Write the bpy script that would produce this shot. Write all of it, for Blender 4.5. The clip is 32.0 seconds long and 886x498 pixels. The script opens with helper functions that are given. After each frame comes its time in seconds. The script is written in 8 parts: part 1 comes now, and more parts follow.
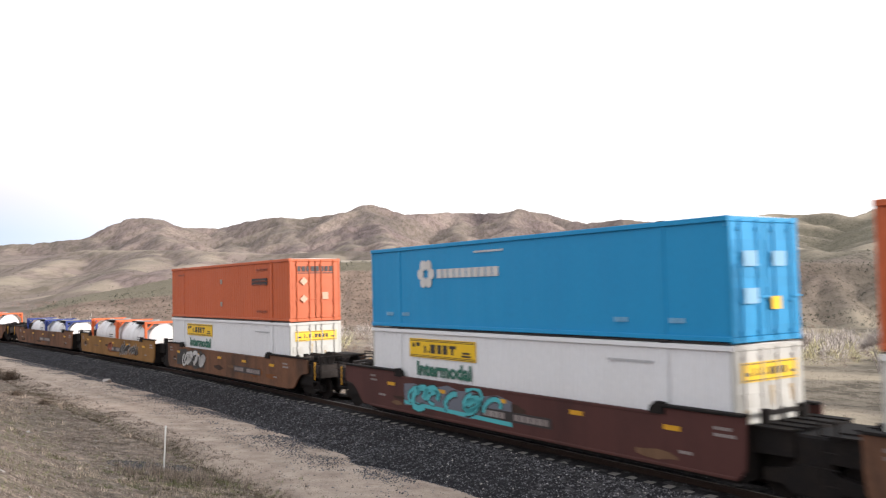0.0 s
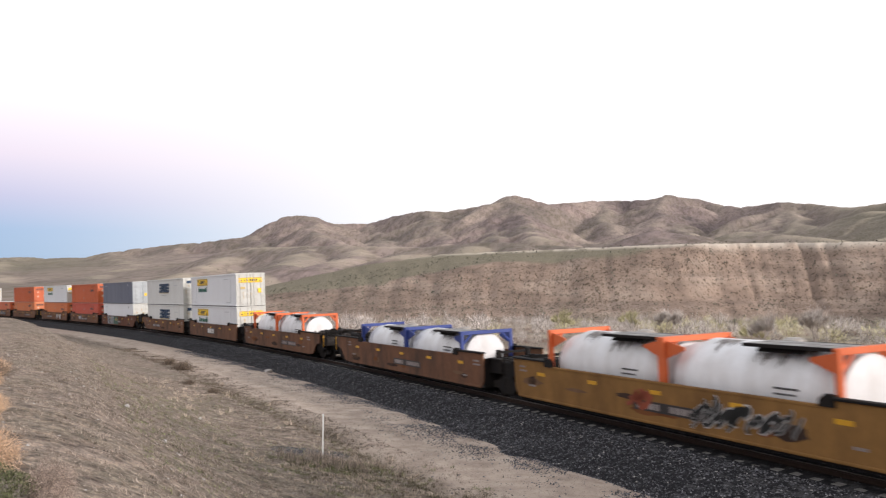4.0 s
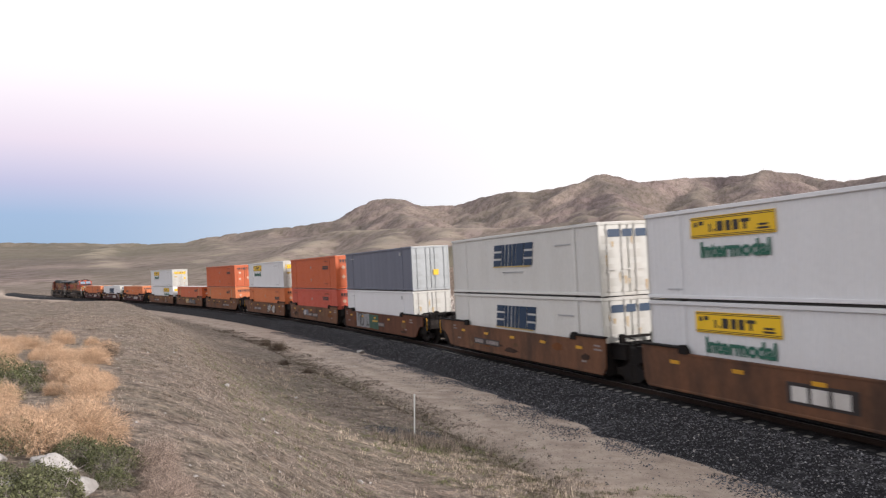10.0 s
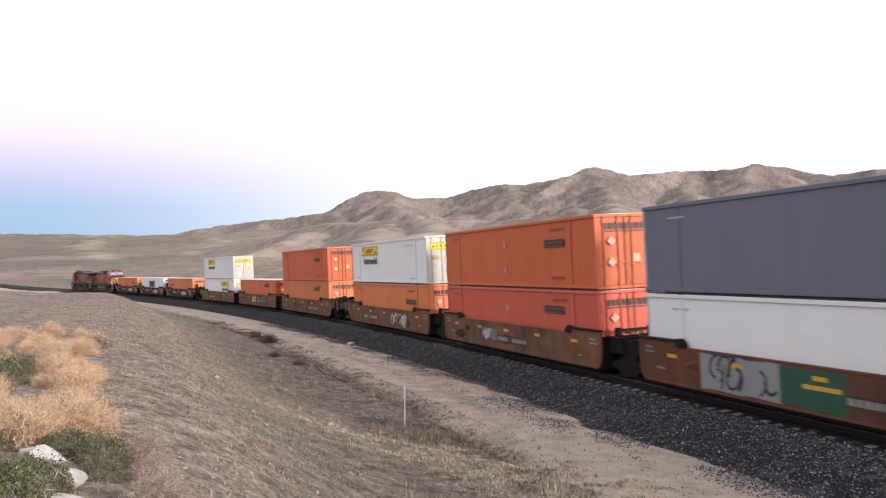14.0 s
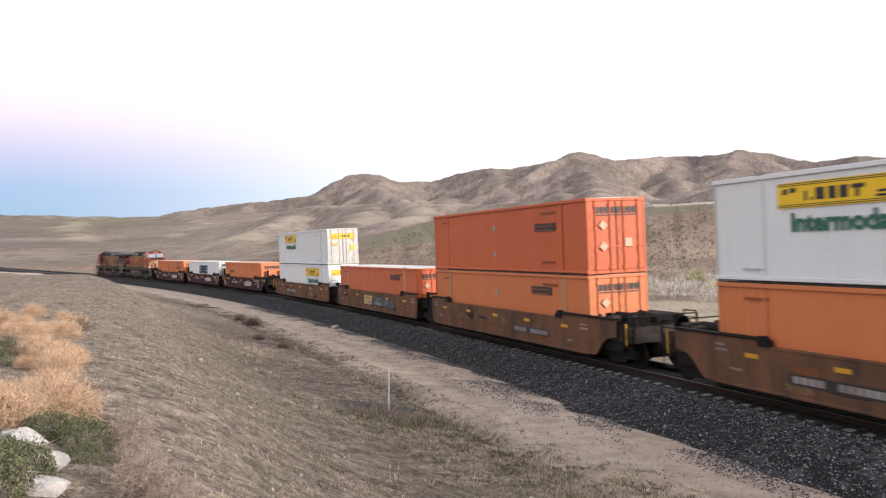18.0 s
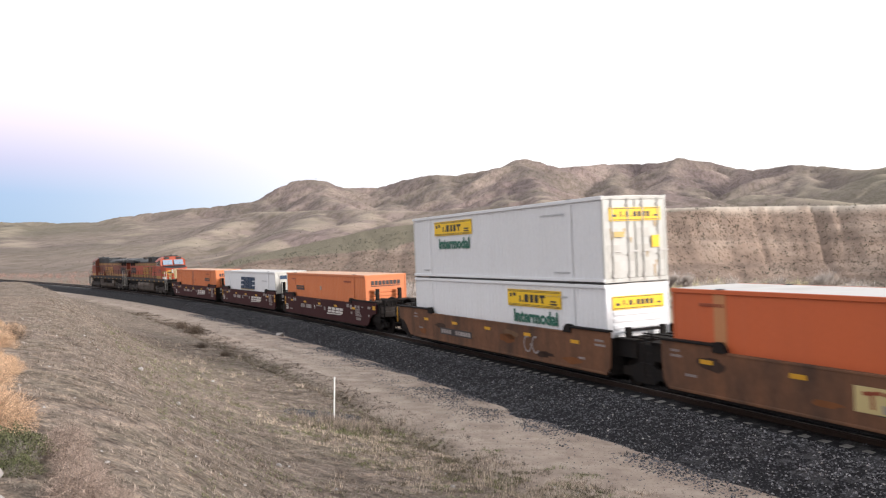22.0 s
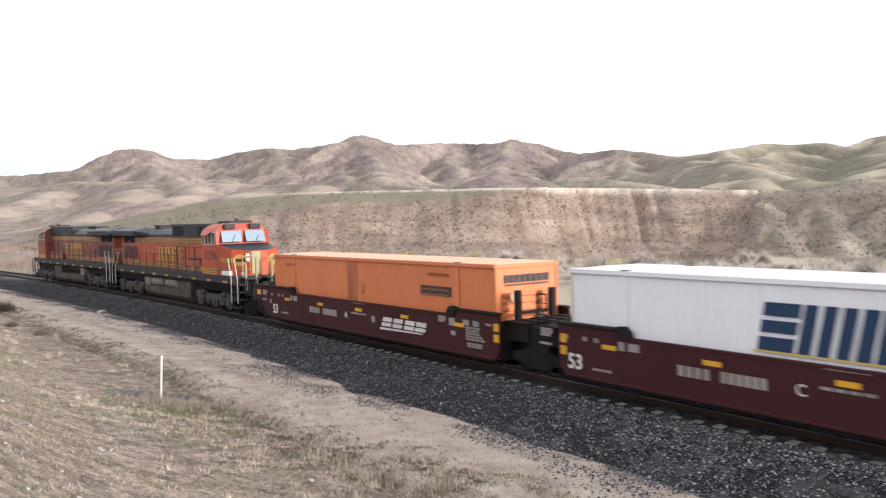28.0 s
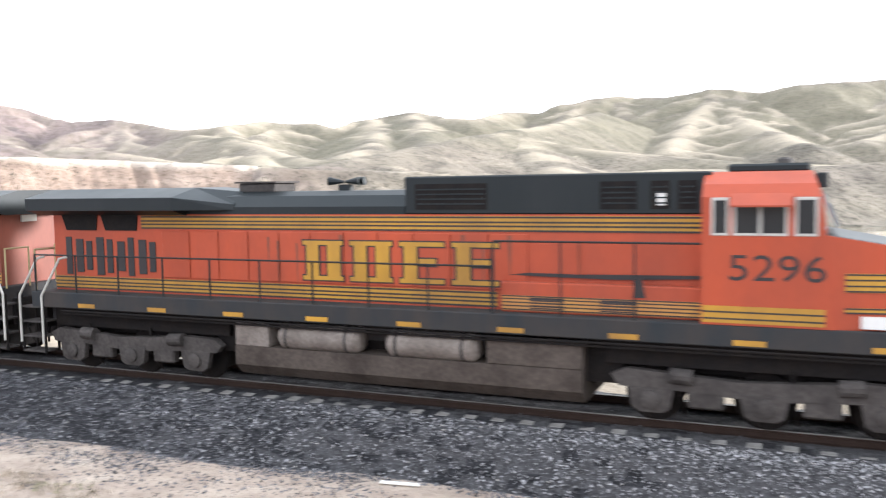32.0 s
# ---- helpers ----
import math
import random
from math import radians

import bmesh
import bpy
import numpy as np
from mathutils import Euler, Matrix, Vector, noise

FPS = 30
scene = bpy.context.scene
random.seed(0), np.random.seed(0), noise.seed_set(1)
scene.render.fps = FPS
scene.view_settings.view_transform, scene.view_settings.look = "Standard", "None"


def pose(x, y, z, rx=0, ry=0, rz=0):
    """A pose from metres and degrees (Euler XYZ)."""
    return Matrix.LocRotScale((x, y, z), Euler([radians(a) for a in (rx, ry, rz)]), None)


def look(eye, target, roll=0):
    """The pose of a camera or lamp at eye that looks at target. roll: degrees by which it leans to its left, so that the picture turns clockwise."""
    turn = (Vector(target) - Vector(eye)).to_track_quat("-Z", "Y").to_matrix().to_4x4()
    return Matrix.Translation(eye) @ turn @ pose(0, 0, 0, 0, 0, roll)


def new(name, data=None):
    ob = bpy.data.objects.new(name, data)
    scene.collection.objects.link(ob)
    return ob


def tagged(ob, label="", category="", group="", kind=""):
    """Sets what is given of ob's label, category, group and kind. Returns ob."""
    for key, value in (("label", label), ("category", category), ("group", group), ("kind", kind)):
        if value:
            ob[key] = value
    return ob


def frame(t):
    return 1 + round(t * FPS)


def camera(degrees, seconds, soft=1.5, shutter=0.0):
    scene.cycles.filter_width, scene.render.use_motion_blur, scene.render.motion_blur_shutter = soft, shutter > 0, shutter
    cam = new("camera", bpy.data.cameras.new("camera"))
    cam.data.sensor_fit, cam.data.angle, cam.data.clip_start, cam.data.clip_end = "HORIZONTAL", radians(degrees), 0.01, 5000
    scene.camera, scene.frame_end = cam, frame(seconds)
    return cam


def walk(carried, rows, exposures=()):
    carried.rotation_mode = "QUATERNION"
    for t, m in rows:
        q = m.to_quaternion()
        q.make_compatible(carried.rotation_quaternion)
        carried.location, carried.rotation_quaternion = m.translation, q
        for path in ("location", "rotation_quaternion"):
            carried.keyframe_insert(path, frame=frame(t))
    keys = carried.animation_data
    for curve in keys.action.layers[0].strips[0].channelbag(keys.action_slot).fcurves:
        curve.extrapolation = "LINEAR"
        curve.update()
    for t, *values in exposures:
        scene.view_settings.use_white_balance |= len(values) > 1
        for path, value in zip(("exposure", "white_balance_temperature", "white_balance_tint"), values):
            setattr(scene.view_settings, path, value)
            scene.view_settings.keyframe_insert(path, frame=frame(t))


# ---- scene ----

# ---- camera: stands on the bank above the track and turns by hand ----
EYE = (0.0, 0.0, 3.97)
TURNS = [  # seconds, tilt, roll, yaw
    (0.0, 94.08, -0.66, -0.28),
    (0.5, 93.95, -0.44, -0.28),
    (1.0, 94.09, -0.15, 0.45),
    (1.5, 94.09, -0.07, 1.82),
    (2.0, 93.99, 0.04, 3.46),
    (2.5, 93.80, 0.09, 5.19),
    (3.0, 93.60, -0.03, 6.80),
    (3.5, 93.53, -0.03, 8.25),
    (4.0, 93.41, 0.07, 9.63),
    (4.5, 93.34, 0.24, 10.89),
    (6.5, 93.11, 0.37, 14.43),
    (7.0, 93.05, 0.60, 15.05),
    (7.5, 92.94, 0.65, 15.47),
    (8.0, 92.74, 0.75, 15.50),
    (8.5, 92.53, 0.75, 15.32),
    (9.0, 92.38, 0.62, 15.11),
    (9.5, 92.25, 0.50, 15.27),
    (10.0, 92.16, 0.56, 15.65),
    (10.5, 92.02, 0.62, 15.74),
    (11.0, 91.93, 0.64, 15.55),
    (11.5, 91.82, 0.72, 15.35),
    (12.0, 91.68, 0.59, 15.21),
    (12.5, 91.55, 0.41, 15.17),
    (13.0, 91.64, 0.37, 15.12),
    (13.5, 91.75, 0.45, 15.02),
    (14.0, 91.64, 0.40, 15.01),
    (14.5, 91.52, 0.35, 14.99),
    (16.5, 90.95, -0.14, 14.69),
    (17.0, 90.75, -0.12, 14.53),
    (17.5, 90.59, 0.01, 14.35),
    (18.0, 90.53, 0.09, 13.98),
    (18.5, 90.46, 0.10, 13.72),
    (19.0, 90.29, 0.13, 13.50),
    (19.5, 90.28, 0.21, 13.28),
    (20.0, 90.33, 0.21, 12.80),
    (20.5, 90.45, 0.07, 12.12),
    (21.0, 90.73, -0.16, 11.48),
    (21.5, 90.90, 0.04, 10.94),
    (22.0, 90.96, 0.16, 10.31),
    (22.5, 90.81, -0.11, 9.89),
    (23.0, 90.81, -0.12, 9.08),
    (23.5, 90.92, 0.38, 8.37),
    (24.0, 90.98, 0.51, 7.94),
    (24.5, 90.88, 0.40, 7.39),
    (26.5, 90.01, 0.05, 4.14),
    (27.0, 89.82, -0.06, 2.69),
    (27.5, 89.59, -0.24, 1.16),
    (28.0, 89.38, -0.49, -0.78),
    (28.5, 89.32, -0.57, -3.33),
    (29.0, 89.25, -0.51, -6.33),
    (29.5, 88.98, -0.58, -9.43),
    (30.0, 88.55, -0.73, -12.58),
    (30.5, 88.15, -0.48, -17.17),
    (31.0, 88.00, -0.64, -21.23),
    (31.5, 87.88, -0.40, -26.27),
    (32.0, 87.80, 0.02, -33.61),
]
SINK = ([0, 29.5, 32], [0, 0, 0.10])   # the camera comes down a little at the end
cam = camera(55.5, 32.0, soft=1.25, shutter=0.5)
walk(cam, [(t, pose(EYE[0], EYE[1], EYE[2] - float(np.interp(t, *SINK)), rx, ry, rz)) for t, rx, ry, rz in TURNS],
     exposures=[(0.0, 0.13, 6450, 10), (2.0, 0.08, 6450, 10), (4.0, -0.14, 6450, 11), (7.0, -0.24, 6450, 13), (8.0, -0.30, 6450, 13), (9.0, -0.27, 6450, 13), (10.0, -0.22, 6450, 12), (12.0, -0.10, 6450, 12), (13.0, 0.03, 6450, 12),
                (17.0, 0.05, 6450, 11), (20.0, 0.02, 6450, 11), (24.0, 0.12, 6450, 10), (28.0, 0.42, 6300, 10), (29.3, 0.56, 6200, 9), (30.5, 0.78, 6050, 8), (32.0, 1.30, 5950, 7)])

# ---- light: just after sunset, glow of the sky from the sunset side, blue-pink shadow band opposite ----
SUN_AZ = radians(112)          # from +y towards +x
SUN_EL = radians(9)


def make_world():
    world = bpy.data.worlds.new("dusk_sky")
    scene.world = world
    world.use_nodes = True
    nt = world.node_tree
    nt.nodes.clear()
    N, L = nt.nodes.new, nt.links.new
    out, back = N("ShaderNodeOutputWorld"), N("ShaderNodeBackground")
    sky = N("ShaderNodeTexSky")
    sky.sky_type, sky.sun_disc = "NISHITA", False
    sky.sun_elevation, sky.sun_rotation = SUN_EL, SUN_AZ
    coord, sep = N("ShaderNodeTexCoord"), N("ShaderNodeSeparateXYZ")
    L(coord.outputs["Generated"], sep.inputs[0])
    # band colours by height above the horizon, on the side away from the sun
    band = N("ShaderNodeValToRGB")
    e = band.color_ramp.elements
    e[0].position, e[0].color = 0.0, (0.33, 0.52, 0.74, 1)
    e[1].position, e[1].color = 1.0, (0.86, 0.91, 1.0, 1)
    for pos, col in ((0.075, (0.40, 0.56, 0.82, 1)), (0.11, (0.64, 0.64, 0.87, 1)), (0.155, (0.97, 0.85, 0.98, 1)), (0.22, (1.19, 1.11, 1.15, 1)), (0.32, (1.31, 1.29, 1.28, 1))):
        k = e.new(pos)
        k.color = col
    L(sep.outputs["Z"], band.inputs[0])
    # the glow is white near the horizon and dims to blue overhead
    glow = N("ShaderNodeValToRGB")
    g = glow.color_ramp.elements
    g[0].position, g[0].color = 0.30, (1.19, 1.17, 1.165, 1)
    g[1].position, g[1].color = 1.0, (0.86, 0.91, 1.0, 1)
    L(sep.outputs["Z"], glow.inputs[0])
    away = N("ShaderNodeVectorMath")
    away.operation = "DOT_PRODUCT"
    away.inputs[1].default_value = (-math.sin(radians(95)), math.cos(radians(95)), 0)
    L(coord.outputs["Generated"], away.inputs[0])
    side = N("ShaderNodeMapRange")
    side.interpolation_type = "SMOOTHSTEP"
    side.inputs[1].default_value, side.inputs[2].default_value = 0.0, 0.62
    L(away.outputs["Value"], side.inputs[0])
    mix = N("ShaderNodeMix")
    mix.data_type = "RGBA"
    L(side.outputs[0], mix.inputs["Factor"])
    L(glow.outputs[0], mix.inputs["A"])
    L(band.outputs[0], mix.inputs["B"])
    dim = N("ShaderNodeMix")
    dim.data_type, dim.blend_type = "RGBA", "ADD"
    dim.inputs["Factor"].default_value = 0.01
    L(mix.outputs["Result"], dim.inputs["A"])
    L(sky.outputs[0], dim.inputs["B"])
    L(dim.outputs["Result"], back.inputs[0])
    back.inputs[1].default_value = 1.0
    L(back.outputs[0], out.inputs[0])


make_world()
sun = new("sun", bpy.data.lights.new("sun", "SUN"))
sun.data.energy, sun.data.angle, sun.data.color = 4.4, radians(11), (1.0, 0.94, 0.90)
sun.matrix_world = look((0, 0, 50), (-50 * math.sin(SUN_AZ), -50 * math.cos(SUN_AZ), 50 - 50 * math.tan(radians(15))))

# ---- materials ----
MATS = {}


def surface(name, base, second=None, rough=0.8, metal=0.0, fine=40.0, coarse=2.0, vary=0.25, stain=0.35, bump=0.15, spread=0.5, stretch=(1, 1, 1), island=False):
    """A worn surface: base colour, a second colour in blotches, fine grain, bump; scales per metre."""
    if name in MATS:
        return MATS[name]
    m = bpy.data.materials.new(name)
    MATS[name] = m
    m.use_nodes = True
    nt = m.node_tree
    N, L = nt.nodes.new, nt.links.new
    bsdf = nt.nodes["Principled BSDF"]
    coord, mapping = N("ShaderNodeTexCoord"), N("ShaderNodeMapping")
    mapping.inputs["Scale"].default_value = stretch
    L(coord.outputs["Object"], mapping.inputs[0])
    big, small = N("ShaderNodeTexNoise"), N("ShaderNodeTexNoise")
    big.inputs["Scale"].default_value, big.inputs["Detail"].default_value, big.inputs["Roughness"].default_value = coarse, 6.0, 0.6
    small.inputs["Scale"].default_value, small.inputs["Detail"].default_value = fine, 3.0
    L(mapping.outputs[0], big.inputs["Vector"])
    L(mapping.outputs[0], small.inputs["Vector"])
    ramp = N("ShaderNodeValToRGB")
    ramp.color_ramp.elements[0].position, ramp.color_ramp.elements[1].position = spread - 0.1, spread + 0.18
    L(big.outputs[0], ramp.inputs[0])
    amount = N("ShaderNodeMath")
    amount.operation = "MULTIPLY"
    amount.inputs[1].default_value = stain
    L(ramp.outputs[0], amount.inputs[0])
    two = N("ShaderNodeMix")
    two.data_type = "RGBA"
    two.inputs["A"].default_value = (*base, 1)
    two.inputs["B"].default_value = (*(second or [c * 0.55 for c in base]), 1)
    L(amount.outputs[0], two.inputs["Factor"])
    grain = N("ShaderNodeMapRange")
    grain.inputs[1].default_value, grain.inputs[2].default_value = 0.25, 0.75
    grain.inputs[3].default_value, grain.inputs[4].default_value = 1 - vary, 1 + vary
    L(small.outputs[0], grain.inputs[0])
    last = grain.outputs[0]
    info = N("ShaderNodeNewGeometry" if island else "ShaderNodeObjectInfo")
    each = N("ShaderNodeMapRange")
    each.inputs[3].default_value, each.inputs[4].default_value = (0.25, 1.75) if island else (0.95, 1.05)
    L(info.outputs["Random Per Island" if island else "Random"], each.inputs[0])
    mul = N("ShaderNodeMath")
    mul.operation = "MULTIPLY"
    L(last, mul.inputs[0])
    L(each.outputs[0], mul.inputs[1])
    tone = N("ShaderNodeVectorMath")
    tone.operation = "SCALE"
    L(two.outputs["Result"], tone.inputs[0])
    L(mul.outputs[0], tone.inputs["Scale"])
    L(tone.outputs[0], bsdf.inputs["Base Color"])
    bsdf.inputs["Metallic"].default_value = metal
    bsdf.inputs["Specular IOR Level"].default_value = 0.5 if rough < 0.45 else 0.3 if rough < 0.65 else 0.15
    rr = N("ShaderNodeMapRange")
    rr.inputs[3].default_value, rr.inputs[4].default_value = max(0.05, rough - 0.12), min(1.0, rough + 0.12)
    L(big.outputs[0], rr.inputs[0])
    L(rr.outputs[0], bsdf.inputs["Roughness"])
    if bump:
        b = N("ShaderNodeBump")
        b.inputs["Strength"].default_value = bump
        b.inputs["Distance"].default_value = 0.5 / fine
        L(small.outputs[0], b.inputs["Height"])
        L(b.outputs[0], bsdf.inputs["Normal"])
    return m


def paint(name, base, second=None, **k):
    opts = dict(rough=0.5, fine=18.0, coarse=0.6, vary=0.05, stain=0.35, bump=0.03, spread=0.56, stretch=(1, 1, 0.35))
    opts.update(k)
    return surface(name, base, second or tuple(c * 0.62 for c in base), **opts)


def ground_surface():
    """Dry land: soil road, dead grass, green flush and bare bluff, chosen by the land's own zone weights."""
    m = bpy.data.materials.new("dry_land")
    m.use_nodes = True
    nt = m.node_tree
    N, L = nt.nodes.new, nt.links.new
    bsdf = nt.nodes["Principled BSDF"]
    coord = N("ShaderNodeTexCoord")

    def noise_at(scale, detail=6.0, rough=0.6, sx=1.0, sy=1.0, sz=1.0):
        mp, n = N("ShaderNodeMapping"), N("ShaderNodeTexNoise")
        mp.inputs["Scale"].default_value = (sx, sy, sz)
        L(coord.outputs["Object"], mp.inputs[0])
        L(mp.outputs[0], n.inputs["Vector"])
        n.inputs["Scale"].default_value, n.inputs["Detail"].default_value, n.inputs["Roughness"].default_value = scale, detail, rough
        return n.outputs[0]

    def ramp(src, stops):
        r = N("ShaderNodeValToRGB")
        e = r.color_ramp.elements
        e[0].position, e[0].color = stops[0][0], (*stops[0][1], 1)
        e[1].position, e[1].color = stops[-1][0], (*stops[-1][1], 1)
        for p, c in stops[1:-1]:
            e.new(p).color = (*c, 1)
        L(src, r.inputs[0])
        return r.outputs[0]

    def mix(f, a, b, kind="MIX"):
        x = N("ShaderNodeMix")
        x.data_type, x.blend_type = "RGBA", kind
        for s, v in (("Factor", f), ("A", a), ("B", b)):
            if isinstance(v, (float, int)):
                x.inputs[s].default_value = v
            elif isinstance(v, tuple):
                x.inputs[s].default_value = (*v, 1)
            else:
                L(v, x.inputs[s])
        return x.outputs["Result"]

    zone = N("ShaderNodeVertexColor")
    zone.layer_name = "zone"
    sep = N("ShaderNodeSeparateColor")
    L(zone.outputs[0], sep.inputs[0])
    # dead grass: tan soil mottled by low tufts, grey-green and dark brown patches
    grass = ramp(noise_at(1.3, 8, 0.7), [(0.32, (0.184, 0.143, 0.122)), (0.5, (0.284, 0.223, 0.190)), (0.68, (0.374, 0.299, 0.256))])
    patch = ramp(noise_at(0.35, 6, 0.65), [(0.44, (0, 0, 0)), (0.6, (1, 1, 1))])
    grass = mix(patch, grass, mix(0.5, grass, (0.205, 0.176, 0.134)))
    litter = ramp(noise_at(9.0, 5, 0.72, 1.0, 0.85, 0.6), [(0.36, (0.45, 0.43, 0.42)), (0.46, (0.88, 0.88, 0.88)), (0.56, (1.08, 1.07, 1.04)), (0.66, (1.55, 1.52, 1.44))])
    grass = mix(0.95, grass, litter, "MULTIPLY")
    clods = ramp(noise_at(3.2, 4, 0.6), [(0.36, (0.54, 0.53, 0.52)), (0.5, (0.96, 1.0, 1.0)), (0.64, (1.26, 1.24, 1.19))])
    grass = mix(0.9, grass, clods, "MULTIPLY")
    rills = ramp(noise_at(1.5, 5, 0.65, 1.0, 0.7, 1.0), [(0.39, (0.62, 0.60, 0.59)), (0.49, (1, 1, 1))])
    grass = mix(0.75, grass, rills, "MULTIPLY")
    blades = ramp(noise_at(30.0, 3, 0.6), [(0.3, (0.62, 0.62, 0.62)), (0.7, (1.3, 1.28, 1.22))])
    grass = mix(1.0, grass, blades, "MULTIPLY")
    # graded soil with scattered grit
    soil = ramp(noise_at(1.1, 7), [(0.3, (0.33, 0.256, 0.206)), (0.5, (0.46, 0.366, 0.296)), (0.72, (0.56, 0.464, 0.380))])
    grit = ramp(noise_at(16.0, 2), [(0.28, (0.35, 0.33, 0.33)), (0.36, (1, 1, 1)), (0.72, (1.05, 1.05, 1.05))])
    soil = mix(1.0, soil, grit, "MULTIPLY")
    # eroded bluff: pale tan face with sage specks
    face = ramp(noise_at(0.06, 8, 0.65, 1, 1, 2.2), [(0.3, (0.180, 0.132, 0.107)), (0.5, (0.262, 0.196, 0.157)), (0.72, (0.345, 0.275, 0.227))])
    specks = ramp(noise_at(1.5, 3, 0.6, 1.0, 0.4, 0.4), [(0.38, (0.42, 0.40, 0.35)), (0.45, (1, 1, 1))])
    shrubby = ramp(noise_at(0.035, 4, 0.6), [(0.40, (0.15, 0.15, 0.15)), (0.6, (1, 1, 1))])
    face = mix(shrubby, face, mix(1.0, face, specks, "MULTIPLY"))
    dots = ramp(noise_at(0.9, 3, 0.6, 1.0, 0.7, 0.7), [(0.36, (0.40, 0.39, 0.34)), (0.42, (1, 1, 1))])
    face = mix(0.9, face, dots, "MULTIPLY")
    streak = ramp(noise_at(0.16, 5, 0.6, 1, 1, 0.25), [(0.4, (0.80, 0.79, 0.78)), (0.6, (1.08, 1.06, 1.04))])
    face = mix(0.3, face, streak, "MULTIPLY")
    strata = ramp(noise_at(0.5, 3, 0.6, 0.03, 0.03, 0.7), [(0.4, (0.86, 0.85, 0.84)), (0.58, (1.10, 1.08, 1.05))])
    face = mix(0.9, face, strata, "MULTIPLY")
    # far hills: dry brown with sage and pinkish soil, haze tinted into the colour
    hill = ramp(noise_at(0.009, 9, 0.66, 1.0, 0.4, 0.6), [(0.3, (0.138, 0.108, 0.106)), (0.46, (0.214, 0.162, 0.150)), (0.58, (0.300, 0.228, 0.203)), (0.75, (0.385, 0.305, 0.264))])
    sage = ramp(noise_at(0.16, 6, 0.7, 1.0, 0.35, 0.5), [(0.40, (0.62, 0.62, 0.58)), (0.56, (1.0, 1.0, 1.0))])
    hill = mix(1.0, hill, sage, "MULTIPLY")
    green = ramp(noise_at(0.004, 6), [(0.45, (0, 0, 0)), (0.6, (1, 1, 1))])
    hill = mix(green, hill, mix(0.14, hill, (0.16, 0.18, 0.09)))
    col = mix(sep.outputs["Red"], grass, soil)
    col = mix(sep.outputs["Green"], col, face)
    col = mix(sep.outputs["Blue"], col, hill)
    # dry olive grass on the eastern slopes
    cover = N("ShaderNodeVertexColor")
    cover.layer_name = "cover"
    csep = N("ShaderNodeSeparateColor")
    L(cover.outputs[0], csep.inputs[0])
    dry = ramp(noise_at(0.03, 8, 0.65), [(0.3, (0.108, 0.096, 0.078)), (0.48, (0.188, 0.163, 0.128)), (0.7, (0.29, 0.25, 0.192))])
    dry = mix(0.8, dry, specks, "MULTIPLY")
    shrubs = ramp(noise_at(0.42, 4, 0.7, 1.0, 0.6, 0.6), [(0.40, (0.36, 0.36, 0.33)), (0.49, (0.95, 0.95, 0.95)), (0.62, (1.08, 1.07, 1.05))])
    dry = mix(0.85, dry, shrubs, "MULTIPLY")
    col = mix(csep.outputs["Red"], col, mix(0.85, col, dry))
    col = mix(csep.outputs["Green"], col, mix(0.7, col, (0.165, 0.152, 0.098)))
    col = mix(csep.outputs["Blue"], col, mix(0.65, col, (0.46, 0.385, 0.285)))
    # pale gravel berm along the bluff's edge
    col = mix(zone.outputs["Alpha"], col, mix(0.85, col, (0.60, 0.52, 0.43)))
    L(col, bsdf.inputs["Base Color"])
    bsdf.inputs["Roughness"].default_value = 0.95
    bsdf.inputs["Specular IOR Level"].default_value = 0.12
    gullies = N("ShaderNodeBump")
    gullies.inputs["Distance"].default_value = 3.5
    L(noise_at(0.030, 7, 0.6, 1.0, 0.35, 0.35), gullies.inputs["Height"])
    L(sep.outputs["Blue"], gullies.inputs["Strength"])
    b = N("ShaderNodeBump")
    b.inputs["Strength"].default_value, b.inputs["Distance"].default_value = 0.7, 0.08
    L(noise_at(7.0, 6, 0.75), b.inputs["Height"])
    clump = N("ShaderNodeBump")
    clump.inputs["Strength"].default_value, clump.inputs["Distance"].default_value = 0.8, 0.22
    L(noise_at(2.6, 4, 0.6), clump.inputs["Height"])
    L(gullies.outputs[0], clump.inputs["Normal"])
    L(clump.outputs[0], b.inputs["Normal"])
    L(b.outputs[0], bsdf.inputs["Normal"])
    return m


LAND = ground_surface()
BALLAST = surface("ballast_rock", (0.030, 0.029, 0.032), (0.009, 0.0087, 0.0095), rough=0.9, fine=24, coarse=7, vary=0.6, stain=0.8, bump=1.0)
PALE_BED = surface("pale_ballast_rock", (0.072, 0.069, 0.072), (0.022, 0.021, 0.022), rough=0.9, fine=24, coarse=7, vary=0.6, stain=0.8, bump=1.0)
STONE = surface("ballast_stone", (0.112, 0.109, 0.117), (0.018, 0.0176, 0.0195), rough=0.85, fine=30, coarse=4, vary=0.35, bump=0.3, island=True)
CONCRETE = surface("tie_concrete", (0.27, 0.255, 0.24), (0.10, 0.09, 0.08), rough=0.9, fine=35, coarse=3, stain=0.7)
RAIL = surface("rail_steel", (0.040, 0.026, 0.021), (0.025, 0.018, 0.015), rough=0.7, metal=0.3, fine=40, coarse=4)
RAILTOP = surface("rail_head", (0.22, 0.20, 0.185), rough=0.5, metal=0.7, fine=50, vary=0.1)
ORANGE = paint("container_orange", (0.52, 0.115, 0.04), (0.40, 0.10, 0.04))
ORANGE2 = paint("container_orange_faded", (0.58, 0.180, 0.067), (0.46, 0.135, 0.052))
RED = paint("container_red", (0.55, 0.105, 0.065), (0.38, 0.08, 0.05))
WHITE = paint("container_white", (0.70, 0.70, 0.71), (0.58, 0.57, 0.56), stain=0.25)
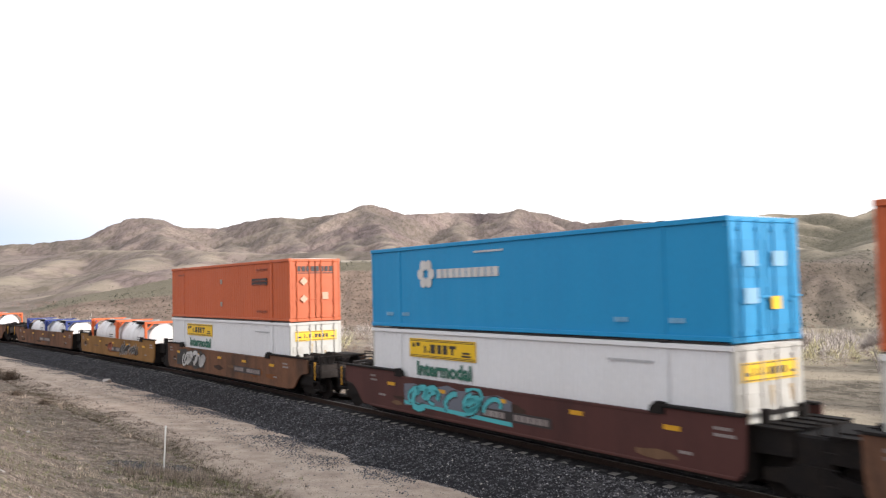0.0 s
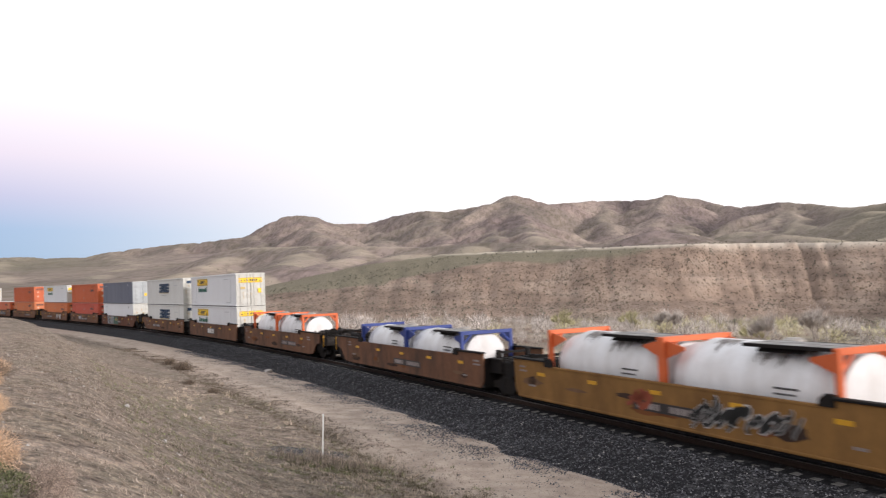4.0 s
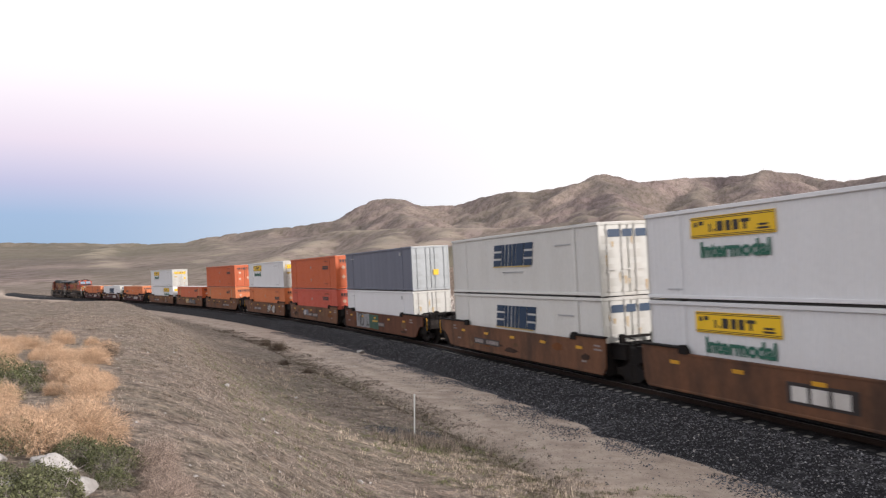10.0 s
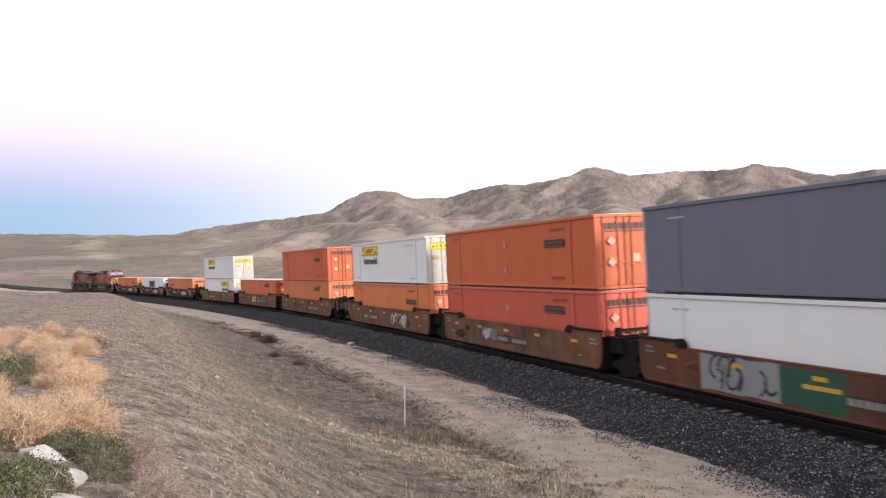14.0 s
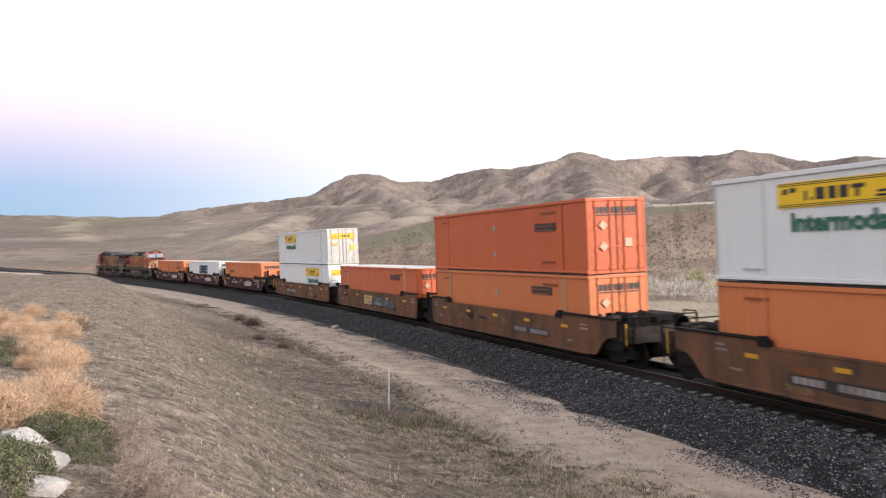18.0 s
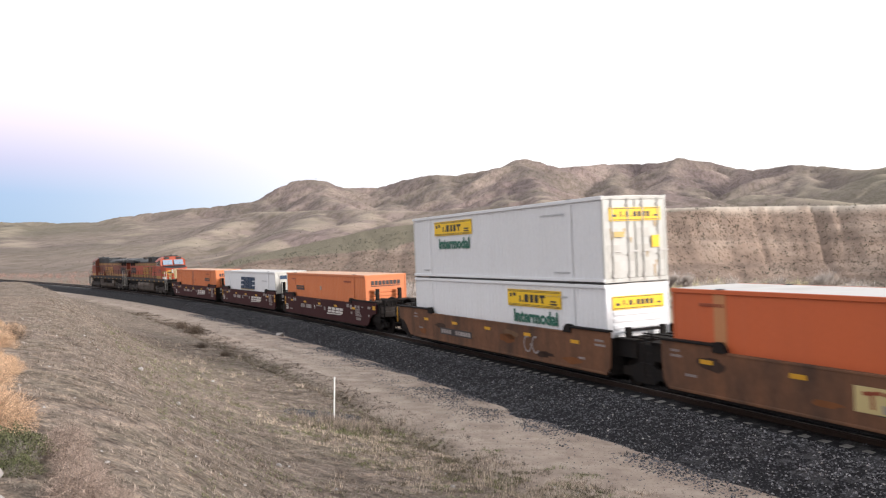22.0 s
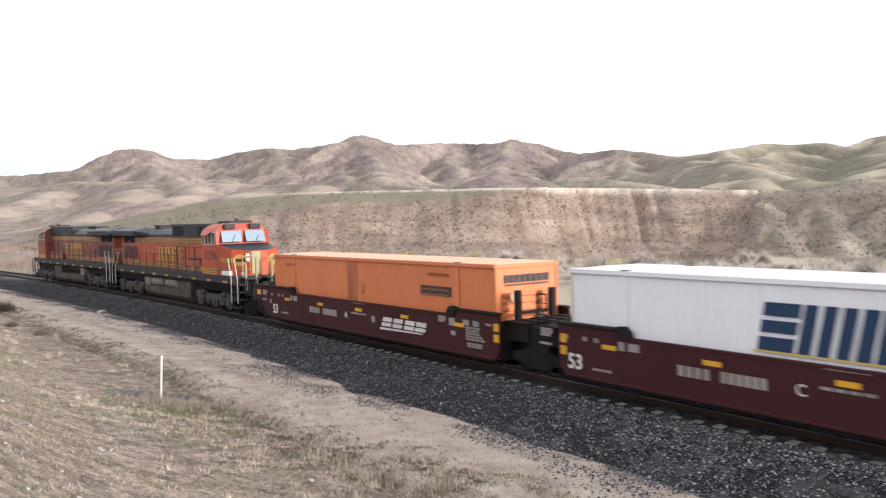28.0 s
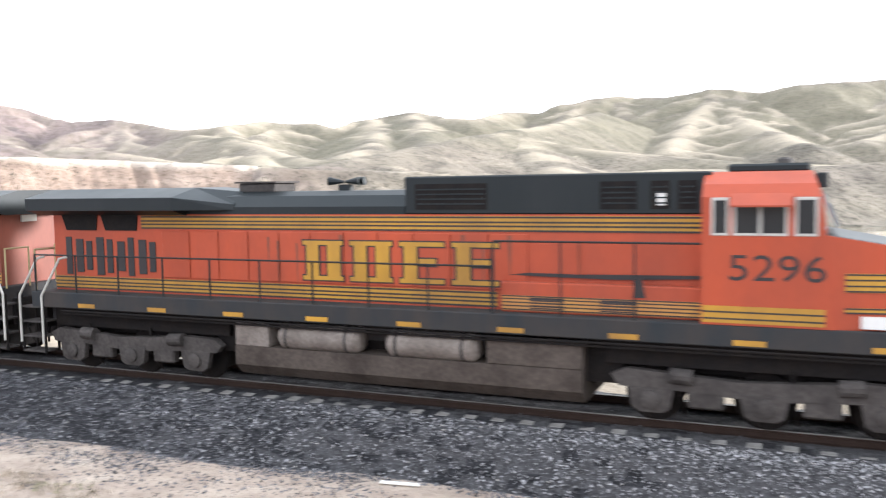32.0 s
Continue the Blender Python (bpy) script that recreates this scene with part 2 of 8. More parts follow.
CREAM = paint("container_offwhite", (0.66, 0.65, 0.62), (0.50, 0.48, 0.44), stain=0.35)
ENDS = paint("door_offwhite", (0.50, 0.49, 0.455), (0.36, 0.33, 0.28), stain=0.6, coarse=1.4)
GREY = paint("container_grey", (0.128, 0.138, 0.178), (0.095, 0.104, 0.135))
BLUE = paint("container_blue", (0.012, 0.255, 0.51), (0.010, 0.20, 0.43))
YELLOW = paint("sticker_yellow", (0.80, 0.50, 0.02), stain=0.15)
GREEN = paint("print_green", (0.03, 0.13, 0.09), stain=0.1)
NAVY = paint("print_navy", (0.012, 0.036, 0.080), stain=0.2)
GOLD = paint("print_gold", (0.50, 0.36, 0.12), stain=0.3)
ROOF = paint("pale_roof", (0.60, 0.57, 0.54), (0.42, 0.37, 0.33), stain=0.5)
INK = paint("print_dark", (0.035, 0.03, 0.03), stain=0.2)
PRINT = paint("print_pale", (0.62, 0.60, 0.57), (0.35, 0.30, 0.28), stain=0.5)
BROWN = paint("car_brown", (0.172, 0.082, 0.046), (0.070, 0.044, 0.033), stain=0.9, spread=0.48, vary=0.18, rough=0.75, coarse=0.9)
TAN = paint("car_yellow_brown", (0.245, 0.128, 0.042), (0.135, 0.070, 0.028), stain=0.75, spread=0.5, vary=0.12, rough=0.75, coarse=0.9)
MAROON = paint("car_maroon", (0.046, 0.0135, 0.0145), (0.032, 0.0115, 0.012), stain=0.6, rough=0.75)
DARK = surface("grimy_iron", (0.011, 0.0095, 0.0095), (0.022, 0.017, 0.014), rough=0.8, fine=20, coarse=3, stain=0.6)
LOCO_ORANGE = paint("loco_orange", (0.40, 0.068, 0.027), (0.24, 0.050, 0.027), stain=0.75, spread=0.48)
LOCO_YELLOW = paint("loco_yellow", (0.46, 0.245, 0.030), (0.24, 0.125, 0.032), stain=0.8, spread=0.47)
LOCO_BLACK = paint("loco_black", (0.010, 0.013, 0.014), (0.022, 0.024, 0.025), stain=0.6)
LOCO_FRAME = paint("loco_frame", (0.026, 0.029, 0.032), (0.048, 0.040, 0.036), stain=0.9, spread=0.46, coarse=1.4, rough=0.7)
TRUCK = surface("truck_grey", (0.066, 0.058, 0.054), (0.030, 0.0265, 0.0255), rough=0.8, fine=15, coarse=2.5, stain=0.7)
SILVER = surface("tank_silver", (0.36, 0.33, 0.30), (0.16, 0.14, 0.125), rough=0.55, metal=0.2, fine=15, coarse=2.5, stain=0.7)
TANKWHITE = paint("tank_white", (0.72, 0.71, 0.71), (0.46, 0.42, 0.39), stain=0.6, coarse=1.1)
FRAMEORANGE = paint("frame_orange", (0.62, 0.13, 0.04))
FRAMEBLUE = paint("frame_blue", (0.03, 0.05, 0.20))
GRAFFITI = {k: paint("spray_" + k, c, stain=0.3) for k, c in {"teal": (0.08, 0.42, 0.46), "white": (0.50, 0.49, 0.48), "black": (0.02, 0.02, 0.02), "green": (0.025, 0.085, 0.055), "silver": (0.23, 0.235, 0.245), "yellow": (0.55, 0.33, 0.05), "slate": (0.13, 0.14, 0.17), "rust": (0.25, 0.06, 0.03)}.items()}
DIRTY = paint("loco_dirty_orange", (0.22, 0.058, 0.034), (0.11, 0.040, 0.028), stain=0.75, spread=0.46)


# ---- shape helpers ----
class Shape:
    """Collects vertices and faces of one part."""

    def __init__(self):
        self.v, self.f = [], []

    def box(self, x0, x1, y0, y1, z0, z1):
        n = len(self.v)
        self.v += [(x, y, z) for z in (z0, z1) for x, y in ((x0, y0), (x1, y0), (x1, y1), (x0, y1))]
        self.f += [tuple(n + i for i in q) for q in ((3, 2, 1, 0), (4, 5, 6, 7), (0, 1, 5, 4), (1, 2, 6, 5), (2, 3, 7, 6), (3, 0, 4, 7))]
        return self

    def chamfered(self, x0, x1, y0, y1, z0, z1, c=0.02):
        """A box with all edges broken."""
        bm = bmesh.new()
        bmesh.ops.create_cube(bm, size=1)
        for v in bm.verts:
            v.co = (x0 + (v.co.x + 0.5) * (x1 - x0), y0 + (v.co.y + 0.5) * (y1 - y0), z0 + (v.co.z + 0.5) * (z1 - z0))
        bmesh.ops.bevel(bm, geom=bm.edges[:], offset=c, segments=1, affect="EDGES")
        n = len(self.v)
        bm.verts.index_update()
        self.v += [tuple(v.co) for v in bm.verts]
        self.f += [tuple(n + v.index for v in f.verts) for f in bm.faces]
        bm.free()
        return self

    def prism(self, outline, a, b, axis="y"):
        """An outline of (p, q) pushed from a to b along an axis: y takes (x, z), x takes (y, z), z takes (x, y)."""
        n, k = len(self.v), len(outline)
        place = {"y": lambda p, q, t: (p, t, q), "x": lambda p, q, t: (t, p, q), "z": lambda p, q, t: (p, q, t)}[axis]
        self.v += [place(p, q, t) for t in (a, b) for p, q in outline]
        self.f += [tuple(n + i for i in range(k)), tuple(n + k + i for i in reversed(range(k)))]
        self.f += [(n + i, n + k + i, n + k + (i + 1) % k, n + (i + 1) % k) for i in range(k)]
        return self

    def tube(self, p, q, r, r2=None, sides=10, caps=True):
        p, q = Vector(p), Vector(q)
        d = (q - p).normalized()
        a = d.orthogonal().normalized()
        b = d.cross(a)
        n = len(self.v)
        for c, rad in ((p, r), (q, r if r2 is None else r2)):
            self.v += [tuple(c + (a * math.cos(2 * math.pi * i / sides) + b * math.sin(2 * math.pi * i / sides)) * rad) for i in range(sides)]
        self.f += [(n + i, n + (i + 1) % sides, n + sides + (i + 1) % sides, n + sides + i) for i in range(sides)]
        if caps:
            self.f += [tuple(n + i for i in reversed(range(sides))), tuple(n + sides + i for i in range(sides))]
        return self

    def path(self, pts, r, sides=6):
        for p, q in zip(pts, pts[1:]):
            self.tube(p, q, r, sides=sides)
        return self

    def lathe(self, profile, axis="x", sides=24, c=(0, 0, 0)):
        """Rings of (position along the axis, radius)."""
        n = len(self.v)
        for t, r in profile:
            for i in range(sides):
                u, w = r * math.cos(2 * math.pi * i / sides), r * math.sin(2 * math.pi * i / sides)
                p = {"x": (t, u, w), "y": (u, t, w), "z": (u, w, t)}[axis]
                self.v.append((p[0] + c[0], p[1] + c[1], p[2] + c[2]))
        for k in range(len(profile) - 1):
            for i in range(sides):
                a, b = n + k * sides + i, n + k * sides + (i + 1) % sides
                self.f.append((a, b, b + sides, a + sides))
        self.f += [tuple(n + i for i in reversed(range(sides))), tuple(n + (len(profile) - 1) * sides + i for i in range(sides))]
        return self

    def mesh(self, name, material, smooth=False):
        me = bpy.data.meshes.new(name)
        me.from_pydata(self.v, [], self.f)
        bm = bmesh.new()
        bm.from_mesh(me)
        bmesh.ops.recalc_face_normals(bm, faces=bm.faces)
        bm.to_mesh(me)
        bm.free()
        me.materials.append(material)
        if smooth:
            me.polygons.foreach_set("use_smooth", [True] * len(me.polygons))
            me.set_sharp_from_angle(angle=radians(35))
        return me


def part(name, shape, material, parent, label="", smooth=False, at=None, kind=""):
    """One mesh object under a thing or under a part. shape: a Shape or a finished mesh."""
    me = shape if isinstance(shape, bpy.types.Mesh) else shape.mesh(name, material, smooth)
    ob = new(name, me)
    ob.parent = parent
    if at is not None:
        ob.matrix_basis = at
    if label or kind:
        tagged(ob, label=label, kind=kind)
    return ob


def thing(name, label, category, group="", m=None):
    ob = new(name)
    ob.empty_display_size = 0.5
    if m is not None:
        ob.matrix_basis = m
    return tagged(ob, label=label, category=category, group=group)


LETTERS = {}


def lettering(text, height, material, depth=0.004, bold=0.0):
    """Raised writing in the built-in font, standing in the x-z plane and read from -y; its foot at 0, centred."""
    key = (text, height, material.name)
    if key not in LETTERS:
        cu = bpy.data.curves.new("lettering", "FONT")
        cu.body, cu.size, cu.extrude, cu.align_x = text, height * 1.42, depth, "CENTER"
        cu.resolution_u, cu.offset = 3, bold
        ob = bpy.data.objects.new("lettering", cu)
        scene.collection.objects.link(ob)
        bpy.context.view_layer.update()
        me = bpy.data.meshes.new_from_object(ob.evaluated_get(bpy.context.evaluated_depsgraph_get()))
        bpy.data.objects.remove(ob)
        me.transform(Matrix.Rotation(radians(90), 4, "X"))
        me.materials.clear()
        me.materials.append(material)
        LETTERS[key] = me
    return LETTERS[key]


def blocks(x, z, w, h, n, y, slant=0.0, gap=0.2, thick=0.006):
    """A row of plain blocks where a mark or unreadable writing stands."""
    s = Shape()
    step = w / n
    for i in range(n):
        a, b = x + i * step, x + (i + 1 - gap) * step
        s.prism([(a, z), (b, z), (b + slant * h, z + h), (a + slant * h, z + h)], y - thick, y + 0.02)
    return s


def block_row(name, x, z, w, h, n, y, material, parent, slant=0.0, gap=0.2, label=""):
    """The same row with each block a part of its own."""
    step = w / n
    for i in range(n):
        part(name, blocks(x + i * step, z, step * (1 - gap), h, 1, y, slant, 0.0), material, parent, label)


# smooth noise for landforms
def lattice(ix, iy, seed):
    h = (ix.astype(np.int64) * 374761393 + iy.astype(np.int64) * 668265263 + seed * 144665) & 0x7FFFFFFF
    h = ((h ^ (h >> 13)) * 1274126177) & 0x7FFFFFFF
    return ((h ^ (h >> 16)) & 0xFFFF) / 65535.0


def value_noise(x, y, seed=0):
    ix, iy = np.floor(x), np.floor(y)
    fx, fy = x - ix, y - iy
    fx, fy = fx * fx * fx * (fx * (fx * 6 - 15) + 10), fy * fy * fy * (fy * (fy * 6 - 15) + 10)
    a, b = lattice(ix, iy, seed), lattice(ix + 1, iy, seed)
    c, d = lattice(ix, iy + 1, seed), lattice(ix + 1, iy + 1, seed)
    return (a * (1 - fx) + b * fx) * (1 - fy) + (c * (1 - fx) + d * fx) * fy


def fbm(x, y, octaves=5, seed=0, gain=0.5, ridged=False):
    total, amp, norm = 0, 1.0, 0
    for k in range(octaves):
        c, s = math.cos(0.6 * k + 0.3), math.sin(0.6 * k + 0.3)
        n = value_noise((c * x - s * y) * 2 ** k + 17.3 * k, (s * x + c * y) * 2 ** k - 9.1 * k, seed + k)
        if ridged:
            n = 1 - np.abs(2 * n - 1)
        total, norm, amp = total + n * amp, norm + amp, amp * gain
    return total / norm


def ease(a, b, x):
    t = np.clip((x - a) / (b - a), 0, 1)
    return t * t * (3 - 2 * t)


# ---- the track's line: arc length s grows away from the camera, to the far left ----
STEP = 0.5
TRACK_S = np.arange(-460.0, 640.0, STEP)
BEND = [(20, 0.3993), (90, 1.2152), (150, 2.1159), (210, 1.3401), (280, 0.3761), (360, -0.5917)]   # curvature along s, in 1/km
TRACK_H = np.cumsum(np.interp(TRACK_S, *zip(*BEND))) * 1e-3 * STEP
TRACK_H += radians(30.9245) - np.interp(0, TRACK_S, TRACK_H)
TRACK_X, TRACK_Y = np.cumsum(-np.sin(TRACK_H)) * STEP, np.cumsum(np.cos(TRACK_H)) * STEP
TRACK_X += 46.2508 - np.interp(0, TRACK_S, TRACK_X)
TRACK_Y += -42.127 - np.interp(0, TRACK_S, TRACK_Y)
BANK = 2.5


def rail_height(s):
    return 0.0015 * np.maximum(0, s - 60)


def on_track(s, side=0.0, up=0.0, banked=True):
    """Point beside the track: side metres towards the camera, up metres above the rails."""
    x, y, h = (np.interp(s, TRACK_S, a) for a in (TRACK_X, TRACK_Y, TRACK_H))
    b = radians(BANK) if banked else 0.0
    o, z = side * math.cos(b) + up * math.sin(b), up * math.cos(b) - side * math.sin(b)
    return Vector((x - math.cos(h) * o, y - math.sin(h) * o, z + float(rail_height(s))))


def car_pose(s, half=7.0):
    """Pose of a vehicle centred at s: x ahead (to falling s), -y towards the camera."""
    a, b = on_track(s - half), on_track(s + half)
    x = (a - b).normalized()
    y = Vector((0, 0, 1)).cross(x).normalized()
    z = x.cross(y)
    m = Matrix((x, y, z)).transposed().to_4x4()
    m.translation = (a + b) / 2
    return m @ pose(0, 0, 0, BANK)


def side_of(x, y):
    """Arc length and signed distance (towards the camera) of points from the track."""
    x, y = np.asarray(x, float), np.asarray(y, float)
    s, u = np.zeros(x.shape), np.zeros(x.shape)
    tx, ty, th, ts = TRACK_X[::4], TRACK_Y[::4], TRACK_H[::4], TRACK_S[::4]
    for a in range(0, len(x), 4000):
        d = (x[a:a + 4000, None] - tx) ** 2 + (y[a:a + 4000, None] - ty) ** 2
        i = d.argmin(1)
        c, sn = np.cos(th[i]), np.sin(th[i])
        dx, dy = x[a:a + 4000] - tx[i], y[a:a + 4000] - ty[i]
        s[a:a + 4000] = ts[i] + dx * -sn + dy * c
        u[a:a + 4000] = dx * -c + dy * -sn
    return s, u


# ---- the land: one sheet from the camera's bank to the far ridges ----
EYE_Z = 3.97
# the skyline's crest: azimuth and elevation in degrees
CREST = ([-60, -42.8, -35.7, -33.8, -31.0, -28.6, -23.0, -21.6, -20.1, -18.9, -17.2, -15.1, -11.6, -8.8, -6.2, -5.2, -4.4, -2.8, 0.0, 0.8, 3.6, 5.5, 7.4, 10.0, 12.3, 14.0, 16.3, 18.4, 21.9, 23.5, 25.0, 26.2, 28.9, 31.3, 33.3, 35.6, 38.1, 39.7, 41.2, 42.6, 44.8, 48.0, 51.0, 54.0, 56.0, 61.0, 75],
         [2.4, 2.6, 2.58, 2.56, 3.02, 3.40, 4.12, 4.82, 5.53, 5.62, 5.13, 5.14, 5.95, 5.98, 6.50, 7.02, 6.95, 6.36, 6.52, 6.62, 6.55, 6.80, 6.45, 5.83, 6.12, 5.92, 5.55, 5.75, 6.29, 6.15, 6.22, 5.87, 6.57, 7.05, 6.65, 6.53, 7.06, 6.88, 7.42, 7.60, 7.94, 7.75, 8.2, 7.8, 8.1, 8.2, 8])
CREST_R = ([-60, 8, 15, 18, 26, 28, 36, 38, 75], [1900, 1800, 1450, 1000, 980, 1080, 1080, 1250, 1350])
# ridge spines nearer by: azimuth, distance, elevation along each
SPINES = [
    ((23.6, 345, 3.15), (29.0, 400, 4.10), (32.8, 460, 4.80), (35.7, 520, 5.36), (38.3, 580, 5.80), (41.0, 760, 6.2), (44.0, 1000, 6.9)),
    ((38.3, 580, 5.80), (39.6, 520, 4.6), (40.6, 470, 3.75), (42.6, 425, 2.9)),
    ((38.3, 580, 5.75), (41.8, 560, 4.7), (46.0, 520, 4.2), (54.0, 480, 3.4), (62.0, 440, 3.0)),
    ((32.8, 460, 4.75), (33.8, 420, 3.7), (34.6, 385, 2.8)),
    ((29.0, 400, 4.0), (30.2, 372, 3.3)),
    ((35.7, 520, 5.3), (36.6, 460, 3.8), (37.0, 420, 2.6)),
    ((62.0, 420, 3.3), (54.0, 400, 2.95), (48.7, 390, 3.1), (44.9, 370, 2.88), (42.7, 350, 2.50), (40.4, 330, 2.0), (39.5, 315, 1.4), (37.2, 285, -0.1)),
    ((48.7, 390, 3.1), (49.8, 340, 1.5), (50.2, 300, 0.2)),
    ((54.0, 400, 2.9), (56.0, 340, 1.4), (56.6, 300, 0.1)),
    ((44.9, 370, 2.8), (45.8, 330, 1.5), (46.2, 295, 0.2)),
    ((33.8, 335, 2.9), (36.0, 308, 1.6), (39.0, 274, -0.4)),
    ((17.2, 900, 5.3), (19.9, 800, 5.2), (21.5, 700, 4.6), (22.9, 640, 4.09), (26.3, 560, 3.75)),
    ((31.3, 1080, 6.9), (33.0, 800, 5.2), (32.0, 680, 4.7)), ((28.9, 1080, 6.5), (29.2, 850, 5.3), (28.0, 700, 4.5), (27.2, 600, 3.9)),
    ((2.4, 545, 3.55), (3.5, 530, 4.1), (4.5, 520, 4.50), (6.1, 500, 4.16), (8.0, 470, 3.66), (10.5, 450, 3.5)),
    ((4.5, 520, 4.4), (4.9, 470, 3.7), (5.2, 430, 3.3)), ((6.1, 500, 4.1), (7.6, 455, 3.4)),
    ((-9.5, 640, 3.5), (-7.2, 600, 3.88), (-5.4, 590, 3.84), (-4.1, 560, 3.3)), ((-7.2, 600, 3.8), (-8.6, 520, 3.0)), ((-5.4, 590, 3.8), (-3.0, 500, 3.2)),
    ((-23.0, 820, 3.4), (-18.1, 720, 3.60), (-14.5, 680, 3.6), (-11.4, 650, 3.5), (-8.5, 620, 3.7)),
    ((-18.1, 720, 3.5), (-19.6, 600, 2.7), (-20.5, 500, 2.05), (-22.5, 440, 1.0)), ((-14.5, 680, 3.5), (-16.5, 560, 2.7), (-18.8, 480, 2.0)), ((-11.4, 650, 3.4), (-13.2, 520, 2.8)),
    ((-23.0, 820, 3.3), (-26.0, 640, 2.0), (-28.0, 500, 0.9)), ((-2.6, 620, 3.62), (-0.5, 560, 3.5), (1.6, 520, 3.45)), ((10.0, 700, 4.3), (12.5, 640, 4.1), (15.5, 560, 3.6)),
    ((-31.0, 1500, 2.9), (-30.0, 1000, 2.1), (-32.0, 700, 1.1)), ((-37.0, 1500, 2.5), (-38.0, 1000, 1.9), (-37.0, 700, 1.0)),
]
# the broad slopes under them: elevation by azimuth (rows) and distance (columns)
SLOPE_R = [250, 330, 420, 600, 900, 1300, 1900]
SLOPE_AZ = [-60, -36, -26, -20, -14, 0, 14, 24, 32, 40, 75]
SLOPES = [(-0.95, -0.85, -0.75, 0.5, 1.5, 1.9, 2.1), (-0.95, -0.85, -0.7, 0.6, 1.6, 2.1, 2.3), (-0.9, -0.7, 0.0, 1.3, 2.2, 2.8, 3.0), (-0.75, -0.2, 0.7, 1.8, 2.7, 3.2, 3.6),
          (-0.75, 0.6, 1.5, 2.4, 3.0, 3.4, 4.0), (-0.8, 0.6, 2.6, 2.9, 3.2, 3.7, 4.3), (-0.85, 0.4, 2.5, 2.8, 3.2, 3.8, 4.6), (-0.9, 0.0, 1.6, 2.4, 3.2, 4.0, 5.0),
          (-0.9, -0.4, 0.8, 1.6, 2.8, 4.2, 5.4), (-0.85, -0.5, 0.2, 1.2, 2.6, 4.4, 5.6), (-0.85, -0.4, 0.2, 1.2, 2.6, 4.4, 5.6)]
# the bluff's edge, and the head of its bare face below the grassy bench
EDGE = ([-30, -26.5, -23.8, -15, -9.6, -4.3, 0, 7.9, 17, 24.6, 32, 36, 75], [-0.9, -0.6, 0.38, 2.32, 3.02, 3.16, 3.33, 3.50, 3.38, 3.16, 3.05, 2.6, 2.4])
FACE = ([-30, -26.5, -22.8, -14.6, -8.3, -6, -2, 3, 8, 75], [-0.9, -0.7, 0.2, 0.95, 2.15, 2.52, 2.55, 3.18, 3.52, 3.6])


def polar(az, r, el):
    return Vector((r * math.sin(radians(az)), r * math.cos(radians(az)), EYE_Z + r * math.tan(radians(el))))


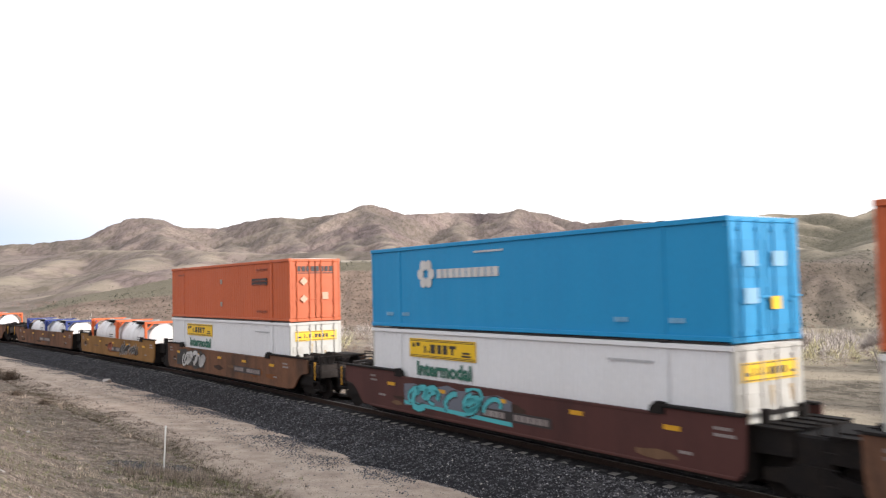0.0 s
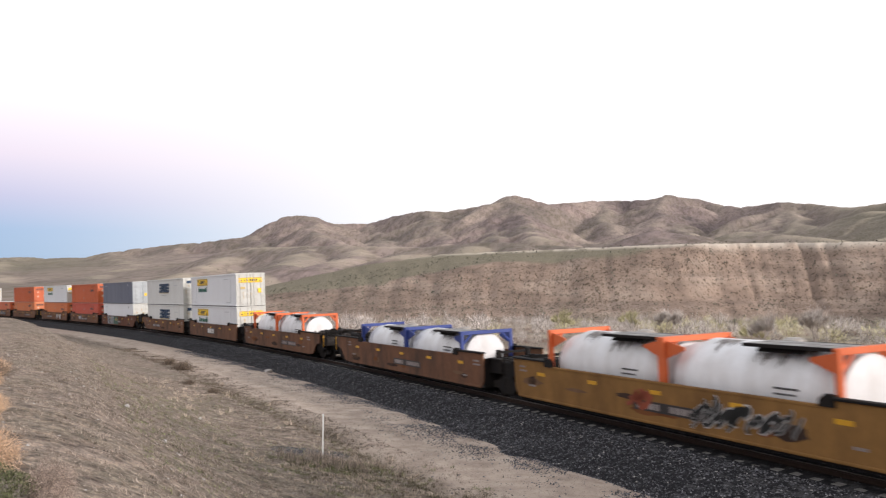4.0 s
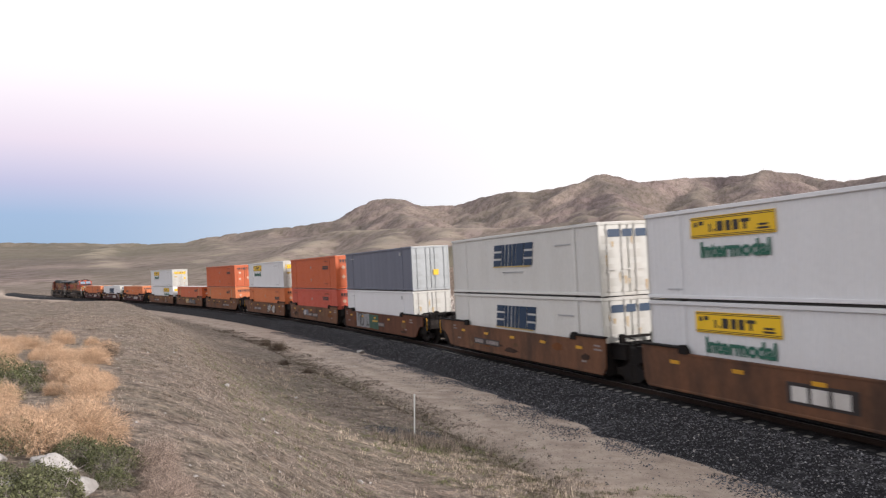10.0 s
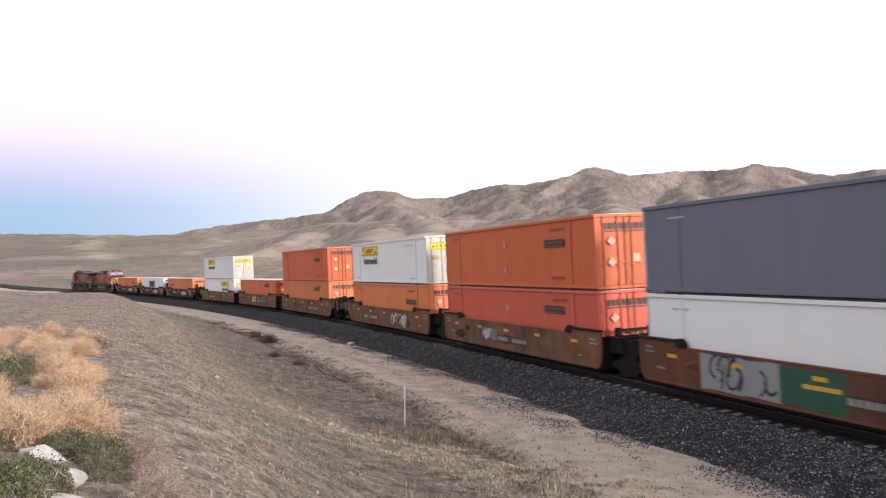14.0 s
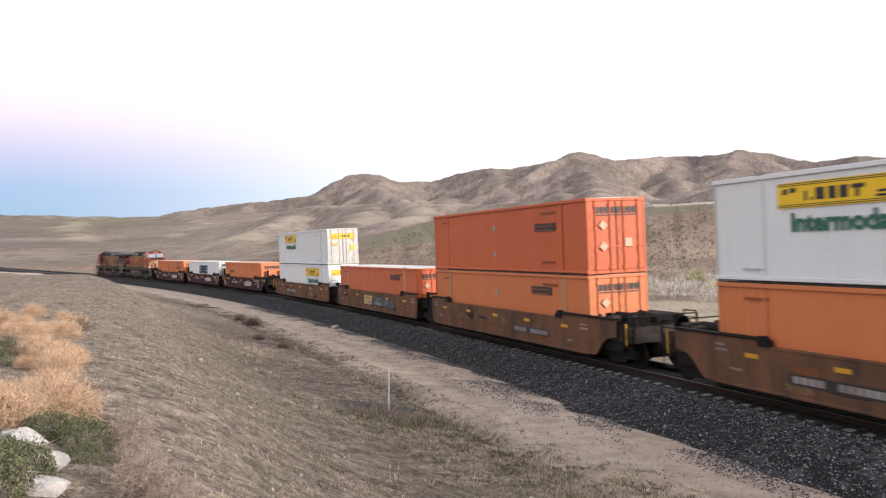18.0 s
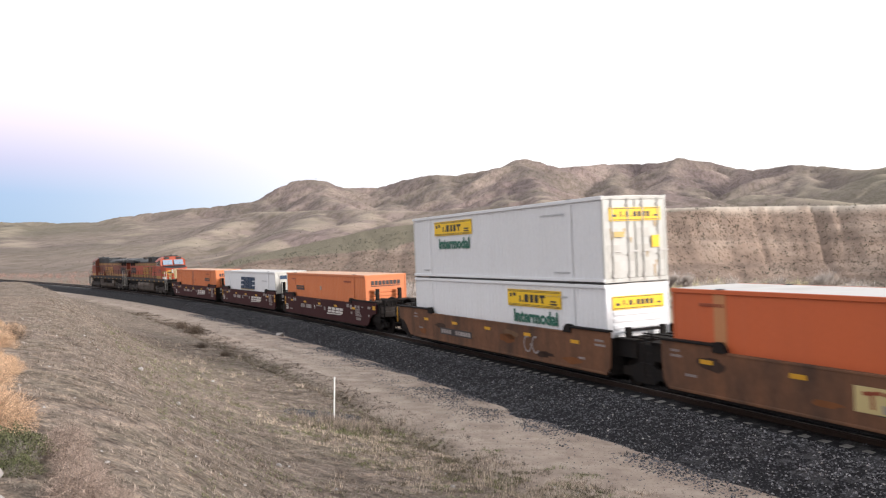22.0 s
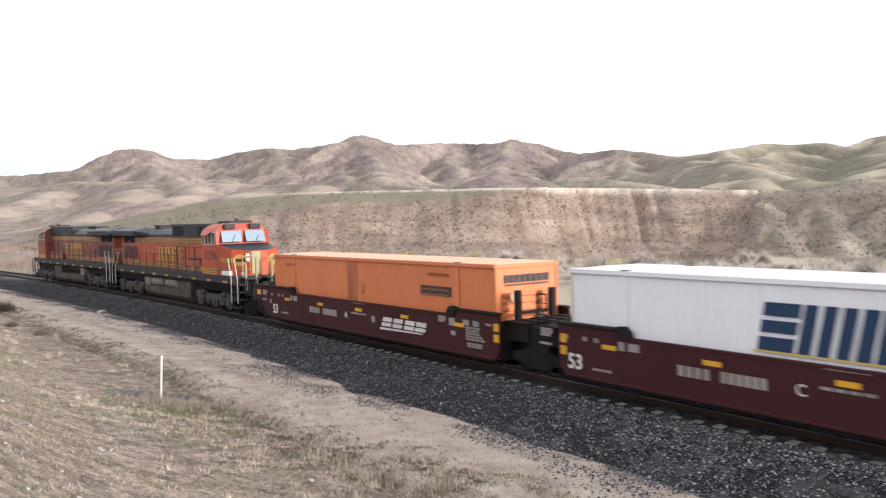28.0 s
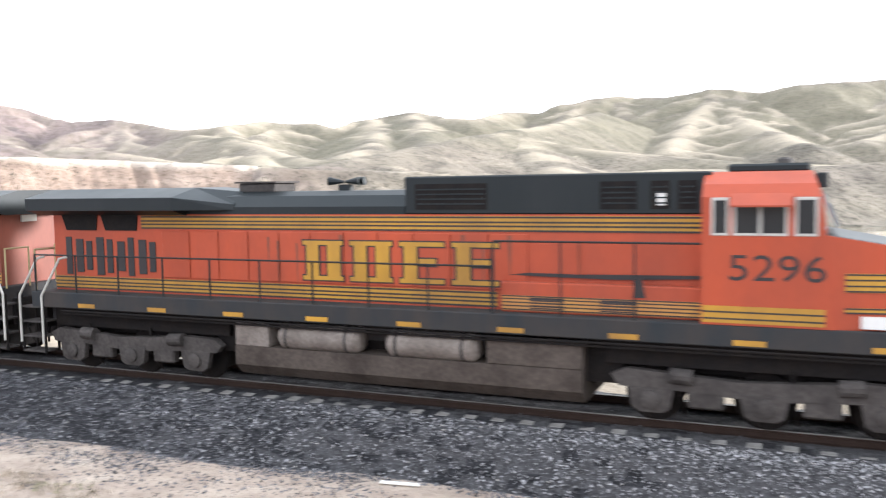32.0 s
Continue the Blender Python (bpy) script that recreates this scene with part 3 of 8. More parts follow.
def spur_tree():
    """The far range's crest with spurs that branch towards the valley, and the nearer spines with side spurs: segments (from, to, slope, rounding)."""
    g = random.Random(12)
    out = []

    def chain(pts, slope, wide):
        out.extend((p, q, slope, wide) for p, q in zip(pts, pts[1:]))

    def side_spurs(pts, every, reach, slope, wide, fall):
        for p, q in zip(pts, pts[1:]):
            d = q - p
            flat = Vector((d.x, d.y, 0))
            n = max(1, int(flat.length / every))
            for k in range(n):
                f = (k + g.uniform(0.3, 0.7)) / n
                a = p.lerp(q, f)
                for side in (-1, 1):
                    if g.random() < 0.2:
                        continue
                    turn = Matrix.Rotation(side * radians(g.uniform(38, 68)), 3, "Z") @ flat.normalized()
                    length = reach * g.uniform(0.6, 1.25)
                    bend = Matrix.Rotation(-side * radians(g.uniform(5, 30)), 3, "Z") @ turn
                    m = a + turn * length * 0.5 + Vector((0, 0, -fall * length * 0.5 * g.uniform(0.5, 0.85) - 0.5))
                    e = m + bend * length * 0.5 + Vector((0, 0, -fall * length * 0.5 * g.uniform(1.0, 1.3)))
                    chain([a + Vector((0, 0, -0.6)), m, e], slope, wide * 0.55)

    azs = np.arange(-60, 75.1, 0.5)
    crest = []
    for az in azs:
        r = float(np.interp(az, *CREST_R)) * (1 + 0.05 * math.sin(az * 0.31) + 0.03 * math.sin(az * 0.83 + 1))
        crest.append(polar(float(az), r, float(np.interp(az, *CREST)) + g.uniform(-0.03, 0.03)))
    chain(crest, 0.62, 16)
    az = -40.0
    while az < 66:
        i = int((az + 60) / 0.5)
        i = max(range(i - 3, i + 4), key=lambda k: crest[k].z / math.hypot(crest[k].x, crest[k].y))
        top = crest[i]
        r0 = math.hypot(top.x, top.y)
        a0, e0 = azs[i], math.degrees(math.atan((top.z - EYE_Z) / r0))
        low_r = r0 * g.uniform(0.50, 0.62)
        low_e = e0 * g.uniform(0.50, 0.60)
        drift = g.choice((-1, 1, 1)) * g.uniform(1.2, 4.2) * 1500 / r0
        pts = []
        for k in range(7):
            f = k / 6
            pts.append(polar(a0 + drift * f ** 1.3 + g.uniform(-0.25, 0.25) * (k > 0), r0 + (low_r - r0) * f, e0 + (low_e - e0) * f ** 0.8 + 0.12 * math.sin(5 * f + az) * (k > 0)))
        chain(pts, 0.55, 16)
        side_spurs(pts, 120, 150, 0.55, 14, 0.34)
        az += g.uniform(3.0, 5.2) * (1.0 if az < 16 else 1.3)
    # the bluff's end: an edge with spurs that slant down to the flats, and deep gullies between
    chain([polar(a, 330, float(np.interp(a, *EDGE)) - 0.03) for a in (6, 9, 12, 14, 17, 20, 24.6, 28, 32, 34)], 0.66, 3)
    for a, lean, foot in ((21.2, 2.3, 256), (24.3, 2.6, 254), (28.3, 3.1, 252), (31.6, 4.6, 256)):
        e = float(np.interp(a, *EDGE))
        pts = [polar(a, 330, e - 0.15), polar(a + lean * 0.30, 314, e * 0.66), polar(a + lean * 0.62, 290, e * 0.22), polar(a + lean, foot, -0.75)]
        chain(pts, 0.60, 3.5)
        for k, side in ((0.35, -1), (0.6, 1), (1.25, -1), (1.55, 1)):
            i = int(k)
            top = pts[i].lerp(pts[i + 1], k - i)
            az_, r_ = math.degrees(math.atan2(top.x, top.y)), math.hypot(top.x, top.y)
            chain([top - Vector((0, 0, 0.4)), polar(az_ + side * g.uniform(0.8, 1.3), r_ - g.uniform(16, 24), math.degrees(math.atan((top.z - EYE_Z - g.uniform(6.5, 9.0)) / (r_ - 20))))], 0.62, 2.5)
    for line in SPINES:
        pts = [polar(*p) for p in line]
        near = line[0][1] < 480
        wide = 9 if near else 13
        chain(pts, 0.46 if near else 0.40, wide)
        if len(line) > 2:
            side_spurs(pts, 45 if near else 90, 42 if near else 80, 0.46, wide * 0.8, 0.36)
    return out


SPURS = spur_tree()


def spines_height(x, y, az):
    """Height of the highest ridge flank over each point, and how near its crest lies."""
    z, near = np.full(x.shape, -50.0), np.zeros(x.shape)
    order = np.argsort(az)
    sx, sy, sa = x[order], y[order], az[order]
    sz, sn = z[order], near[order]
    for p, q, slope, wide in SPURS:
        a0, a1 = sorted((math.degrees(math.atan2(p.x, p.y)), math.degrees(math.atan2(q.x, q.y))))
        pad = min(14.0, math.degrees(230 / math.hypot(p.x, p.y)) + 0.5)
        i, j = np.searchsorted(sa, (a0 - pad, a1 + pad))
        if j <= i:
            continue
        dx, dy = q.x - p.x, q.y - p.y
        px, py = sx[i:j] - p.x, sy[i:j] - p.y
        f = np.clip((px * dx + py * dy) / (dx * dx + dy * dy + 1e-9), 0, 1)
        d2 = (px - f * dx) ** 2 + (py - f * dy) ** 2
        h = p.z + f * (q.z - p.z) - slope * (np.sqrt(d2 + wide * wide) - wide)
        up = h > sz[i:j]
        sz[i:j] = np.where(up, h, sz[i:j])
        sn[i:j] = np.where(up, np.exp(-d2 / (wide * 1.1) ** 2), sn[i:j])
    z[order], near[order] = sz, sn
    return z, near


def near_height(u):
    """Cross-section of the cut: far flats, formation, graded road, grassy bank on which the camera stands."""
    knots = ( [-400, -90, -40, -14, -7, -4.4, 3.0, 4.2, 8.2, 11, 13, 14.6, 16.0, 17.4, 30, 80, 200],
                   [-3.4, -3.0, -2.4, -1.5, -1.25, -1.15, -1.15, -0.93, -0.93, -0.72, -0.28, 0.35, 1.3, 2.15, 2.35, 2.2, 2.2])
    wide = np.where(np.abs(u) > 9, 1.3, 0.3)
    return sum(np.interp(u + k * wide, *knots) for k in (-1, -0.5, 0, 0.5, 1)) / 5


def land_height(x, y):
    """Height, arc length and side from the track, and the zone weights: bare face, hills, pale berm, green bench, ridge crests."""
    r, az = np.hypot(x, y), np.degrees(np.arctan2(x, y))
    z = np.full(x.shape, -3.2)
    near = r < 900
    s, u = np.full(x.shape, 0.0), np.full(x.shape, -300.0)
    s[near], u[near] = side_of(x[near], y[near])
    zn = near_height(u) + np.where(np.abs(u) > 20, 1, 0.15) * 0.15 * (fbm(x * 0.25, y * 0.25, 3, 5) - 0.5) + 0.09 * (fbm(x * 0.8, y * 0.8, 2, 8) - 0.5) * ease(4, 9, np.abs(u))
    zn += rail_height(np.clip(s, 0, 430)) * np.exp(-(u / 120) ** 2)
    zn -= 0.16 * np.exp(-((u - 8.75 - 0.35 * np.sin(s * 0.13)) / 0.30) ** 2) * (1 - ease(90, 130, s))
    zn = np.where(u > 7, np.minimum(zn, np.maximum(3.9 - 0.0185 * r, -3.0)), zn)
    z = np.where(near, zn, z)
    none = np.zeros(x.shape)
    face, hill, lip, bench, crest = none.copy(), none.copy(), none.copy(), none.copy(), none.copy()
    far = (r > 205) & (np.abs(az) < 88)
    if not far.any():
        return z, s, u, face, hill, lip, bench, crest
    X, Y, Rr, A = x[far], y[far], r[far], az[far]
    Z = z[far]
    # broad slopes
    el = np.zeros(Rr.shape)
    cols = np.log(SLOPE_R)
    for i in range(len(SLOPE_AZ)):
        lo, hi = SLOPE_AZ[max(i - 1, 0)], SLOPE_AZ[min(i + 1, len(SLOPE_AZ) - 1)]
        w = np.interp(A, [lo - 1e-3, SLOPE_AZ[i], hi + 1e-3], [0 if i else 1, 1, 0 if i < len(SLOPE_AZ) - 1 else 1])
        el += w * np.interp(np.log(Rr), cols, SLOPES[i])
    plain = EYE_Z + Rr * np.tan(np.radians(el)) + Rr * 0.006 * (fbm(X / 90, Y / 90, 4, 17) - 0.5) * ease(300, 500, Rr)
    # ridges, over ground whose gullies wander
    k = np.clip(Rr / 900, 0.35, 1.6)
    wx, wy = 26 * k * (fbm(X / 70, Y / 70, 4, 51) - 0.5), 26 * k * (fbm(X / 70 + 9, Y / 70 - 5, 4, 53) - 0.5)
    calm = ease(330, 420, Rr) * 0.85 + 0.15
    ridges, near_crest = spines_height(X + wx * calm, Y + wy * calm, A)
    rough = (fbm(X / 26, Y / 26, 4, 57, 0.55, True) - 0.5) * 5.0 * k ** 1.2 * (1 - 0.8 * near_crest)
    ridges = ridges - np.maximum(rough, 0) * ease(400, 700, Rr)
    gap = np.clip((ridges - plain) / (7 * k) * 0.5 + 0.5, 0, 1)
    land = plain + (ridges - plain) * gap + 7 * k * 0.25 * 2 * gap * (1 - gap)
    # the bluff: fluted face, bench, edge with a berm; its end broken into spurs by deep gullies
    wander = A + 1.6 * (fbm(X / 38, Y / 38, 3, 29) - 0.5) - ease(3, 12, A) * 0.038 * (330 - Rr)
    flutes = fbm(wander * 0.55, Rr * 0.006, 2, 37, 0.5, True) ** 2
    fine = fbm(wander * 1.9, Rr * 0.02, 2, 41, 0.5, True) ** 2
    back = 252 + 0.3 * np.maximum(0, 6 - A)
    run = np.interp(A, [-24, -8, 6, 16, 24, 60], [62, 56, 52, 52, 58, 60])
    broken = ease(4, 13, A)
    back = back + (330 - run - back) * broken
    back = back + np.interp(A, [-24, -6, 4, 9, 14, 24], [6, 3.5, 1.5, 3.5, 6.0, 9.0]) * flutes + np.interp(A, [-10, 4, 12, 22], [0.7, 0.7, 1.2, 1.8]) * fine + 14 * (1 - 0.5 * broken) * (fbm(A * 0.09, A * 0 + 3.7, 3, 21) - 0.5)
    t = (Rr - back) / run
    edge_r = back + run + np.interp(A, [-24, -8, 2, 8], [60, 40, 14, 0])
    z_face, z_edge = EYE_Z + (back + run) * np.tan(np.radians(np.interp(A, *FACE))), EYE_Z + edge_r * np.tan(np.radians(np.interp(A, *EDGE)))
    z_face = np.minimum(z_face, z_edge)
    foot = Z
    rise = np.clip(t, 0, 1)
    rise = np.where(rise < 0.42, rise * 0.62, 0.2604 + (rise - 0.42) * 1.2752)
    q = np.clip((Rr - back - run) / np.maximum(edge_r - back - run, 1), 0, 1)
    wall = foot + (z_face - foot) * rise + (z_edge - z_face) * np.where(t > 1, q, 0)
    over = Rr - edge_r
    end_face = ease(20, 24, A) * (1 - ease(38, 46, A)) * (Rr < 345)
    berm = np.exp(-((over - 0.6) / 2.0) ** 2) * ease(-13, -7, A) * (1 - ease(31, 34, A))
    wall = wall + 0.55 * berm - np.clip(over, 0, 400) * 0.012
    fade = ease(-30, -25, A) * (1 - ease(21, 25, A))
    wall = np.where(over > 90, wall - (over - 90) * 0.25, wall)
    wall = foot + (wall - foot) * fade
    hills = land * ease(225, 250, Rr) + np.minimum(foot, land) * (1 - ease(225, 250, Rr))
    kept = ease(-26, -20, A) * (1 - ease(18.5, 21.5, A))
    keep_off = ease(6, 40, over) * kept + 1 - kept
    z_new = np.maximum(np.maximum(wall, foot), hills * keep_off + foot * (1 - keep_off))
    is_wall = (wall >= z_new - 0.01) & (over < 14)
    z[far] = z_new + 0.5 * (fbm(X / 6, Y / 6, 3, 43) - 0.5) * ease(0.02, 0.2, t)
    face[far] = np.where(is_wall, ease(0.04, 0.16, t) * (1 - ease(0.97, 1.02, t + 0.22 * (fbm(X / 20, Y / 20, 3, 77) - 0.5) * (A < 6))), 0) * fade
    face[far] = np.maximum(face[far], end_face * np.interp(A, [20, 25, 32], [0.95, 0.8, 0.5]) * ease(0.3, 4, z_new - foot))
    bench[far] = np.where(is_wall, ease(0.95, 1.03, t + 0.22 * (fbm(X / 20, Y / 20, 3, 77) - 0.5)), 0) * fade * (1 - ease(2, 8, A))
    lip[far] = np.exp(-((over - 0.2) / 2.6) ** 2) * ease(-13, -7, A) * (1 - ease(31, 34, A)) * ease(-30, -25, A) * (0.35 + 0.65 * ease(0.30, 0.5, fbm(A * 1.3, A * 0, 3, 79)))
    hill[far] = np.where(is_wall, 0, ease(0.3, 3.0, z_new - foot)) * (1 - 0.6 * end_face)
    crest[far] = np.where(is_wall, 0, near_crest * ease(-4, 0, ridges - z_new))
    return z, s, u, face, hill, lip, bench, crest


def make_land():
    az = np.radians(np.concatenate([np.arange(-180, -52, 4), np.arange(-52, 68, 0.19), np.arange(68, 180, 4)]))
    rr = [0.0]
    r = 0.3
    while r < 4600:
        rr.append(r)
        r += max(0.017 * r, 0.06) if r < 60 else 0.03 * r if r < 225 else 1.35 if r < 350 else 0.009 * r if r < 2300 else 0.09 * r
    rr = np.array(rr[1:])
    A, R = np.meshgrid(az, rr)
    x, y = (R * np.sin(A)).ravel(), (R * np.cos(A)).ravel()
    z, s, u, face, hill, lip, bench, crest = land_height(x, y)
    n, m = len(rr), len(az)
    # the innermost ring closes round a point under the camera's foot
    inner = np.arange(len(x)) < m
    x, y = np.where(inner, 0.0, x), np.where(inner, 0.0, y)
    z = np.where(inner, z[:m].mean(), z)
    v = np.stack([x, y, z], 1)
    i = np.arange((n - 1) * m).reshape(n - 1, m)
    j = (np.arange(m) + 1) % m
    a, b = i, i[:, j]
    faces = np.stack([a, a + m, b + m, b], -1).reshape(-1, 4)
    me = bpy.data.meshes.new("ground")
    me.vertices.add(len(v))
    me.vertices.foreach_set("co", v.astype(np.float32).ravel())
    me.loops.add(len(faces) * 4)
    me.loops.foreach_set("vertex_index", faces.astype(np.int32).ravel())
    me.polygons.add(len(faces))
    me.polygons.foreach_set("loop_start", np.arange(0, len(faces) * 4, 4, dtype=np.int32))
    me.update(calc_edges=True)
    me.polygons.foreach_set("use_smooth", np.ones(len(faces), bool))
    wob = 0.9 * (fbm(x * 0.35, y * 0.35, 3, 71) - 0.5)
    soil = ease(2.0, 3.0, u) * (1 - ease(7.2, 9.2, u + wob * 1.6)) * (R.ravel() < 500)
    strip = 0.75 * np.exp(-((u - 6.4 - 0.5 * np.sin(s * 0.11)) / 0.32) ** 2) * ease(0.35, 0.6, fbm(s * 0.3, u, 3, 73))
    soil = np.clip(soil - 0.5 * strip, 0, 1)
    zone = np.stack([soil, face, hill, lip], 1)
    layer = me.color_attributes.new("zone", "FLOAT_COLOR", "POINT")
    layer.data.foreach_set("color", zone.astype(np.float32).ravel())
    cover = np.zeros((len(x), 4))
    azd, rad = np.degrees(A.ravel()), R.ravel()
    azd = np.where(azd > 180, azd - 360, azd)
    cover[:, 0] = np.maximum(np.maximum(ease(8, 22, azd) * ease(345, 365, rad), ease(19, 32, azd) * ease(236, 262, rad)), ease(5, 9, -u) * ease(-5, 15, azd) * (rad < 262))
    cover[:, 1] = np.maximum(np.maximum(ease(24, 36, -azd) * ease(500, 1100, rad) * 0.7, bench * 0.85), ease(0.42, 0.6, fbm(x / 130, y / 130, 4, 103)) * hill * 0.45 * (1 - ease(800, 1200, rad)))
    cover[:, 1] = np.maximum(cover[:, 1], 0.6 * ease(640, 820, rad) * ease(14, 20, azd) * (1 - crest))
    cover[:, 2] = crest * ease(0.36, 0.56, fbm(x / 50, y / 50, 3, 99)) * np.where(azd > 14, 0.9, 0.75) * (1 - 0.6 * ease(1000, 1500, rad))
    cover[:, 2] = np.maximum(cover[:, 2], ease(5, 9, -u) * ease(-14, 0, azd) * (rad < 250) * ease(0.3, 0.6, fbm(x / 14, y / 14, 3, 101)))
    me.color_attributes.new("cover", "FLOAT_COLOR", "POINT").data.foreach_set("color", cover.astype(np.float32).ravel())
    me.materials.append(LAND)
    return tagged(new("ground", me), label="dry grassy valley floor with bluffs and bare hills", category="ground", kind="structure")


ground = make_land()


def ground_z(x, y):
    return float(land_height(np.array([x], float), np.array([y], float))[0][0])


# ---- track: ballast bed, concrete ties, two rails ----
def make_ballast():
    ss = np.concatenate([np.arange(-100, 28, 4), np.arange(28, 150, 0.3), np.arange(150, 490, 2.0)])
    uu = np.concatenate([np.linspace(-4.6, -1.6, 14), np.linspace(-1.45, 1.65, 24), np.linspace(1.75, 4.9, 26)])
    h = np.interp(uu, [-4.8, -4.2, -1.9, -1.4, -1.22, -0.95, 0.95, 1.22, 1.4, 1.9, 4.3, 5.0], [-1.35, -1.1, -0.25, -0.215, -0.198, -0.168, -0.168, -0.198, -0.215, -0.25, -0.95, -1.2])
    S, U = np.meshgrid(ss, uu, indexing="ij")
    H = np.tile(h, (len(ss), 1)) + (0.10 * (fbm(S * 1.1, U * 1.1, 3, 91) - 0.5) + 0.07 * (fbm(S * 5, U * 5, 2, 93) - 0.5)) * (0.3 + 0.7 * ease(1.4, 2.0, np.abs(U)))
    toe = 0.46 * (fbm(S * 0.5, U * 0.35, 4, 95) - 0.5)
    H = np.where(U > 2.6, H + toe * ease(2.6, 4.3, U), H)
    H = H - 0.22 * (1 - ease(74, 86, S)) * ease(2.7, 3.8, U) - 0.5 * (1 - ease(68.4, 71, S)) * ease(2.0, 3.1, U) - 0.55 * ease(82, 104, S) * ease(2.0, 3.2, U)
    x, y, th = (np.interp(S, TRACK_S, a) for a in (TRACK_X, TRACK_Y, TRACK_H))
    b = radians(BANK)
    o = U * math.cos(b) + H * math.sin(b)
    z = H * math.cos(b) - U * math.sin(b) * (1 - ease(1.5, 4.2, np.abs(U))) + rail_height(S)
    v = np.stack([x - np.cos(th) * o, y - np.sin(th) * o, z], -1).reshape(-1, 3)
    n, m = S.shape
    i = (np.arange(n - 1)[:, None] * m + np.arange(m - 1)).ravel()
    me = bpy.data.meshes.new("ballast")
    me.from_pydata(v.tolist(), [], np.stack([i, i + m, i + m + 1, i + 1], 1).tolist())
    me.materials.append(BALLAST)
    me.materials.append(PALE_BED)
    me.polygons.foreach_set("use_smooth", [True] * len(me.polygons))
    # the near stretch of the bed takes the paler rock
    lighter = S[:-1, :-1] + 34 * (fbm(S[:-1, :-1] * 3.1, U[:-1, :-1] * 5.3, 2, 96) - 0.5) < 70
    me.polygons.foreach_set("material_index", lighter.ravel().astype(np.int32))
    return tagged(new("ballast", me), label="dark crushed rock bed under the railway track", category="ballast", kind="structure")


def sweep(name, outline, side, s0, s1, step, material):
    s = np.arange(s0, s1, step)
    v, f, k = [], [], len(outline)
    for q in s:
        v += [tuple(on_track(q, side + a, b)) for a, b in outline]
    for i in range(len(s) - 1):
        f += [(i * k + j, i * k + (j + 1) % k, (i + 1) * k + (j + 1) % k, (i + 1) * k + j) for j in range(k)]
    f += [tuple(range(k)), tuple((len(s) - 1) * k + j for j in reversed(range(k)))]
    me = bpy.data.meshes.new(name)
    me.from_pydata(v, [], f)
    me.materials.append(material)
    return me


ballast = make_ballast()
track = tagged(new("track"), label="curved single railway line on concrete ties", category="track", kind="structure")
RAIL_OUTLINE = [(-0.075, -0.185), (0.075, -0.185), (0.075, -0.170), (0.012, -0.150), (0.010, -0.050), (0.036, -0.038), (0.036, -0.008), (-0.036, -0.008), (-0.036, -0.038), (-0.010, -0.050), (-0.012, -0.150), (-0.075, -0.170)]
for side in (0.755, -0.755):
    rail = part("rail", sweep("rail", RAIL_OUTLINE, side, -95, 480, 1.5, RAIL), RAIL, track)
    part("rail_head", sweep("rail_head", [(-0.03, -0.008), (0.03, -0.008), (0.026, 0.0), (-0.026, 0.0)], side, -95, 480, 1.5, RAILTOP), RAILTOP, rail, "worn bright running surface")
TIE = Shape().prism([(-1.3, -0.40), (1.3, -0.40), (1.3, -0.195), (1.05, -0.185), (0.6, -0.185), (0.4, -0.21), (-0.4, -0.21), (-0.6, -0.185), (-1.05, -0.185), (-1.3, -0.195)], -0.13, 0.13, "x").mesh("tie", CONCRETE)


# ---- ties, one by one where the camera passes nearest, joined beyond ----
def lay_ties():
    spacing = 0.61
    for k in range(300):
        s = 40 + k * spacing
        m = car_pose(s, 1.0)
        part("tie", TIE, CONCRETE, track, at=m)
    far = Shape()
    base = [v.co.copy() for v in TIE.vertices]
    polys = [tuple(p.vertices) for p in TIE.polygons]
    for s in list(np.arange(-30, 39.6, spacing)) + list(np.arange(40 + 300 * spacing, 400, spacing)):
        m = car_pose(float(s), 1.0)
        n = len(far.v)
        far.v += [tuple(m @ c) for c in base]
        far.f += [tuple(n + i for i in p) for p in polys]
    part("far_ties", far, CONCRETE, track, kind="stuff")


lay_ties()


# ---- the train ----
HALF, WIDE, TALL = 8.075, 1.29, 2.90


def corrugated(x0, x1, z0, z1, y, depth, pitch, face):
    """A pressed side wall: waves along x, seen from outside at y; face is -1 or 1."""
    s = Shape()
    n = max(2, int((x1 - x0) / pitch))
    step = (x1 - x0) / n
    xs = []
    for i in range(n):
        a = x0 + i * step
        xs += [(a, 0), (a + step * 0.36, 0), (a + step * 0.5, depth), (a + step * 0.86, depth)]
    xs.append((x1, 0))
    for x, d in xs:
        s.v += [(x, y - face * d, z0), (x, y - face * d, z1)]
    s.f = [(2 * i, 2 * i + 2, 2 * i + 3, 2 * i + 1) for i in range(len(xs) - 1)]
    return s


def cross_corrugated(y0, y1, z0, z1, x, depth, pitch, face):
    s = corrugated(y0, y1, z0, z1, x, depth, pitch, face)
    s.v = [(b, a, c) for a, b, c in s.v]
    return s


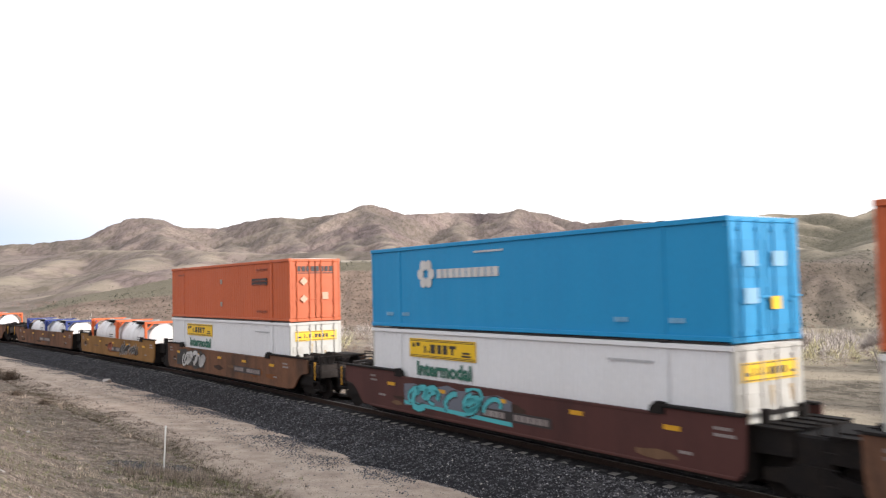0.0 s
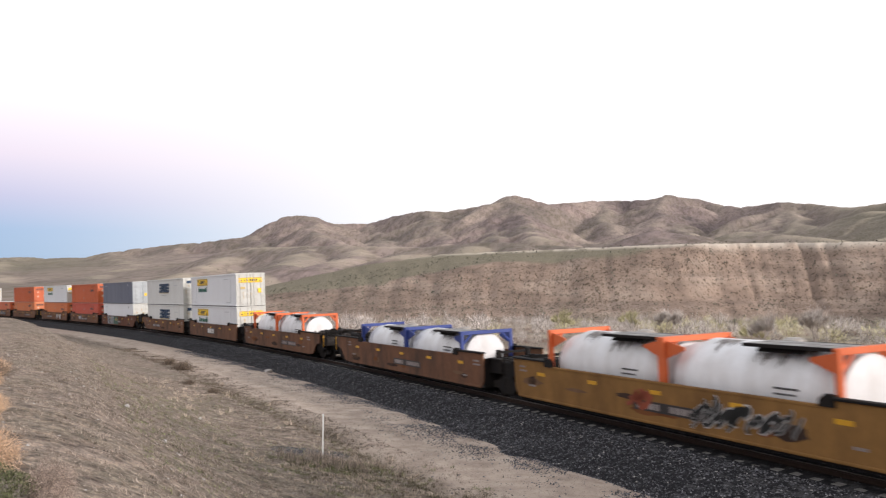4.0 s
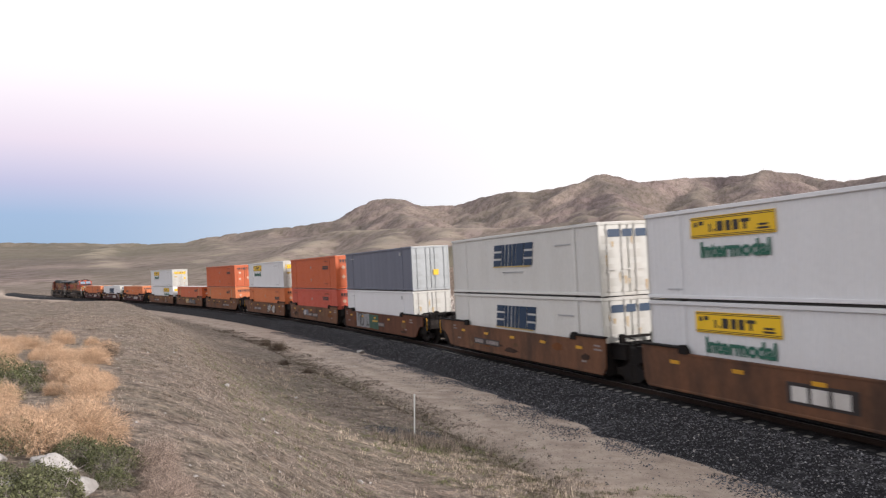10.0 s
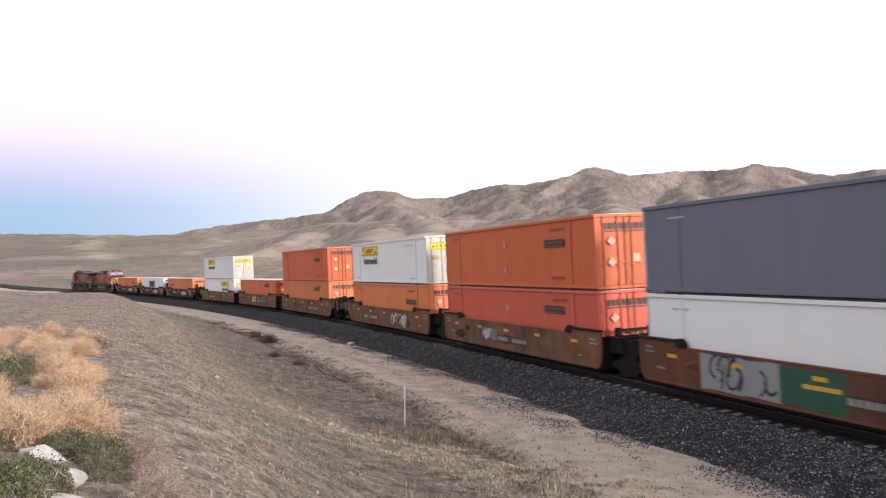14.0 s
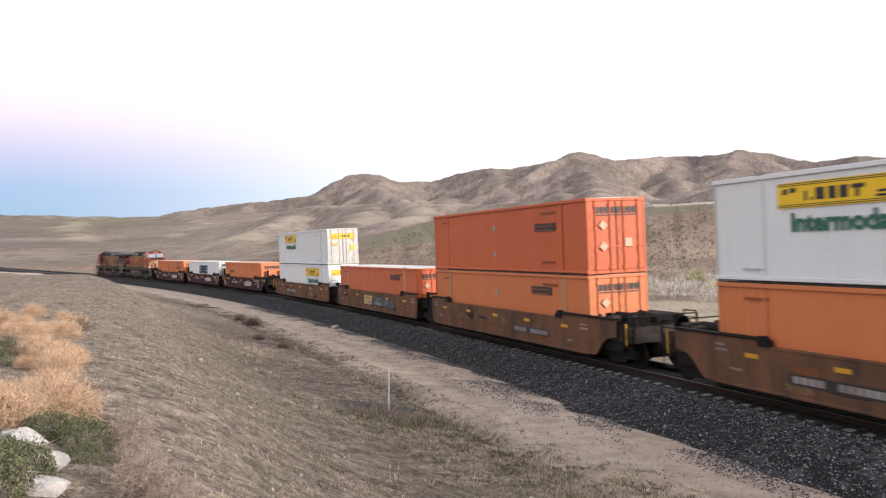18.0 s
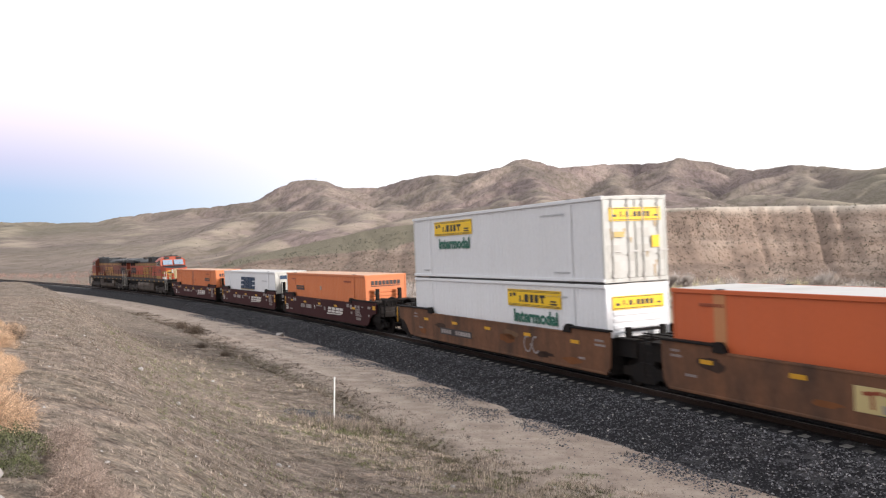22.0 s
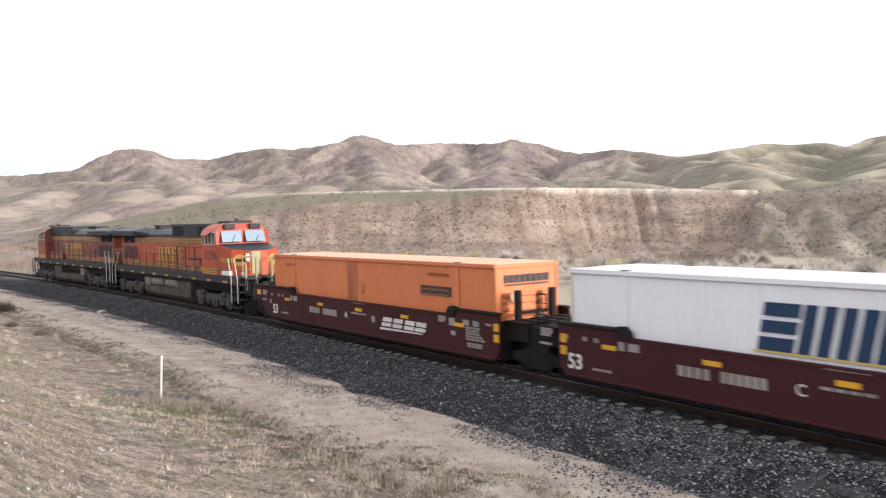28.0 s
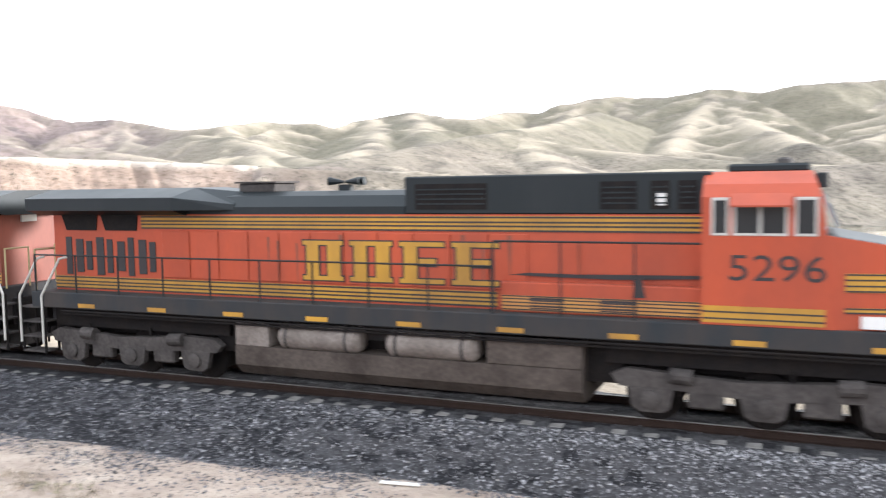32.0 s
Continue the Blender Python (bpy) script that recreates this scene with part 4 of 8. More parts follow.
SHELLS = {}
PEACH = paint("peach_roof", (0.62, 0.36, 0.22), (0.50, 0.27, 0.16), stain=0.5)
PATCH = paint("patch_grey", (0.30, 0.33, 0.30), (0.20, 0.20, 0.17), stain=0.5)
FAINT = paint("print_faint", (0.42, 0.42, 0.43), (0.52, 0.52, 0.53), stain=0.5)
DARKPRINT = paint("print_brown", (0.27, 0.07, 0.035), (0.36, 0.10, 0.05), stain=0.5)
DIM = paint("print_dim", (0.30, 0.27, 0.26), (0.16, 0.12, 0.11), stain=0.7, spread=0.46)
AMBER = paint("reflector_amber", (0.60, 0.31, 0.02), (0.42, 0.20, 0.03), stain=0.5)
RUSTRUN = paint("rust_run", (0.46, 0.36, 0.22), (0.34, 0.20, 0.10), stain=0.7, spread=0.45)
PLACARD = paint("placard_peach", (0.56, 0.36, 0.25), (0.45, 0.26, 0.17), stain=0.6)
PALEBLUE = paint("worn_pale_blue", (0.22, 0.42, 0.58), (0.12, 0.34, 0.52), stain=0.7)
GREYENDS = paint("door_pale_grey", (0.37, 0.39, 0.40), (0.27, 0.28, 0.27), stain=0.6, coarse=1.4)
TANPOST = paint("post_tan", (0.47, 0.21, 0.09), (0.36, 0.16, 0.07), stain=0.6)
RODS = paint("rod_grey", (0.50, 0.48, 0.45), (0.34, 0.30, 0.27), stain=0.6)


def container_shell(color, end_color, ribbed):
    """Meshes of a 53-foot container, made once for each colour."""
    key = (color.name, end_color.name, ribbed)
    if key in SHELLS:
        return SHELLS[key]
    d = {}
    pitch, depth = (0.28, 0.022) if ribbed else (0.9, 0.006)
    for side in (-1, 1):
        d["side", side] = corrugated(-HALF + 0.10, HALF - 0.10, 0.16, TALL - 0.12, side * (WIDE - 0.012), depth, pitch, side).mesh("side_panel", color)
        d["bottom", side] = Shape().chamfered(-HALF, HALF, side * WIDE - 0.05, side * WIDE + 0.05 - 0.05 * (1 + side) * 0 - 0.04, 0.055, 0.17, 0.012).mesh("bottom_rail", color)
        d["top", side] = Shape().chamfered(-HALF, HALF, side * WIDE - 0.045, side * WIDE + 0.012, TALL - 0.13, TALL - 0.005, 0.012).mesh("top_rail", color)
    # pale grey roof, peach on the paler orange containers
    d["roof"] = Shape().prism([(-WIDE + 0.03, TALL - 0.05), (WIDE - 0.03, TALL - 0.05), (WIDE - 0.03, TALL - 0.012), (0, TALL + 0.006), (-WIDE + 0.03, TALL - 0.012)], -HALF + 0.05, HALF - 0.05, "x").mesh("roof", PEACH if color is ORANGE2 else ROOF)
    d["sill"] = Shape().chamfered(HALF - 0.07, HALF + 0.004, -WIDE + 0.06, WIDE - 0.06, 0.02, 0.155, 0.01).mesh("end_sill", end_color)
    d["header"] = Shape().chamfered(HALF - 0.07, HALF + 0.004, -WIDE + 0.06, WIDE - 0.06, TALL - 0.135, TALL - 0.02, 0.01).mesh("door_header", end_color)
    d["floor"] = Shape().box(-HALF + 0.05, HALF - 0.05, -WIDE + 0.05, WIDE - 0.05, 0.03, 0.14).mesh("floor", DARK)
    d["front"] = cross_corrugated(-WIDE + 0.08, WIDE - 0.08, 0.1, TALL - 0.1, -HALF + 0.02, 0.035, 0.26, -1).mesh("front_wall", end_color)
    d["post"] = Shape().chamfered(-0.09, 0.0, -0.09, 0.0, 0, TALL, 0.012).mesh("corner_post", end_color)
    d["forty"] = Shape().chamfered(-0.10, 0.10, -0.012, 0.02, 0.17, TALL - 0.13, 0.006).mesh("lifting_post", color)
    d["casting"] = Shape().chamfered(-0.09, 0.09, -0.085, 0.085, -0.06, 0.06, 0.012).mesh("corner_casting", INK)
    door = Shape().chamfered(0, 0.045, -0.60, 0.60, 0.16, TALL - 0.14, 0.012)
    d["door"] = door.mesh("door", end_color)
    d["door_panel"] = Shape().prism([(-0.54, -0.16), (0.54, -0.16), (0.54, 0.16), (-0.54, 0.16)], 0.044, 0.058, "x").mesh("door_panel", end_color)
    rod = Shape().tube((0.085, 0, 0.06), (0.085, 0, TALL - 0.08), 0.022, sides=8)
    for z in (0.25, 0.95, 1.75, 2.6):
        rod.box(0.04, 0.11, -0.05, 0.05, z - 0.04, z + 0.04)
    rod.box(0.08, 0.12, -0.02, 0.34, 1.02, 1.07)
    d["rod"] = rod.mesh("lock_rod", end_color if end_color.name != "door_offwhite" else RODS)
    # dark strip that paints the shade of the gap under a container
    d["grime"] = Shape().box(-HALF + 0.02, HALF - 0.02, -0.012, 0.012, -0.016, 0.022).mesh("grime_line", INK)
    d["slot"] = Shape().box(-0.55, 0.55, -0.004, 0.01, -0.022, 0.022).mesh("rail_slot", INK)
    SHELLS[key] = d
    return d


def container(label, color, end_color=None, ribbed=True, mark="", mark_x=-3.5, mark_z=1.72, stained=False, bars=False, posts=None, group="containers on the train"):
    end_color = end_color or color
    d = container_shell(color, end_color, ribbed)
    c = thing("shipping_container", label, "container", group)
    for side in (-1, 1):
        part("side_panel", d["side", side], color, c)
        part("bottom_rail", d["bottom", side], color, c)
        part("top_rail", d["top", side], color, c)
        for x in (-6.1, 6.1):
            if posts:
                y0, y1 = sorted((side * (WIDE - 0.03), side * (WIDE + 0.008)))
                part("lifting_post", Shape().chamfered(x - 0.24, x + 0.24, y0, y1, 0.12, TALL - 0.10, 0.01), posts, c, "tan lifting post")
            else:
                part("lifting_post", d["forty"], color, c, at=pose(x, side * (WIDE + 0.002), 0, 0, 0, 0 if side < 0 else 180))
            part("corner_casting", d["casting"], INK, c, "dark steel casting", at=pose(x, side * (WIDE - 0.045), TALL - 0.045) @ Matrix.Diagonal((1.25, 1, 1, 1)))
            part("corner_casting", d["casting"], INK, c, "dark steel casting", at=pose(x, side * (WIDE - 0.045), 0.055) @ Matrix.Diagonal((1.25, 1, 1, 1)))
    for sx, sy, r in ((1, 1, 0), (-1, 1, 90), (-1, -1, 180), (1, -1, 270)):
        part("corner_post", d["post"], end_color, c, at=pose(sx * (HALF + 0.002), sy * (WIDE + 0.002), 0, 0, 0, r))
    for k in range(9):
        part("rail_slot", d["slot"], PEACH if color in (ORANGE, ORANGE2, RED) else DIM, c, at=pose(-7.2 + 1.8 * k, -WIDE - 0.012, 0.06))
    # shade of the gap below, drawn as a dark line on both sides
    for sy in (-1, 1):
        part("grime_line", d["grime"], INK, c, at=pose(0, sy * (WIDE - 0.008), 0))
    if end_color.name == "door_offwhite":
        g = random.Random(len(bpy.data.objects))
        for k in range(7):
            yy, zz, w, h = g.uniform(-1.0, 1.0), g.uniform(0.5, 2.5), g.uniform(0.03, 0.09), g.uniform(0.15, 0.5)
            part("rust_streak", Shape().prism([(yy - w, zz), (yy + w, zz), (yy + w * 0.4, zz - h), (yy - w * 0.5, zz - h * 0.8)], HALF + 0.001, HALF + 0.008, "x"), RUSTRUN, c, "yellow-brown rust run")
    part("roof", d["roof"], color, c)
    part("floor", d["floor"], DARK, c)
    part("end_sill", d["sill"], end_color, c)
    part("door_header", d["header"], end_color, c)
    part("front_wall", d["front"], end_color, c)
    if bars:
        part("end_wall", Shape().chamfered(HALF - 0.06, HALF - 0.02, -WIDE + 0.09, WIDE - 0.09, 0.15, TALL - 0.13, 0.01), end_color, c)
        for k in range(8):
            part("end_rib", Shape().prism([(HALF - 0.021, 0.30 + 0.22 * k), (HALF + 0.012, 0.34 + 0.22 * k), (HALF + 0.012, 0.43 + 0.22 * k), (HALF - 0.021, 0.47 + 0.22 * k)], -1.02, 1.02), end_color, c)
    for sy in () if bars else (-1, 1):
        dr = part("door", d["door"], end_color, c, at=pose(HALF - 0.06, sy * 0.62, 0))
        for z in (0.55, 1.1, 1.65, 2.2):
            part("door_panel", d["door_panel"], end_color, dr, at=pose(0, 0, z))
        for k in (-0.32, 0.32):
            part("lock_rod", d["rod"], SILVER, dr, at=pose(0, k, 0))
    y = -WIDE - 0.012
    if mark == "yellow":
        mx = mark_x
        plate = part("decal", Shape().box(mx - 1.95, mx + 1.95, y - 0.006, y + 0.02, 1.95, 2.60), YELLOW, c, "yellow rectangular decal with dark marks")
        for z in (1.985, 2.03, 2.52, 2.565):
            part("decal_line", Shape().box(mx - 1.92, mx + 1.92, y - 0.010, y, z - 0.010, z + 0.010), INK, plate)
        for xa, ww, z0, z1 in ((-1.75, 0.16, 2.30, 2.44), (-1.5, 0.22, 2.34, 2.46), (-1.0, 0.10, 2.12, 2.36), (-0.78, 0.08, 2.12, 2.2), (-0.62, 0.30, 2.12, 2.42), (-0.2, 0.24, 2.12, 2.42), (0.14, 0.26, 2.12, 2.42), (0.5, 0.40, 2.32, 2.42), (0.62, 0.12, 2.12, 2.32), (1.2, 0.5, 2.08, 2.14), (1.25, 0.4, 2.18, 2.24)):
            part("decal_mark", Shape().box(mx + xa, mx + xa + ww, y - 0.012, y, z0, z1), INK, plate)
        part("lettering", lettering("Intermodal", 0.46, GREEN, bold=0.022), GREEN, c, "green printed word", at=pose(mx + 0.1, y - 0.003, 1.36) @ Matrix.Diagonal((1.12, 1, 1, 1)))
        part("small_print", blocks(-6.9, 0.32, 0.9, 0.06, 8, y, 0.0, 0.35), FAINT, c)
        part("small_print", blocks(5.0, 0.32, 1.1, 0.06, 9, y, 0.0, 0.35), FAINT, c)
        part("small_print", blocks(4.2, 2.38, 1.6, 0.06, 11, y, 0.0, 0.35), FAINT, c)
        e = part("end_decal", Shape().box(HALF + 0.005, HALF + 0.02, -1.05, 1.05, 2.05, 2.5), YELLOW, c, "yellow decal across the end doors")
        for ya, w, h in ((-0.92, 0.16, 0.08), (-0.62, 0.05, 0.17), (-0.50, 0.05, 0.05), (-0.38, 0.12, 0.17), (-0.20, 0.04, 0.05), (-0.08, 0.13, 0.17), (0.10, 0.13, 0.17), (0.28, 0.14, 0.17), (0.47, 0.12, 0.17), (0.76, 0.16, 0.06)):
            part("end_decal_mark", Shape().box(HALF + 0.02, HALF + 0.026, ya, ya + w, 2.19, 2.19 + h), INK, e)
        for zz in (2.08, 2.45):
            part("end_decal_mark", Shape().box(HALF + 0.02, HALF + 0.024, -1.02, 1.02, zz, zz + 0.022), INK, e)
        if stained:
            part("end_panel", Shape().box(HALF + 0.06, HALF + 0.07, 0.62, 0.92, 1.15, 1.55), YELLOW, c, "small yellow placard")
            part("end_panel", Shape().box(HALF + 0.06, HALF + 0.07, -0.92, -0.50, 1.52, 1.70), GOLD, c, "small dull gold placard")
    elif mark == "dark_word":
        for i, (xx, ww) in enumerate(((-2.6, 0.85), (-1.65, 1.15), (-0.4, 0.30), (0.0, 0.80), (0.9, 0.85))):
            for zz, hh in ((1.48, 0.24), (1.80, 0.22), (2.10, 0.24)) if i % 2 == 0 and i != 2 else ((1.48, 0.86),):
                for k in range(3 if i == 1 else 1):
                    xa = xx + k * 0.42
                    wb = 0.28 if i == 1 else ww
                    zs = zz - 1.48
                    part("side_mark", Shape().prism([(xa + 0.25 * zs, zz), (xa + wb + 0.25 * zs, zz), (xa + wb + 0.25 * (zs + hh), zz + hh), (xa + 0.25 * (zs + hh), zz + hh)], y - 0.006, y + 0.02), NAVY, c, "dark blue slanted block", at=pose(0.35, 0, -0.42) @ Matrix.Diagonal((1, 1, 1.2, 1)))
        part("mark_edge", Shape().prism([(-2.35, 1.30), (1.9, 1.30), (1.92, 1.35), (-2.33, 1.35)], y - 0.004, y + 0.02), GOLD, c, "dull gold edge under the mark")
        part("small_print", blocks(-1.2, 1.02, 2.4, 0.06, 15, y, 0.0, 0.35), FAINT, c)
        part("small_print", blocks(4.4, 2.1, 1.4, 0.06, 11, y, 0.0, 0.35), FAINT, c)
        for ya, yb in ((-0.95, -0.35), (-0.25, 0.2), (0.3, 0.95)):
            part("end_mark", Shape().box(HALF + 0.005, HALF + 0.02, ya, yb, 2.3, 2.6), NAVY, c)
    elif mark == "dark_box":
        for k in range(2):
            zb = mark_z + 0.17 * k
            part("side_mark", Shape().prism([(mark_x, zb), (mark_x + 1.78, zb), (mark_x + 1.80, zb + 0.145), (mark_x + 0.02, zb + 0.145)], y - 0.006, y + 0.02), INK, c, "dark painted bar")
            part("small_print", Shape().box(mark_x + 0.1, mark_x + 1.65, y - 0.008, y, zb + 0.03, zb + 0.045), color, c)
        if stained:
            gd = random.Random(3)
            for k in range(7):
                xa, w, z0 = -1.15 + 0.10 * k, gd.uniform(0.03, 0.08), gd.uniform(0.5, 1.6)
                part("dirt_streak", Shape().prism([(xa - w, 2.74), (xa + w, 2.74), (xa + w * 0.6, z0), (xa - w * 0.4, z0 + 0.2)], y + 0.004, y + 0.02), RUSTY, c, "rusty streak down the side")
            part("rust_patch", Shape().prism([(-0.1 + 0.19 * math.cos(a), 1.75 + 0.2 * math.sin(a) * (1.2 if k % 3 else 0.8)) for k, a in enumerate(np.linspace(0, 6.28, 12)[:-1])], y - 0.002, y + 0.02), RUSTY, c, "round rusty patch")
        else:
            for zz in (1.98, 0.80) if color is ORANGE else (1.95,):
                part("repair_patch", Shape().chamfered(-0.30, -0.08, y - 0.003, y + 0.02, zz - 0.12, zz + 0.12, 0.004), PATCH, c, "grey-green repair patch")
        part("small_print", blocks(4.4, 2.42, 1.3, 0.10, 9, y, 0.0, 0.3), DARKPRINT, c)
        part("small_print", blocks(-6.9, 2.42, 1.0, 0.09, 8, y, 0.0, 0.3), DARKPRINT, c)
        part("small_print", blocks(4.4, 0.42, 1.2, 0.09, 9, y, 0.0, 0.3), DARKPRINT, c)
        for k in range(8):
            part("end_mark", Shape().box(HALF + 0.005, HALF + 0.02, -0.92 + 0.235 * k, -0.75 + 0.235 * k, 2.30, 2.54), INK, c)
        part("end_mark", Shape().box(HALF + 0.005, HALF + 0.02, -0.92, 0.90, 2.21, 2.25), INK, c)
        for zz, yy in ((1.85, -0.62), (1.05, -0.62)):
            part("placard", Shape().prism([(yy, zz - 0.19), (yy + 0.19, zz), (yy, zz + 0.19), (yy - 0.19, zz)], HALF + 0.058, HALF + 0.07, "x"), PLACARD, c, "pale diamond placard")
        part("placard", Shape().box(HALF + 0.06, HALF + 0.07, 0.32, 0.62, 1.02, 1.34), PLACARD, c, "pale square placard")
    elif mark == "knot":
        for i in range(6):
            a = radians(60 * i)
            petal = Shape().tube((-4.3 + 0.33 * math.cos(a), y + 0.005, 1.90 + 0.33 * math.sin(a)), (-4.3 + 0.33 * math.cos(a), y - 0.012, 1.90 + 0.33 * math.sin(a)), 0.19, sides=12)
            part("emblem_petal", petal, PRINT, c, "pale round emblem piece")
        block_row("side_mark", -3.62, 1.74, 3.4, 0.30, 10, y, PRINT, c, label="pale printed block")
        part("small_print", blocks(-1.5, 2.5, 1.5, 0.06, 10, y, 0.0, 0.35), PRINT, c)
        for xx in (-7.0, -5.9, 4.5, 6.3):
            block_row("small_print", xx, 0.45, 0.5, 0.12, 3, y, PALEBLUE, c, 0.0, 0.35)
        for yy, zz in ((-0.7, 1.75), (0.4, 1.75), (-0.7, 0.9)):
            part("end_placard", Shape().box(HALF + 0.06, HALF + 0.07, yy - 0.2, yy + 0.3, zz, zz + 0.35), PALEBLUE, c)
        part("end_placard", Shape().box(HALF + 0.06, HALF + 0.07, 0.1, 0.45, 0.75, 1.05), YELLOW, c, "orange placard")
    elif mark == "plain":
        part("small_print", blocks(-6.6, 2.4, 0.9, 0.06, 8, y, 0.0, 0.35), FAINT, c)
        block_row("small_print", 5.6, 2.35, 0.35, 0.22, 2, y, FAINT, c, 0.0, 0.35)
        part("end_placard", Shape().box(HALF + 0.06, HALF + 0.07, 0.15, 0.5, 1.0, 1.35), YELLOW, c, "orange placard")
    return c


SILL, RAISED = 1.58, 1.75      # top of a well car's side, along the well and at the raised ends


def side_outline(ahead, behind):
    """A well car's side: upright where it shares a truck, swept up and out to the end sill where it has a coupler."""
    def end(own, sx):
        low_part = [(8.55, 0.38), (8.80, 0.52), (9.10, 0.84), (9.45, 1.06), (10.02, 1.14), (10.02, RAISED - 0.06), (9.90, RAISED)] if own else [(8.20, 0.38), (8.38, 0.60), (8.42, 1.0), (8.44, RAISED)]
        return [(sx * x, z) for x, z in low_part + [(6.12, RAISED), (5.92, SILL)]]
    return end(ahead, 1) + end(behind, -1)[::-1]


CAR_MESH = {}


def truck_meshes():
    if "frame" not in CAR_MESH:
        f = Shape()
        for side in (-1, 1):
            y0, y1 = side * 1.02 - 0.09, side * 1.02 + 0.09
            f.prism([(-1.15, 0.36), (-1.15, 0.62), (-0.6, 0.70), (-0.35, 0.82), (0.35, 0.82), (0.6, 0.70), (1.15, 0.62), (1.15, 0.36), (0.7, 0.36), (0.45, 0.20), (-0.45, 0.20), (-0.7, 0.36)], y0, y1)
        f.box(-0.22, 0.22, -1.0, 1.0, 0.45, 0.78)
        CAR_MESH["frame"] = f.mesh("truck_frame", DARK)
        w = Shape().lathe([(-0.80, 0.10), (-0.79, 0.47), (-0.74, 0.49), (-0.70, 0.46), (-0.69, 0.44), (-0.67, 0.12), (0.67, 0.12), (0.69, 0.44), (0.70, 0.46), (0.74, 0.49), (0.79, 0.47), (0.80, 0.10)], "y", 28)
        CAR_MESH["wheels"] = w.mesh("wheelset", DARK, True)
    return CAR_MESH["frame"], CAR_MESH["wheels"]


ROLLING = []
GRIMY = surface("grimy_deck", (0.050, 0.041, 0.037), (0.024, 0.020, 0.018), rough=0.85, fine=16, coarse=2.5, stain=0.8)
RUSTY = paint("container_rusty", (0.47, 0.15, 0.065), (0.30, 0.10, 0.05), stain=0.9, spread=0.45)
STAINS = [paint("stain_" + k, c, stain=0.8, spread=0.48, rough=0.85, coarse=2.0) for k, c in (("soot", (0.055, 0.035, 0.027)), ("rust", (0.19, 0.075, 0.03)), ("dust", (0.17, 0.10, 0.06)))]


def add_truck(car, x, axles=(-0.89, 0.89)):
    frame_mesh, wheels = truck_meshes()
    t = part("truck", frame_mesh, DARK, car, "grimy wheel truck", at=pose(x, 0, 0.04))
    for a in axles:
        w = part("wheelset", wheels, TRUCK, t, at=pose(a, 0, 0.45))
        ROLLING.append((w, pose(a, 0, 0.45), 0.48))
    return t


